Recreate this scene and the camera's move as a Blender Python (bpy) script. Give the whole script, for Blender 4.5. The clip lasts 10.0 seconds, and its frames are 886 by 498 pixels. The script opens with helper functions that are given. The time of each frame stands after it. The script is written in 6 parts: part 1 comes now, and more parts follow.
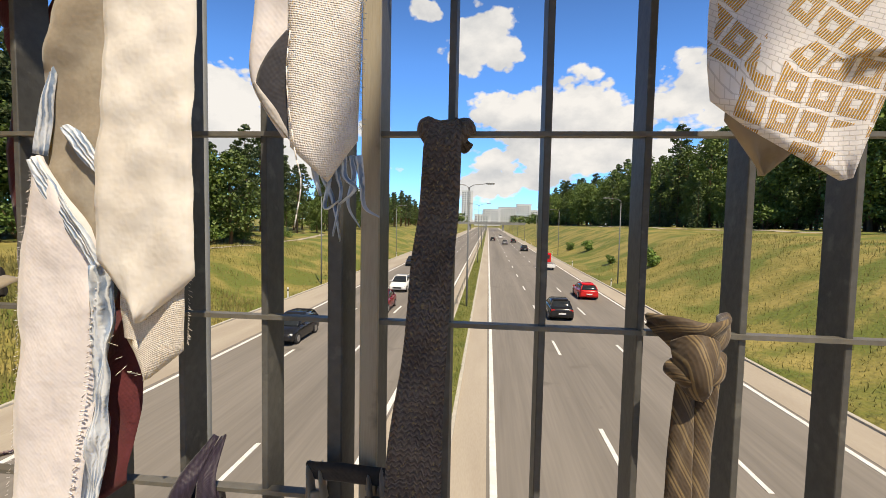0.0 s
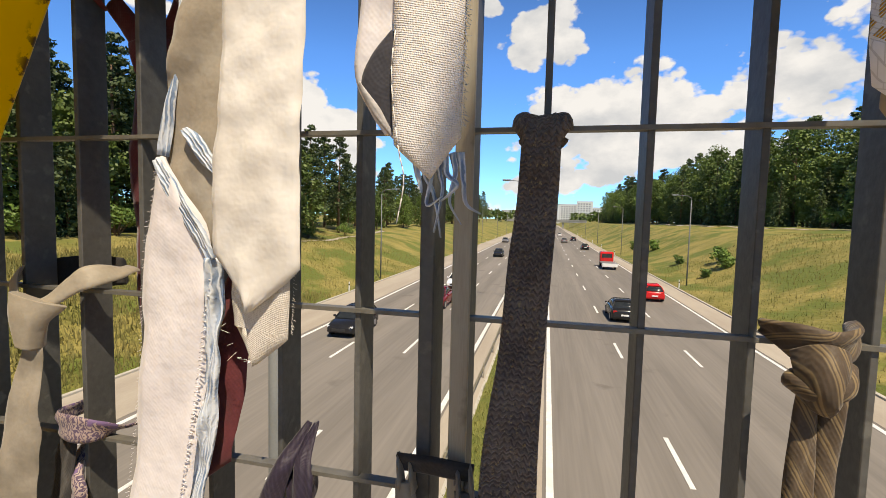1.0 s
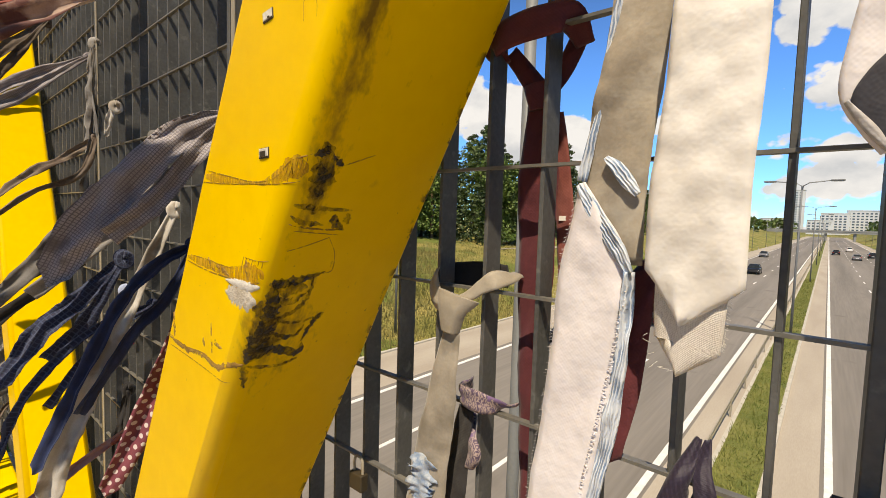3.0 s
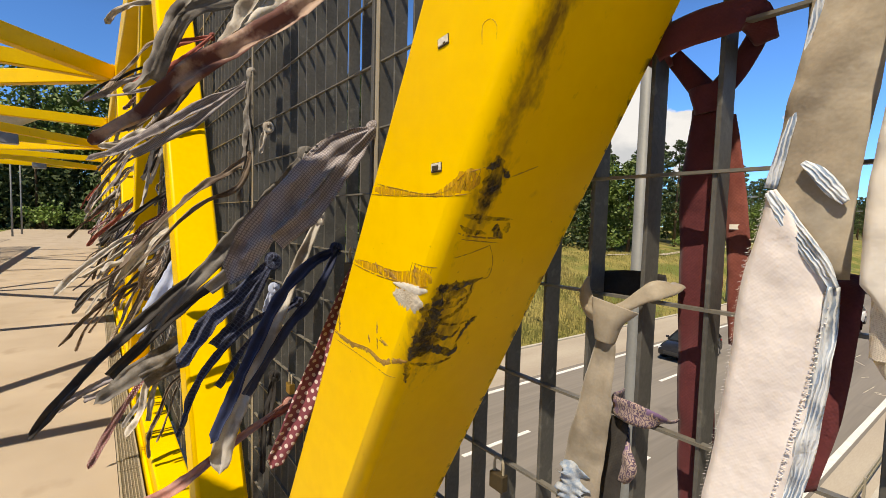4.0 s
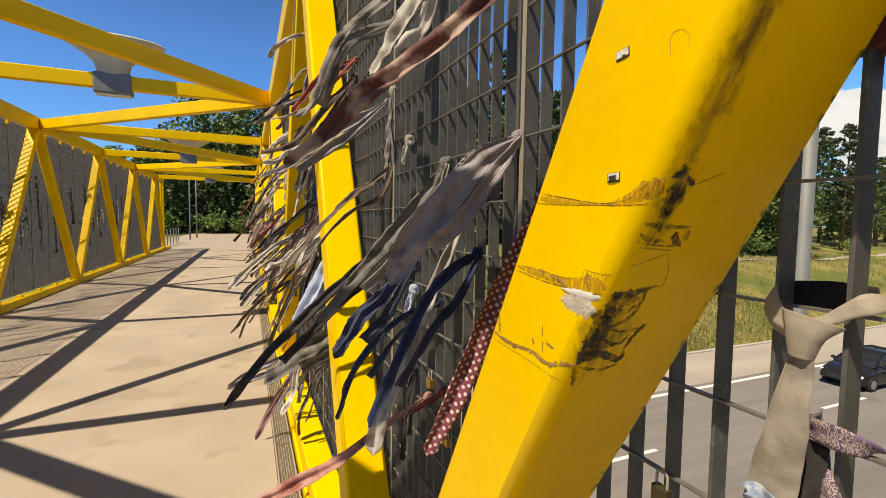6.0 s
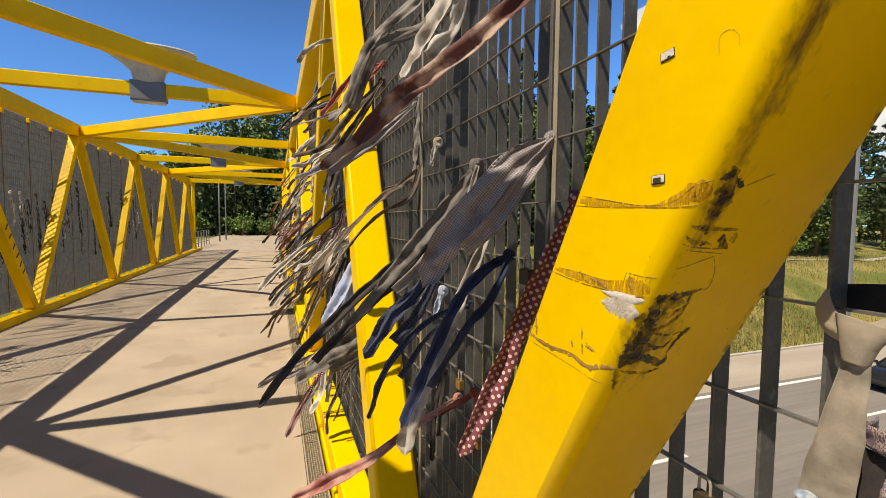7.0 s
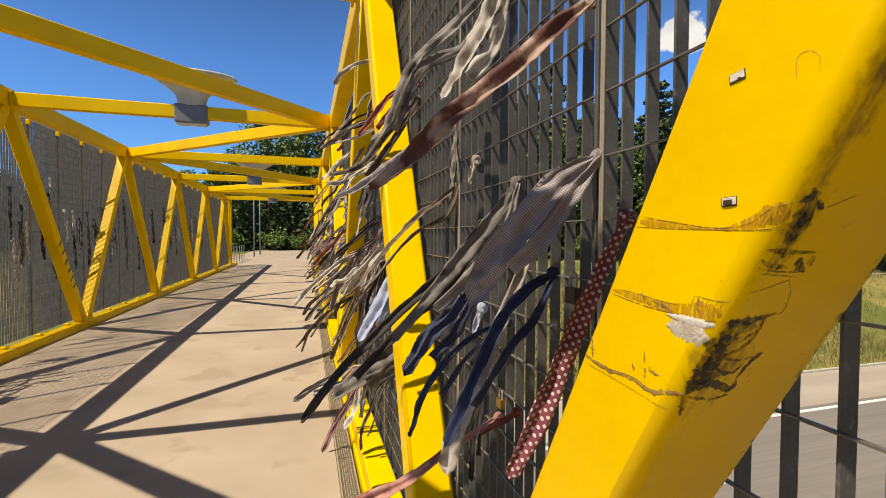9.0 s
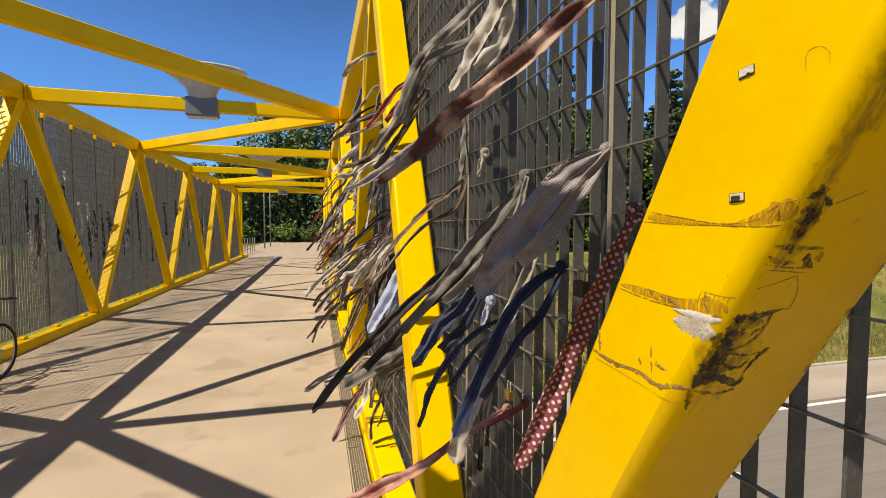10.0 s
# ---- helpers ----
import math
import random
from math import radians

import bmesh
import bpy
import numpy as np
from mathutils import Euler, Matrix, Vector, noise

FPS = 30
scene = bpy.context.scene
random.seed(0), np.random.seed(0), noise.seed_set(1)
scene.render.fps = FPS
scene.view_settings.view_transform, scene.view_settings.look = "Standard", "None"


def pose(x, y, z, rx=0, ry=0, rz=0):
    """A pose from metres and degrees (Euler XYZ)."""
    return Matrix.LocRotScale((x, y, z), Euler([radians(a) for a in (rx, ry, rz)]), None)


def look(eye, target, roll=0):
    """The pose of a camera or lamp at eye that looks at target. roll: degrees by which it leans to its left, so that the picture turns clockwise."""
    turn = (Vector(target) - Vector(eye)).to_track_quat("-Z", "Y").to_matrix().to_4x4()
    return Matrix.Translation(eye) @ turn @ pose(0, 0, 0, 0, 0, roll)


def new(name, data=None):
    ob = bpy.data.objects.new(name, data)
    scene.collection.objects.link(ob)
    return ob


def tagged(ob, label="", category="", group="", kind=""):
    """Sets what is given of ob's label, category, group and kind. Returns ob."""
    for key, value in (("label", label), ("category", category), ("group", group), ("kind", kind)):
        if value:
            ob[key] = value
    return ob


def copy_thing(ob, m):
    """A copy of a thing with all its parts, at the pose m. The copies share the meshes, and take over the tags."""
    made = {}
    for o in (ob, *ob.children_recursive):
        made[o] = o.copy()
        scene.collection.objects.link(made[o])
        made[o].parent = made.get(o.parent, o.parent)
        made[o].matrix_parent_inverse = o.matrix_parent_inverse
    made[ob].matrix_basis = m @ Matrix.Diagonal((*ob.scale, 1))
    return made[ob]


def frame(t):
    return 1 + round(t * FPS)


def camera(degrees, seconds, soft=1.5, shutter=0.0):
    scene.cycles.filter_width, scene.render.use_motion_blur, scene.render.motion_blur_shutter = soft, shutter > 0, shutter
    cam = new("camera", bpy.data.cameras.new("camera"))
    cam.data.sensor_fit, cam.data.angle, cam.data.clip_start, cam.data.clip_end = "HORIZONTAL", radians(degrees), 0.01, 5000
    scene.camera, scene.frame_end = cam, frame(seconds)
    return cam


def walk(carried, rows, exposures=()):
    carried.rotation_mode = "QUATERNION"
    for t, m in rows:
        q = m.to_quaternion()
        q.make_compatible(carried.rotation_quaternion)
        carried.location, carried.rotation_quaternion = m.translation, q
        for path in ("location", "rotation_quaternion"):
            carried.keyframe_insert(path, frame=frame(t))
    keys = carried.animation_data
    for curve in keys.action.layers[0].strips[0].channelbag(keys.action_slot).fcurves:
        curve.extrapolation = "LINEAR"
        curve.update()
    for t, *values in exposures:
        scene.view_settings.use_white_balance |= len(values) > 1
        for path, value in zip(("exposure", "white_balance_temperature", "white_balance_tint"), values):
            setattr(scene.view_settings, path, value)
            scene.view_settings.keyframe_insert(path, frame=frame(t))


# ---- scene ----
cam = camera(88.5, 10.0, soft=0.8)
METRES, EYE, TILT, LEAN, TURN = 0.40, 1.83, 0.0, 0.0, 5.6
ROWS = [
    (0.0, 0.0, 0.0, 0.0, 0.07, -3.48, -1.12),
    (0.5, -0.0249, 0.0029, -0.0016, 2.8, -3.8, -1.25),
    (1.0, -0.0616, -0.0001, -0.0016, 7.29, -4.0, -1.39),
    (1.5, -0.1177, -0.0168, 0.0021, 13.02, -4.08, -1.55),
    (2.0, -0.203, -0.055, 0.0053, 20.82, -4.01, -1.63),
    (2.5, -0.285, -0.1166, 0.0066, 27.86, -3.94, -1.65),
    (3.0, -0.3704, -0.1988, 0.0105, 34.72, -3.8, -1.71),
    (4.5, -0.4772, -0.3835, 0.0241, 52.25, -3.55, -1.38),
    (5.0, -0.4865, -0.4292, 0.0317, 56.45, -3.59, -1.19),
    (5.5, -0.4913, -0.4641, 0.0291, 59.18, -3.58, -1.01),
    (6.0, -0.4942, -0.5083, 0.0314, 61.33, -3.55, -0.88),
    (7.5, -0.5119, -0.5844, 0.0388, 65.28, -3.45, -0.48),
    (8.0, -0.521, -0.6184, 0.0331, 66.24, -3.34, -0.47),
    (8.5, -0.5296, -0.6426, 0.0352, 67.02, -2.79, -0.37),
    (9.0, -0.5332, -0.652, 0.0606, 67.75, -1.68, -0.29),
    (9.5, -0.5161, -0.6584, 0.0905, 68.31, -1.68, -0.23),
    (10.0, -0.5166, -0.6556, 0.0722, 68.89, -2.73, -0.2),
]
walk(cam, [(t, pose(0, 0, EYE, TILT, LEAN, TURN) @ pose(METRES * x, METRES * y, METRES * z, 90 + pitch, roll, yaw)) for t, x, y, z, yaw, pitch, roll in ROWS], exposures=[(0.0, 0.2, 7900.0, 12.0), (10.0, 0.2, 7900.0, 12.0)])

# ---- world, sun, exposure ----
ROAD_Z = -5.37
SUN_TO = Vector((0.247, -0.46, 0.854)).normalized()
world = bpy.data.worlds.new("sky_world")
scene.world = world
world.use_nodes = True


def build_world():
    nt = world.node_tree
    n, l = nt.nodes, nt.links
    n.clear()
    out = n.new("ShaderNodeOutputWorld")
    bg = n.new("ShaderNodeBackground")
    bg.inputs["Strength"].default_value = 0.046
    sky = n.new("ShaderNodeTexSky")
    sky.sky_type = "NISHITA"
    sky.sun_disc = False
    sky.sun_elevation = math.asin(SUN_TO.z)
    sky.sun_rotation = math.atan2(SUN_TO.x, SUN_TO.y)
    sky.air_density, sky.dust_density, sky.ozone_density = 0.9, 0.1, 3.5
    tc = n.new("ShaderNodeTexCoord")
    sep = n.new("ShaderNodeSeparateXYZ")
    l.new(tc.outputs["Generated"], sep.inputs[0])

    def m(op, a, b=None, c=None):
        k = n.new("ShaderNodeMath")
        k.operation = op
        for i, v in enumerate((a, b, c)):
            if v is None:
                continue
            if isinstance(v, (int, float)):
                k.inputs[i].default_value = v
            else:
                l.new(v, k.inputs[i])
        return k.outputs[0]

    el = sep.outputs["Z"]
    x, y = sep.outputs["X"], sep.outputs["Y"]
    # flattened heaps: stretch elevation so that the clouds get flat feet
    az = m("ARCTAN2", x, y)
    comb = n.new("ShaderNodeCombineXYZ")
    l.new(az, comb.inputs[0])
    l.new(m("MULTIPLY", el, 1.5), comb.inputs[1])
    comb.inputs[2].default_value = 3.7
    big = n.new("ShaderNodeTexNoise")
    big.inputs["Scale"].default_value = 3.4
    big.inputs["Detail"].default_value = 9
    big.inputs["Roughness"].default_value = 0.56
    l.new(comb.outputs[0], big.inputs["Vector"])
    # single heaps: azimuth, elevation, half width, half height
    heaps = [(-0.02, 0.355, 0.115, 0.075), (0.15, 0.21, 0.25, 0.13), (0.40, 0.24, 0.18, 0.14), (0.20, 0.14, 0.36, 0.07),
             (0.03, 0.08, 0.18, 0.05), (0.75, 0.2, 0.25, 0.16), (-0.53, 0.215, 0.10, 0.13), (-0.25, 0.193, 0.08, 0.035),
             (-0.64, 0.23, 0.12, 0.09), (-0.43, 0.17, 0.10, 0.085), (-0.145, 0.41, 0.05, 0.03), (-0.80, 0.37, 0.07, 0.045)]
    mass = None
    for a, e, w, h in heaps:
        da = m("DIVIDE", m("SUBTRACT", az, a), w)
        de = m("DIVIDE", m("SUBTRACT", el, e), h)
        r = m("SQRT", m("ADD", m("MULTIPLY", da, da), m("MULTIPLY", de, de)))
        v = m("SUBTRACT", 1.0, r)
        mass = v if mass is None else m("MAXIMUM", mass, v)
    low = m("MULTIPLY", m("SUBTRACT", 0.12, el), 1.3)
    mass = m("MAXIMUM", m("MAXIMUM", mass, low), -0.8)
    ahead = m("MULTIPLY", m("ADD", y, 0.12), 1.1)
    puffs = n.new("ShaderNodeTexVoronoi")
    puffs.inputs["Scale"].default_value, puffs.inputs["Detail"].default_value, puffs.inputs["Roughness"].default_value = 13.0, 3.0, 0.55
    l.new(comb.outputs[0], puffs.inputs["Vector"])
    dens = m("ADD", m("ADD", m("MULTIPLY", m("SUBTRACT", big.outputs["Fac"], 0.5), 2.2), m("MULTIPLY", m("SUBTRACT", 0.36, puffs.outputs["Distance"]), 0.9)), m("ADD", m("MULTIPLY", mass, 1.5), m("ADD", m("MINIMUM", ahead, 0.03), 0.22)))
    ramp = n.new("ShaderNodeMapRange")
    ramp.inputs["From Min"].default_value, ramp.inputs["From Max"].default_value = 0.04, 0.22
    l.new(dens, ramp.inputs["Value"])
    # shaded bellies where the cloud is thick and low
    comb2 = n.new("ShaderNodeCombineXYZ")
    l.new(az, comb2.inputs[0])
    l.new(m("ADD", m("MULTIPLY", el, 1.5), 0.045), comb2.inputs[1])
    comb2.inputs[2].default_value = 3.7
    big2 = n.new("ShaderNodeTexNoise")
    big2.inputs["Scale"].default_value, big2.inputs["Detail"].default_value, big2.inputs["Roughness"].default_value = 3.4, 6, 0.56
    l.new(comb2.outputs[0], big2.inputs["Vector"])
    shade = n.new("ShaderNodeMapRange")
    shade.inputs["From Min"].default_value, shade.inputs["From Max"].default_value = -0.06, 0.09
    l.new(m("SUBTRACT", big2.outputs["Fac"], big.outputs["Fac"]), shade.inputs["Value"])
    tone = n.new("ShaderNodeMix")
    tone.data_type = "RGBA"
    tone.inputs["A"].default_value = (16.0, 17.2, 18.8, 1)
    tone.inputs["B"].default_value = (11.0, 12.4, 14.4, 1)
    l.new(shade.outputs[0], tone.inputs["Factor"])
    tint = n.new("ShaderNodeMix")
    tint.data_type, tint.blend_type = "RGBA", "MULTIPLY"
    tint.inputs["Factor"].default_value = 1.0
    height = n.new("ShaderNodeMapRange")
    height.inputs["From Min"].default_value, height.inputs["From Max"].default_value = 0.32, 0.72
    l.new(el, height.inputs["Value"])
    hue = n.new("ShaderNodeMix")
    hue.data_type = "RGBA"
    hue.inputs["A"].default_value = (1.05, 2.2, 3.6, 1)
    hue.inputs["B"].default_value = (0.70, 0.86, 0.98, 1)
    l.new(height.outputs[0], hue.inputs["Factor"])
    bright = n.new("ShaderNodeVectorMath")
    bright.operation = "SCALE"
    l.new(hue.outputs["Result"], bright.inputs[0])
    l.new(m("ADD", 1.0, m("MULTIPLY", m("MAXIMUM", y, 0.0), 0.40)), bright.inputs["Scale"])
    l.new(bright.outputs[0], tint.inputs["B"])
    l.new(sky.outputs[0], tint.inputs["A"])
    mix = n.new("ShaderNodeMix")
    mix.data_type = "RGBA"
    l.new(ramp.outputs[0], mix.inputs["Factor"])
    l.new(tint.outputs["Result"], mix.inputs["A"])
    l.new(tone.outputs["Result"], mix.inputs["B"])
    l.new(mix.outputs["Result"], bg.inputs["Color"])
    l.new(bg.outputs[0], out.inputs["Surface"])


build_world()
sun = new("sun", bpy.data.lights.new("sun", "SUN"))
sun.data.energy, sun.data.angle, sun.data.color = 5.0, radians(0.53), (1.0, 0.958, 0.85)
sun.matrix_world = look((0, 0, 60), Vector((0, 0, 60)) - SUN_TO)
scene.view_settings.exposure = 0.0


# ---- materials ----
def mat(name, a, b, rough=0.6, metal=0.0, scale=6.0, fine=60.0, bump=0.15, spots=None, spot_scale=3.0, spot_at=0.6, rand=0.0,
        coords="Position", streak=None, spec=0.5, depth=0.004):
    """Two colours mixed by two sizes of noise, spots of a third one, fine relief."""
    mt = bpy.data.materials.new(name)
    mt.use_nodes = True
    nt = mt.node_tree
    n, l = nt.nodes, nt.links
    p = n["Principled BSDF"]
    if coords == "Position":
        src = n.new("ShaderNodeNewGeometry").outputs["Position"]
    else:
        src = n.new("ShaderNodeTexCoord").outputs[coords]
    if streak:
        mp = n.new("ShaderNodeMapping")
        mp.inputs["Scale"].default_value = streak
        l.new(src, mp.inputs["Vector"])
        vec = mp.outputs[0]
    else:
        vec = src

    def noise_tex(s, d=4, v=vec):
        k = n.new("ShaderNodeTexNoise")
        k.inputs["Scale"].default_value, k.inputs["Detail"].default_value = s, d
        l.new(v, k.inputs["Vector"])
        return k.outputs["Fac"]

    coarse, grain = noise_tex(scale), noise_tex(fine, 5)
    add = n.new("ShaderNodeMath")
    add.operation = "MULTIPLY_ADD"
    l.new(grain, add.inputs[0])
    add.inputs[1].default_value = 0.45
    sub = n.new("ShaderNodeMath")
    sub.operation = "SUBTRACT"
    l.new(coarse, sub.inputs[0])
    sub.inputs[1].default_value = 0.22
    l.new(sub.outputs[0], add.inputs[2])
    mr = n.new("ShaderNodeMapRange")
    mr.inputs["From Min"].default_value, mr.inputs["From Max"].default_value = 0.3, 0.7
    l.new(add.outputs[0], mr.inputs["Value"])
    mix = n.new("ShaderNodeMix")
    mix.data_type = "RGBA"
    mix.inputs["A"].default_value, mix.inputs["B"].default_value = (*a, 1), (*b, 1)
    l.new(mr.outputs[0], mix.inputs["Factor"])
    col = mix.outputs["Result"]
    if spots:
        sp = n.new("ShaderNodeMapRange")
        sp.inputs["From Min"].default_value, sp.inputs["From Max"].default_value = spot_at, spot_at + 0.08
        l.new(noise_tex(spot_scale, 7, src), sp.inputs["Value"])
        mx = n.new("ShaderNodeMix")
        mx.data_type = "RGBA"
        l.new(sp.outputs[0], mx.inputs["Factor"])
        l.new(col, mx.inputs["A"])
        mx.inputs["B"].default_value = (*spots, 1)
        col = mx.outputs["Result"]
    if rand:
        oi = n.new("ShaderNodeObjectInfo")
        hsv = n.new("ShaderNodeHueSaturation")
        rr = n.new("ShaderNodeMapRange")
        rr.inputs["To Min"].default_value, rr.inputs["To Max"].default_value = 1 - rand, 1 + rand
        l.new(oi.outputs["Random"], rr.inputs["Value"])
        l.new(rr.outputs[0], hsv.inputs["Value"])
        l.new(col, hsv.inputs["Color"])
        col = hsv.outputs["Color"]
    l.new(col, p.inputs["Base Color"])
    p.inputs["Roughness"].default_value, p.inputs["Metallic"].default_value = rough, metal
    p.inputs["Specular IOR Level"].default_value = spec
    if bump:
        bp = n.new("ShaderNodeBump")
        bp.inputs["Strength"].default_value, bp.inputs["Distance"].default_value = bump, depth
        l.new(grain, bp.inputs["Height"])
        l.new(bp.outputs[0], p.inputs["Normal"])
    return mt


YELLOW = mat("yellow_paint", (0.80, 0.49, 0.002), (0.88, 0.565, 0.004), 0.42, scale=2.5, fine=45, bump=0.06, spots=(0.42, 0.22, 0.02), spot_scale=9, spot_at=0.69, spec=0.18)
STEEL = mat("galvanised_steel", (0.066, 0.065, 0.061), (0.125, 0.123, 0.115), 0.55, 0.15, scale=9, fine=160, bump=0.12, spots=(0.15, 0.147, 0.134), spot_scale=55, spot_at=0.61)
STEEL_LIGHT = mat("pale_galvanised_steel", (0.28, 0.24, 0.175), (0.40, 0.355, 0.275), 0.5, 0.1, scale=9, fine=120, bump=0.12, streak=(8, 8, 0.6), spots=(0.15, 0.14, 0.11), spot_scale=20, spot_at=0.62)
ROD = mat("rod_steel", (0.11, 0.104, 0.09), (0.20, 0.188, 0.16), 0.5, 0.2, scale=9, fine=120, bump=0.1)
POLE = mat("grey_pole_steel", (0.15, 0.158, 0.16), (0.20, 0.208, 0.21), 0.6, 0.1, scale=3, fine=60, bump=0.05)
DECK = mat("deck_concrete", (0.355, 0.288, 0.218), (0.435, 0.36, 0.28), 0.85, scale=1.1, fine=140, bump=0.25, spots=(0.335, 0.268, 0.20), spot_scale=1.7, spot_at=0.57)
ASPHALT = mat("asphalt", (0.15, 0.135, 0.12), (0.23, 0.207, 0.184), 0.9, scale=0.7, fine=8, bump=0.2, streak=(1, 0.03, 1), spots=(0.15, 0.133, 0.117), spot_scale=0.5, spot_at=0.64)
SHOULDER = mat("pale_shoulder", (0.34, 0.29, 0.235), (0.42, 0.37, 0.305), 0.9, scale=0.8, fine=30, bump=0.2, streak=(1, 0.15, 1))
LINE = mat("road_paint", (0.62, 0.61, 0.59), (0.78, 0.77, 0.75), 0.7, scale=4, fine=40, bump=0.05)
KERB = mat("kerb_stone", (0.40, 0.37, 0.32), (0.5, 0.47, 0.41), 0.85, scale=3, fine=50)
GRASS = mat("dry_meadow", (0.155, 0.15, 0.03), (0.31, 0.25, 0.075), 0.95, scale=0.3, fine=2.6, bump=0.6, spots=(0.12, 0.145, 0.024), spot_scale=0.16, spot_at=0.5, depth=0.3)
BLADE = mat("meadow_grass_blades", (0.11, 0.115, 0.024), (0.28, 0.235, 0.08), 0.9, scale=0.3, fine=6, bump=0)
VERGE = mat("green_verge", (0.085, 0.115, 0.02), (0.19, 0.185, 0.05), 0.95, scale=0.6, fine=7, bump=0.8, depth=0.1)
BARK = mat("bark", (0.10, 0.065, 0.04), (0.2, 0.12, 0.07), 0.9, scale=2, fine=14, bump=0.6, streak=(3, 3, 0.5))
LEAF = mat("broad_leaves", (0.06, 0.105, 0.014), (0.135, 0.195, 0.036), 0.6, scale=0.5, fine=3, bump=0, rand=0.25)
NEEDLE = mat("needles", (0.028, 0.053, 0.013), (0.075, 0.11, 0.028), 0.65, scale=0.5, fine=3, bump=0, rand=0.25)
BUSH = mat("bush_leaves", (0.07, 0.14, 0.02), (0.15, 0.23, 0.04), 0.6, scale=0.5, fine=3, bump=0, rand=0.2)


def worn_yellow():
    """The yellow paint of the near brace, with tar smears and the outlines of old tape, in world metres."""
    mt = YELLOW.copy()
    mt.name = "yellow_paint_with_tar"
    n, l = mt.node_tree.nodes, mt.node_tree.links
    p = n["Principled BSDF"]
    src = p.inputs["Base Color"].links[0].from_socket
    pos = n.new("ShaderNodeNewGeometry").outputs["Position"]
    sep = n.new("ShaderNodeSeparateXYZ")
    l.new(pos, sep.inputs[0])
    x, y, z = sep.outputs

    def m(op, a, b=None):
        k = n.new("ShaderNodeMath")
        k.operation = op
        for i, v in enumerate((a, b)):
            if v is None:
                continue
            if isinstance(v, (int, float)):
                k.inputs[i].default_value = v
            else:
                l.new(v, k.inputs[i])
        return k.outputs[0]

    def noise_tex(s, d=6, stretch=(1, 1, 1)):
        mp = n.new("ShaderNodeMapping")
        mp.inputs["Scale"].default_value = stretch
        mp.inputs["Rotation"].default_value = (0, radians(28), 0)
        l.new(pos, mp.inputs["Vector"])
        k = n.new("ShaderNodeTexNoise")
        k.inputs["Scale"].default_value, k.inputs["Detail"].default_value, k.inputs["Roughness"].default_value = s, d, 0.62
        l.new(mp.outputs[0], k.inputs["Vector"])
        return k.outputs["Fac"]

    def steps(v, lo, hi):
        k = n.new("ShaderNodeMapRange")
        k.inputs["From Min"].default_value, k.inputs["From Max"].default_value = lo, hi
        l.new(v, k.inputs["Value"])
        return k.outputs[0]

    fine = noise_tex(150, 5)

    # coordinates along the brace and across its inner and outer-facing sides, unrolled
    ax, az = 0.474, 0.8806
    along = m("ADD", m("MULTIPLY", m("ADD", x, 1.531), ax), m("MULTIPLY", m("SUBTRACT", z, 0.11), az))
    perp = m("SUBTRACT", m("MULTIPLY", m("ADD", x, 1.531), az), m("MULTIPLY", m("SUBTRACT", z, 0.11), ax))
    across = m("ADD", m("ADD", perp, 0.0825), m("SUBTRACT", y, 0.121))

    def blob(cs, cw, rs, rw):
        a = m("DIVIDE", m("SUBTRACT", along, cs), rs)
        b = m("DIVIDE", m("SUBTRACT", across, cw), rw)
        return m("SUBTRACT", 1.0, m("SQRT", m("ADD", m("MULTIPLY", a, a), m("MULTIPLY", b, b))))

    # grime rubbed along the outer corner, flecks round the tape, rust along the far edge, faint scratches
    grime = m("MAXIMUM", blob(2.20, 0.190, 0.20, 0.026), m("MAXIMUM", blob(2.03, 0.192, 0.06, 0.020), blob(1.86, 0.195, 0.07, 0.05)))
    grime = steps(m("ADD", m("MULTIPLY", grime, 0.55), m("MULTIPLY", m("SUBTRACT", noise_tex(70, 8, (1, 1, 0.35)), 0.5), 1.7)), 0.06, 0.62)
    flecks = m("MULTIPLY", steps(noise_tex(120, 3), 0.70, 0.75), steps(m("ABSOLUTE", m("SUBTRACT", z, 1.74)), 0.16, 0.06))
    rust = m("MULTIPLY", steps(noise_tex(60, 6), 0.53, 0.58), steps(across, 0.330, 0.339))
    scratch = m("MULTIPLY", steps(noise_tex(60, 4, (1, 1, 0.06)), 0.66, 0.72), steps(fine, 0.45, 0.6))
    marks = m("MAXIMUM", m("MAXIMUM", m("MULTIPLY", grime, 0.85), m("MULTIPLY", flecks, 0.7)), m("MAXIMUM", rust, m("MULTIPLY", scratch, 0.22)))
    a = n.new("ShaderNodeMix")
    a.data_type = "RGBA"
    l.new(m("MULTIPLY", marks, steps(along, 1.2, 1.25)), a.inputs["Factor"])
    l.new(src, a.inputs["A"])
    a.inputs["B"].default_value = (0.10, 0.05, 0.008, 1)
    l.new(a.outputs["Result"], p.inputs["Base Color"])
    return mt


YELLOW_WORN = worn_yellow()


# ---- mesh helpers ----
def part(name, bm, material, parent=None, label=""):
    me = bpy.data.meshes.new(name)
    bm.to_mesh(me)
    bm.free()
    me.materials.append(material)
    ob = new(name, me)
    if parent:
        ob.parent = parent
    return tagged(ob, label) if label else ob


def again(name, src, parent, at, label=""):
    """One more object on the mesh of src."""
    ob = new(name, src.data)
    ob.matrix_basis = at if isinstance(at, Matrix) else Matrix.Translation(at)
    ob.parent = parent
    return tagged(ob, label) if label else ob


def empty(name, label, category, group="", kind="", at=(0, 0, 0)):
    ob = new(name)
    ob.empty_display_size = 0.1
    ob.location = at
    return tagged(ob, label, category, group, kind)


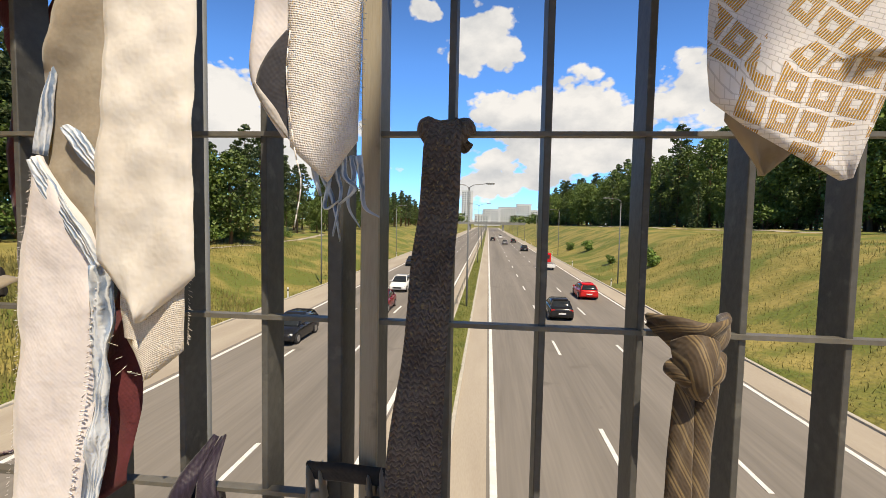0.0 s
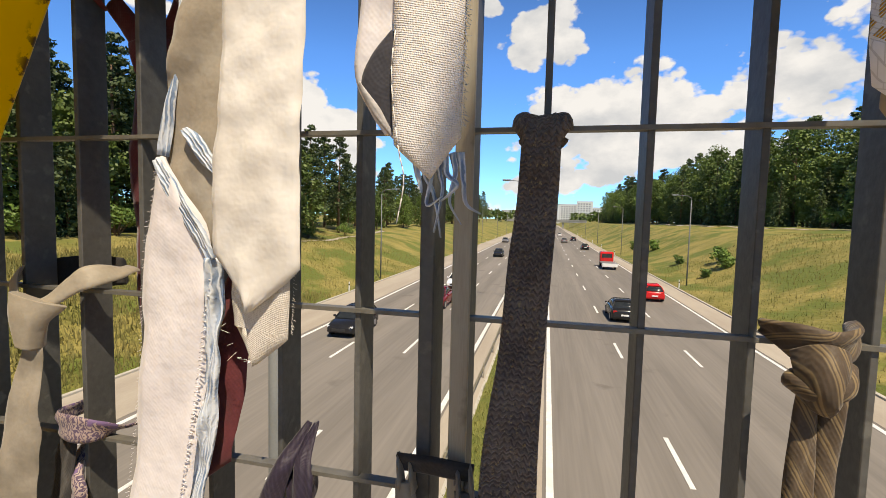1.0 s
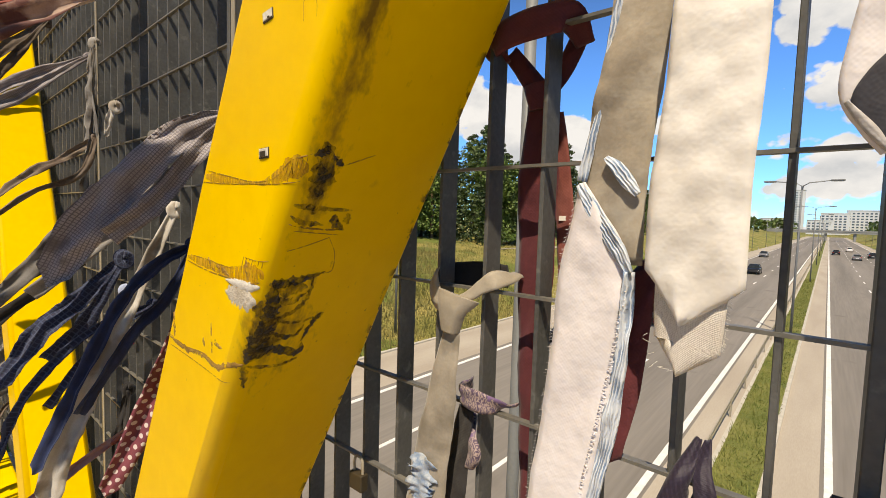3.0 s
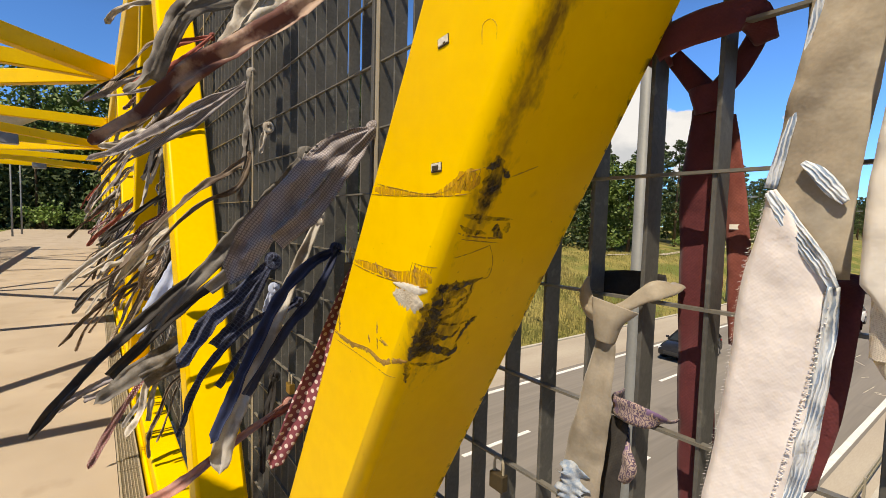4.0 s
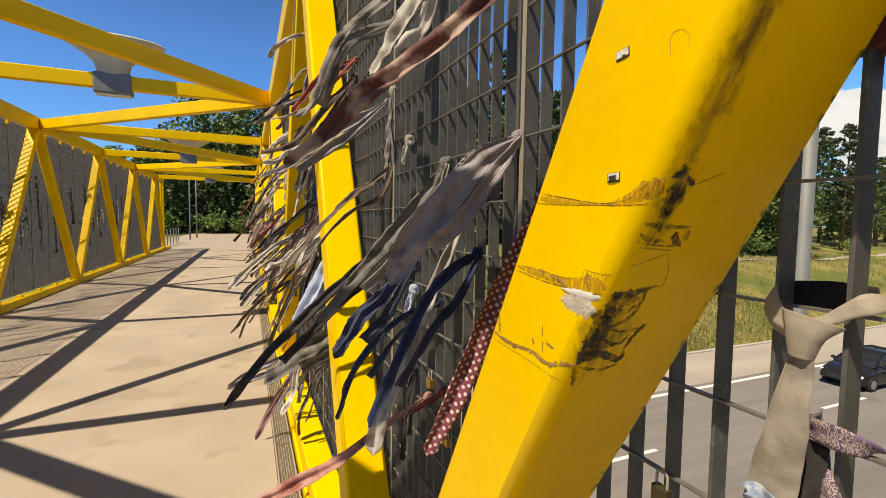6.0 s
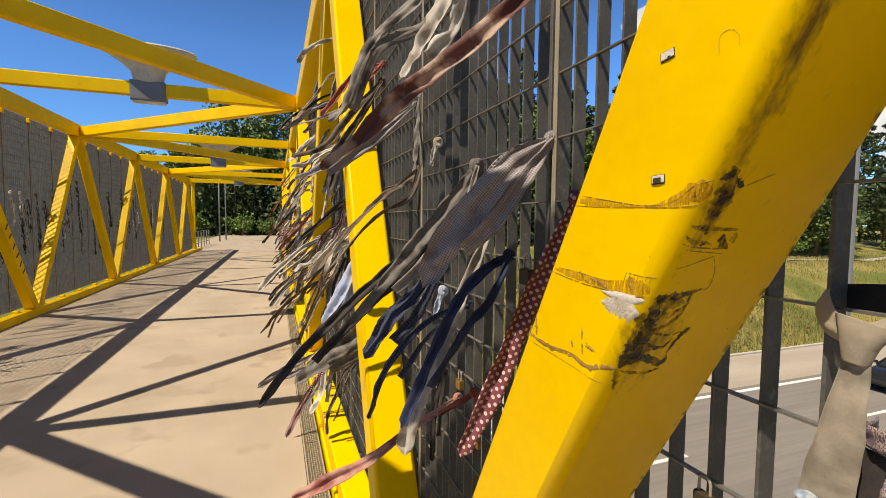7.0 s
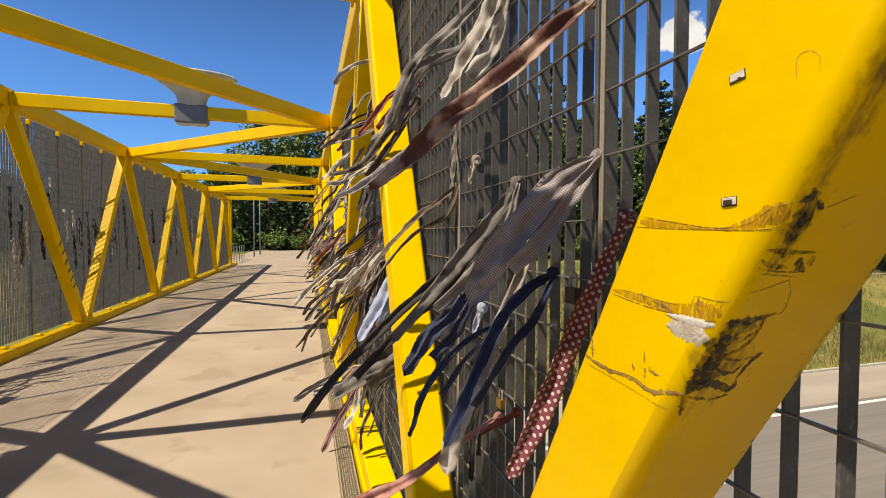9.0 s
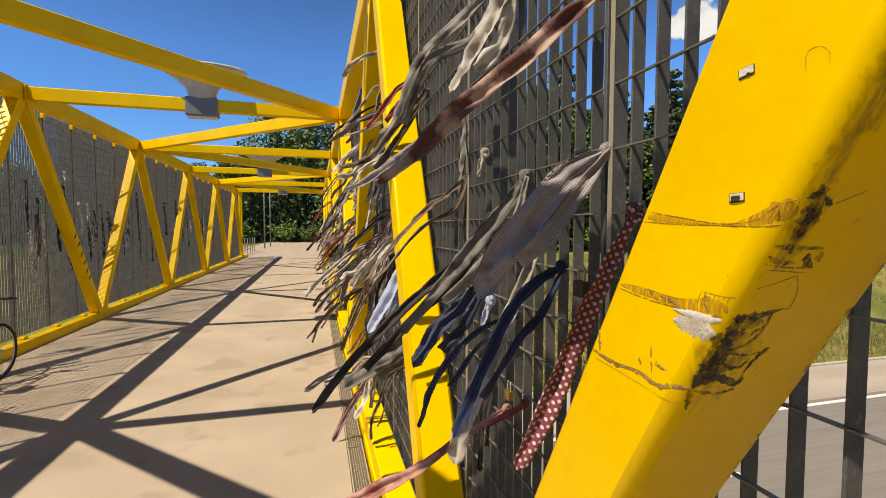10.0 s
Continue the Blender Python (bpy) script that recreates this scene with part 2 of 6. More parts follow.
def box(bm, x0, x1, y0, y1, z0, z1, bev=0.0, seg=1):
    b = bmesh.new()
    bmesh.ops.create_cube(b, size=1, matrix=Matrix.Translation(((x0 + x1) / 2, (y0 + y1) / 2, (z0 + z1) / 2)) @ Matrix.Diagonal((x1 - x0, y1 - y0, z1 - z0, 1)))
    if bev:
        bmesh.ops.bevel(b, geom=b.edges[:], offset=bev, segments=seg, affect="EDGES", profile=0.5)
    join(bm, b)
    return bm


def join(bm, b):
    me = bpy.data.meshes.new("t")
    b.to_mesh(me)
    b.free()
    bm.from_mesh(me)
    bpy.data.meshes.remove(me)


def beam(p, q, w, d, side=(0, 1, 0), bev=0.02, seg=3):
    """A square tube from p to q: w across, d along side."""
    p, q = Vector(p), Vector(q)
    ax = (q - p).normalized()
    s = (Vector(side) - ax * Vector(side).dot(ax)).normalized()
    u = ax.cross(s)
    m = Matrix((u, s, ax)).transposed().to_4x4()
    m.translation = (p + q) / 2
    b = bmesh.new()
    bmesh.ops.create_cube(b, size=1, matrix=Matrix.Diagonal((w, d, (q - p).length, 1)))
    if bev:
        long_edges = [e for e in b.edges if abs((e.verts[0].co - e.verts[1].co).normalized().z) > 0.9]
        bmesh.ops.bevel(b, geom=long_edges, offset=bev, segments=seg + 2, affect="EDGES", profile=0.5)
    b.transform(m)
    if bev:
        wide = min(w, d) * 0.5
        for f in b.faces:
            f.smooth = len(f.verts) == 4 and min(e.calc_length() for e in f.edges) < wide
    return b


def rod(p, q, r, sides=6):
    p, q = Vector(p), Vector(q)
    b = bmesh.new()
    bmesh.ops.create_cone(b, cap_ends=True, segments=sides, radius1=r, radius2=r, depth=(q - p).length)
    m = (q - p).to_track_quat("Z", "Y").to_matrix().to_4x4()
    m.translation = (p + q) / 2
    b.transform(m)
    for f in b.faces:
        f.smooth = len(f.verts) == 4
    return b


def sheet(xs, ys, zf):
    bm = bmesh.new()
    g = [[bm.verts.new((x, y, zf(x, y))) for y in ys] for x in xs]
    for i in range(len(xs) - 1):
        for j in range(len(ys) - 1):
            bm.faces.new((g[i][j], g[i + 1][j], g[i + 1][j + 1], g[i][j + 1])).smooth = True
    return bm


# ---- the setting: ground and road ----
def lerp_table(v, table):
    for (a, za), (b, zb) in zip(table, table[1:]):
        if v <= b:
            k = max(0.0, (v - a) / (b - a))
            k = k * k * (3 - 2 * k)
            return za + (zb - za) * k
    return table[-1][1]


def ground_z(x, y):
    cut = [(-400, 0.5), (-70, 0.0), (-45, -0.9), (-33, -2.0), (-17.9, ROAD_Z - 0.1), (-17.8, ROAD_Z - 0.25), (14.2, ROAD_Z - 0.25), (14.3, ROAD_Z - 0.1), (34, 0.6), (48, 1.5), (90, 1.7), (400, 2.0)]
    z = lerp_table(x, cut)
    if x < -26:
        near = max(0.0, 1 - max(0.0, abs(y + 2) - 6) / 10)
        k = min(1.0, (-26 - x) / 5)
        z += (-0.06 - z) * near * k
    if abs(x) > 15:
        z += 0.25 * (noise.noise((x * 0.12, y * 0.12, 0)) + 0.4 * noise.noise((x * 0.5, y * 0.5, 2))) * min(1, (abs(x) - 15) / 6) * (0.2 if abs(y + 2) < 7 and x < -26 else 1)
    return z


def ground():
    xs = [-2500, -1200, -600, -300, -200, -150, -120] + [-100 + 2.0 * i for i in range(41)] + [-17.9, -17.8, 0, 14.2, 14.3] + [16 + 2.0 * i for i in range(43)] + [120, 160, 220, 320, 600, 1200, 2500]
    ys = [-2500, -900, -300, -150] + [-80 + 4.0 * i for i in range(20)] + [2.0 * i for i in range(61)] + [125 + 6 * i for i in range(20)] + [260, 300, 360, 450, 600, 900, 1500, 2600]
    ob = part("ground", sheet(xs, ys, ground_z), GRASS)
    tagged(ob, "dry green and straw coloured meadow with banks beside a road", "ground", kind="structure")


ground()


def strip(name, x0, x1, z, material, label, category="road", y0=-260, y1=620):
    bm = bmesh.new()
    n = 40
    for i in range(n):
        a, b = y0 + (y1 - y0) * i / n, y0 + (y1 - y0) * (i + 1) / n
        vs = [bm.verts.new(c) for c in ((x0, a, z), (x1, a, z), (x1, b, z), (x0, b, z))]
        bm.faces.new(vs)
    bmesh.ops.remove_doubles(bm, verts=bm.verts[:], dist=0.001)
    r = bmesh.ops.extrude_face_region(bm, geom=bm.faces[:])
    bmesh.ops.translate(bm, verts=[v for v in r["geom"] if isinstance(v, bmesh.types.BMVert)], vec=(0, 0, -0.2))
    bmesh.ops.recalc_face_normals(bm, faces=bm.faces[:])
    return tagged(part(name, bm, material), label, category, kind="structure")


road = strip("road", -17.6, 14.0, ROAD_Z, ASPHALT, "grey asphalt motorway with two times three lanes")
strip("road_shoulder_1", -17.6, -14.15, ROAD_Z + 0.012, SHOULDER, "pale sandy paved shoulder beside the lanes")
strip("road_shoulder_2", 12.1, 14.0, ROAD_Z + 0.012, SHOULDER, "pale sandy paved shoulder beside the lanes")
strip("road_shoulder_3", -1.0, 0.12, ROAD_Z + 0.012, SHOULDER, "pale sandy paved strip beside the green median")
strip("road_shoulder_4", -3.45, -2.45, ROAD_Z + 0.012, SHOULDER, "pale sandy paved strip beside the green median")
strip("kerb_1", -17.8, -17.6, ROAD_Z + 0.1, KERB, "pale concrete kerb along the shoulder", "kerb")
strip("kerb_2", 14.0, 14.2, ROAD_Z + 0.1, KERB, "pale concrete kerb along the shoulder", "kerb")
strip("kerb_3", -1.15, -1.0, ROAD_Z + 0.1, KERB, "pale concrete kerb along the median", "kerb")
strip("kerb_4", -2.45, -2.32, ROAD_Z + 0.1, KERB, "pale concrete kerb along the median", "kerb")
strip("median", -2.32, -1.15, ROAD_Z + 0.09, VERGE, "green grass strip between the carriageways", "grass verge")


def footpath(name, pts, width, label):
    """A pale trodden path laid over the ground."""
    bm = bmesh.new()
    rows = []
    n = 40 * (len(pts) - 1)
    for i in range(n + 1):
        f = i / 40
        k = min(len(pts) - 2, int(f))
        a, b = Vector(pts[k]), Vector(pts[k + 1])
        c = a + (b - a) * (f - k)
        d = (b - a).normalized()
        s = Vector((-d.y, d.x)) * width / 2 * (1 + 0.2 * noise.noise((i * 0.3, 0, 0)))
        rows.append([bm.verts.new((q.x, q.y, ground_z(q.x, q.y) + 0.06)) for q in (c - s, c, c + s)])
    for a, b in zip(rows, rows[1:]):
        for j in range(2):
            bm.faces.new((a[j], a[j + 1], b[j + 1], b[j])).smooth = True
    tagged(part(name, bm, SHOULDER), label, "footpath", kind="structure")


footpath("footpath_1", [(45, 20), (44, 60), (42, 110), (40, 190)], 1.1, "pale trodden footpath along the top of the bank")
footpath("footpath_2", [(-33, 48), (-32, 62), (-34, 80), (-37, 100)], 1.0, "pale trodden footpath over the meadow")


def road_lines():
    for i, x in enumerate((0.32, 11.85, -3.65, -13.8)):
        strip("road_line_%d" % (i + 1), x - 0.1, x + 0.1, ROAD_Z + 0.016, LINE, "solid white line painted on the asphalt", "road marking")
    first = None
    for x, off in ((4.12, 2.6), (7.84, 2.25), (-7.12, 0.0), (-10.45, -1.8)):
        for k in range(-4, 34):
            y = 12.0 + off + 12.0 * k
            if first is None:
                bm = box(bmesh.new(), -0.075, 0.075, -1.5, 1.5, -0.1, 0.014)
                first = tagged(part("lane_dash", bm, LINE, road), "worn white lane dash")
                first.location = (x, y, ROAD_Z)
            else:
                again("lane_dash", first, road, (x, y, ROAD_Z), "worn white lane dash")


road_lines()

# ---- the bridge ----
DECK_X0, DECK_X1 = -31.0, 14.0
LEFT_Y, RIGHT_Y = -4.54, 0.208      # the middles of the two trusses
PITCH, NODE = 4.6, -1.6
BOTTOM_Z, TOP_Z = 0.11, 3.85
FENCE_Y, PANEL, JOINT = 0.318, 0.928, -0.0955


def deck():
    bm = box(bmesh.new(), DECK_X0, DECK_X1, -4.448, -0.055, -0.45, 0.0)
    tagged(part("floor", bm, DECK), "pale sandy concrete deck of a footbridge", "floor", kind="structure")
    bm = box(bmesh.new(), -60, DECK_X0 - 0.01, -6.2, 1.4, -0.5, -0.01)
    tagged(part("pavement", bm, DECK), "pale paved landing at the bridge's end", "pavement", kind="structure")
    bm = box(bmesh.new(), DECK_X0, DECK_X1, -0.05, 0.09, -0.45, -0.06)
    tagged(part("gutter", bm, STEEL), "dark drain channel below a grate", "drain", kind="structure")


deck()


def gutter_grates():
    """Steel drain grates of 1 m between the deck and the bottom chord."""
    first = None
    for k in range(30):
        x = 0.5 - k
        if first is None:
            first = empty("drain_grate", "grey galvanised mesh grate over a drain", "drain grate", "grates along the deck", at=(x, 0, 0))
            bm = bmesh.new()
            for y in (-0.045, 0.075):
                box(bm, -0.495, 0.495, y - 0.006, y + 0.006, -0.055, 0.004)
            part("frame", bm, STEEL_LIGHT, first)
            bm = bmesh.new()
            for i in range(33):
                xx = -0.48 + i * 0.03
                box(bm, xx - 0.002, xx + 0.002, -0.039, 0.069, -0.03, 0.001)
            for i in range(5):
                y = -0.02 + 0.0175 * i
                box(bm, -0.49, 0.49, y - 0.002, y + 0.002, -0.03, 0.0)
            part("mesh", bm, STEEL_LIGHT, first)
        else:
            copy_thing(first, Matrix.Translation((x, 0, 0)))


gutter_grates()


STICKER = mat("torn_white_sticker", (0.40, 0.34, 0.26), (0.62, 0.57, 0.49), 0.7, scale=40, fine=300, bump=0.4, spots=(0.5, 0.33, 0.06), spot_scale=70, spot_at=0.60)
PAPER = mat("white_paper_rest", (0.52, 0.48, 0.42), (0.70, 0.66, 0.59), 0.7, scale=60, fine=300, bump=0.3)
INK = mat("dark_spray_and_shade", (0.03, 0.022, 0.01), (0.06, 0.04, 0.015), 0.6, scale=10, fine=60, bump=0)


def patchy(material, size, at, stretch, soft=0.07):
    """Lets a thin coat break up into islands."""
    n, l = material.node_tree.nodes, material.node_tree.links
    mp = n.new("ShaderNodeMapping")
    mp.inputs["Scale"].default_value = stretch
    mp.inputs["Rotation"].default_value = (0, radians(28), 0)
    l.new(n.new("ShaderNodeNewGeometry").outputs["Position"], mp.inputs["Vector"])
    k = n.new("ShaderNodeTexNoise")
    k.inputs["Scale"].default_value, k.inputs["Detail"].default_value, k.inputs["Roughness"].default_value = size, 8, 0.65
    l.new(mp.outputs[0], k.inputs["Vector"])
    r = n.new("ShaderNodeMapRange")
    r.inputs["From Min"].default_value, r.inputs["From Max"].default_value = at, at + soft
    l.new(k.outputs["Fac"], r.inputs["Value"])
    l.new(r.outputs[0], n["Principled BSDF"].inputs["Alpha"])
    return material


TAR = patchy(mat("black_tar", (0.014, 0.010, 0.006), (0.05, 0.034, 0.016), 0.45, scale=60, fine=300, bump=0.5, spots=(0.16, 0.12, 0.07), spot_scale=70, spot_at=0.66), 70, 0.30, (1, 1, 1), 0.30)
TAR_THIN = patchy(mat("smeared_tar", (0.02, 0.014, 0.006), (0.06, 0.036, 0.01), 0.5, scale=60, fine=300, bump=0.3), 100, 0.38, (1, 1, 0.6), 0.30)
GLUE = patchy(mat("amber_tape_glue", (0.50, 0.26, 0.004), (0.66, 0.37, 0.006), 0.5, scale=30, fine=200, bump=0.2, streak=(14, 14, 1)), 60, 0.34, (3, 3, 0.5), 0.25)
TAPE = patchy(mat("brown_tape_rest", (0.20, 0.10, 0.012), (0.42, 0.24, 0.06), 0.6, scale=70, fine=300, bump=0.5), 80, 0.40, (1, 1, 1))
LINE_DARK = patchy(mat("tape_edge_line", (0.22, 0.11, 0.008), (0.34, 0.18, 0.012), 0.6, scale=60, fine=200, bump=0), 160, 0.42, (1, 1, 1))

# the near brace: its foot, its direction, and the profile with one widely rounded corner
FOOT, AX, AZ, ROUND = (-1.531, 0.11), 0.474, 0.8806, 0.021
HALF, FACE, REAR = 0.0825, -0.087, 0.0905


def on_brace(s, w, lift=0.0):
    """The point s along the brace and w across its inner and side faces, unrolled."""
    if w < 2 * HALF - ROUND:
        e, y = w - HALF, FACE - lift
    elif w < 2 * HALF + ROUND:
        a = (w - 2 * HALF + ROUND) / (2 * ROUND) * math.pi / 2
        e, y = HALF - ROUND + (ROUND + lift) * math.sin(a), FACE + ROUND - (ROUND + lift) * math.cos(a)
    else:
        e, y = HALF + lift, FACE + w - 2 * HALF
    return Vector((FOOT[0] + AX * s + AZ * e, y, FOOT[1] + AZ * s - AX * e))


def near_brace():
    prof = []
    for cx, cy, r, a0 in ((-HALF, FACE, 0.007, 180), (HALF, FACE, ROUND, 270), (HALF, REAR, 0.004, 0), (-HALF, REAR, 0.004, 90)):
        ox, oy = cx + (r if cx < 0 else -r), cy + (r if cy < 0 else -r)
        for k in range(13 if r > 0.01 else 4):
            a = radians(a0 + 90 * k / (12 if r > 0.01 else 3))
            prof.append((ox + math.cos(a) * r, oy + math.sin(a) * r))
    bm = bmesh.new()
    rings = [[bm.verts.new((FOOT[0] + AX * s + AZ * e, y, FOOT[1] + AZ * s - AX * e)) for e, y in prof] for s in (0.0, 4.247)]
    m = len(prof)
    for k in range(m):
        f = bm.faces.new((rings[0][k], rings[0][(k + 1) % m], rings[1][(k + 1) % m], rings[1][k]))
        f.smooth = (Vector(prof[k]) - Vector(prof[(k + 1) % m])).length < 0.02
    bm.faces.new(rings[0][::-1])
    bm.faces.new(rings[1])
    bmesh.ops.recalc_face_normals(bm, faces=bm.faces[:])
    return bm


def smear(brace, name, rows, material, label="", seed=1, rough=0.3, lift=0.0006):
    """A thin coat drawn along rows of (along, across, width), with a ragged rim."""
    n, cols = 10 * (len(rows) - 1), 4
    pts = [np.array(r, float) for r in rows]
    pts = [2 * pts[0] - pts[1]] + pts + [2 * pts[-1] - pts[-2]]
    bm, grid = bmesh.new(), []
    for i in range(n + 1):
        f = min(i / 10, len(rows) - 1 - 1e-6)
        k = int(f)
        f -= k
        a, b, c, d = pts[k:k + 4]
        q = 0.5 * (2 * b + (c - a) * f + (2 * a - 5 * b + 4 * c - d) * f * f + (3 * b - a - 3 * c + d) * f ** 3)
        t = (c - b)[:2]
        t = t / (np.linalg.norm(t) + 1e-9)
        end = min(1.0, 0.25 + 1.5 * min(i, n - i) / 10)
        row = []
        for j in range(cols + 1):
            h = (j / cols - 0.5) * max(q[2], 0.0006) * end
            h *= 1 + rough * 2.2 * noise.noise((i * 0.55, seed * 3.7, (j > cols / 2) * 5.0))
            h += rough * 0.5 * q[2] * noise.noise((i * 0.4, seed * 1.9, 2.0))
            rim = j in (0, cols) or i in (0, n)
            row.append(bm.verts.new(on_brace(q[0] - t[1] * h, q[1] + t[0] * h, -0.0004 if rim else lift)))
        grid.append(row)
    for a, b in zip(grid, grid[1:]):
        for j in range(cols):
            bm.faces.new((a[j], a[j + 1], b[j + 1], b[j])).smooth = True
    bmesh.ops.recalc_face_normals(bm, faces=bm.faces[:])
    part(name, bm, material, brace, label)


def wear_details(brace, y):
    """Two small riveted plates, a torn sticker, tape rests and tar on the near brace."""
    for s, w, tilt, big in ((2.146, 0.061, 0.10, 0), (2.037, 0.113, 0.04, 1)):
        at = Matrix.Translation(on_brace(s, w)) @ Matrix.Rotation(-tilt, 4, "Y")
        # dark box, wider at lower left: the plate's rim with its shadow painted in
        bm = box(bmesh.new(), -0.0085, 0.0085, -0.0012, 0.001, -0.0048, 0.0048, 0.0005)
        bm.transform(at)
        shade = part("plate_rim", bm, INK, brace, "dark rim and painted shadow of a small plate")
        bm = box(bmesh.new(), -0.0074, 0.0080, -0.0017, -0.0008, -0.0034, 0.0042, 0.0004)
        bm.transform(at)
        part("plate", bm, PAPER, shade, "small pale metal plate")
        bm = box(bmesh.new(), -0.0052 if big else 0.001, 0.0045, -0.0024, -0.0012, -0.0034, 0.0018 if big else -0.0018, 0.0005, 2)
        bm.transform(at)
        part("rivet", bm, INK, shade, "dark rivet")

    def tar(rows, seed, rough=0.4):
        smear(brace, "tar_smear", rows, TAR, "black tar smear", seed, rough)

    def thin(rows, seed, rough=0.5):
        smear(brace, "thin_tar_smear", rows, TAR_THIN, "thin dark smear", seed, rough)

    def edge(rows, seed):
        smear(brace, "tape_edge", rows, LINE_DARK, "dark edge and wrinkle line of old tape", seed, 0.25, 0.0005)

    def rest(rows, seed, rough=0.5):
        smear(brace, "tape_rest", rows, TAPE, "brown rest of torn tape", seed, rough)

    def glue(rows, seed):
        smear(brace, "tape_glue", rows, GLUE, "amber film of tape glue", seed, 0.15, 0.0003)

    # upper tape: an amber film between a straight and a bowed edge
    glue([(1.962, 0.008, 0.018), (1.977, 0.045, 0.012), (1.994, 0.085, 0.005), (2.010, 0.120, 0.006), (2.030, 0.146, 0.020), (2.044, 0.160, 0.030), (2.048, 0.178, 0.028)], 1)
    edge([(1.953, 0.004, 0.0014), (1.977, 0.056, 0.0012), (2.001, 0.104, 0.0014), (2.020, 0.142, 0.0012), (2.035, 0.174, 0.0012)], 2)
    edge([(1.970, 0.010, 0.0016), (1.987, 0.059, 0.0014), (2.003, 0.103, 0.0014), (2.018, 0.131, 0.0014), (2.032, 0.146, 0.0016), (2.049, 0.157, 0.0016), (2.062, 0.178, 0.0020)], 3)
    # fine dark strokes drawn for wrinkles in the upper film
    for k in range(9):
        w = 0.136 + 0.0045 * k
        edge([(2.023 + 0.0016 * k, w, 0.0008), (2.028 + 0.003 * k, w + 0.001, 0.0010), (2.030 + 0.0036 * k, w + 0.0005, 0.0006)], 10 + k)
    tar([(2.060, 0.178, 0.006), (2.066, 0.190, 0.011), (2.071, 0.199, 0.008)], 20)
    tar([(2.061, 0.202, 0.005), (2.054, 0.213, 0.012)], 21)
    thin([(2.055, 0.212, 0.005), (2.045, 0.205, 0.005), (2.038, 0.190, 0.008)], 22)
    edge([(2.054, 0.212, 0.002), (2.062, 0.229, 0.0014), (2.070, 0.246, 0.001)], 23)
    thin([(2.062, 0.186, 0.016), (2.038, 0.190, 0.018), (2.016, 0.194, 0.018), (2.002, 0.197, 0.012)], 24)
    # a torn label: dark bars round a bare field
    thin([(2.011, 0.172, 0.008), (2.010, 0.196, 0.007), (2.009, 0.218, 0.005), (2.009, 0.242, 0.005)], 30, 0.3)
    thin([(2.006, 0.237, 0.014), (1.992, 0.240, 0.012)], 31, 0.3)
    thin([(2.004, 0.222, 0.008), (1.994, 0.224, 0.014), (1.986, 0.240, 0.005)], 32, 0.3)
    thin([(1.999, 0.172, 0.006), (1.994, 0.191, 0.007), (1.991, 0.214, 0.006)], 33)
    edge([(1.991, 0.172, 0.003), (1.987, 0.206, 0.0026), (1.986, 0.239, 0.003)], 34)
    edge([(1.985, 0.178, 0.0016), (1.980, 0.238, 0.0016)], 35)
    edge([(1.962, 0.180, 0.0014), (1.969, 0.203, 0.0012), (1.978, 0.226, 0.0012)], 36)
    edge([(1.978, 0.224, 0.001), (1.958, 0.238, 0.001), (1.937, 0.242, 0.0012), (1.933, 0.231, 0.001)], 37)
    # middle tape with the white sticker
    glue([(1.857, 0.006, 0.012), (1.880, 0.060, 0.014), (1.902, 0.108, 0.016), (1.922, 0.140, 0.026), (1.932, 0.165, 0.030)], 40)
    edge([(1.863, 0.012, 0.001), (1.885, 0.058, 0.0012), (1.897, 0.087, 0.001), (1.912, 0.117, 0.001)], 41)
    edge([(1.850, 0.002, 0.002), (1.874, 0.064, 0.0018), (1.893, 0.103, 0.003), (1.909, 0.138, 0.0025), (1.923, 0.163, 0.003)], 42)
    edge([(1.932, 0.126, 0.001), (1.940, 0.145, 0.001), (1.948, 0.165, 0.001)], 43)
    # dark strokes again, for the wrinkled patch beside the sticker
    for k in range(7):
        w = 0.128 + 0.0055 * k
        edge([(1.914 + 0.002 * k, w, 0.0008), (1.922 + 0.002 * k, w - 0.002, 0.0011), (1.933 + 0.002 * k, w - 0.003, 0.0007)], 50 + k)
    rest([(1.887, 0.056, 0.004), (1.884, 0.066, 0.006), (1.883, 0.078, 0.004)], 60)
    rest([(1.890, 0.076, 0.005), (1.895, 0.093, 0.008), (1.898, 0.110, 0.004)], 61)
    rest([(1.932, 0.130, 0.004), (1.924, 0.137, 0.010), (1.916, 0.144, 0.007)], 62)
    smear(brace, "torn_sticker", [(1.878, 0.108, 0.010), (1.886, 0.124, 0.024), (1.892, 0.142, 0.024), (1.901, 0.164, 0.026)], STICKER, "torn pinkish layer of a sticker", 63, 0.35, 0.0008)
    smear(brace, "sticker_edge", [(1.889, 0.102, 0.004), (1.898, 0.120, 0.009), (1.906, 0.138, 0.012), (1.917, 0.164, 0.013)], PAPER, "white strip of a torn sticker", 64, 0.15, 0.0009)
    edge([(1.889, 0.106, 0.001), (1.896, 0.128, 0.0018), (1.902, 0.150, 0.001)], 65)
    # the black mass round the corner
    tar([(1.936, 0.235, 0.003), (1.929, 0.215, 0.010), (1.926, 0.196, 0.014), (1.922, 0.172, 0.012)], 70)
    tar([(1.924, 0.178, 0.020), (1.900, 0.183, 0.022), (1.876, 0.184, 0.026), (1.856, 0.180, 0.032), (1.836, 0.176, 0.026), (1.820, 0.172, 0.012)], 71, 0.3)
    thin([(1.930, 0.222, 0.004), (1.912, 0.224, 0.006), (1.898, 0.221, 0.007), (1.884, 0.208, 0.007), (1.880, 0.190, 0.006)], 72)
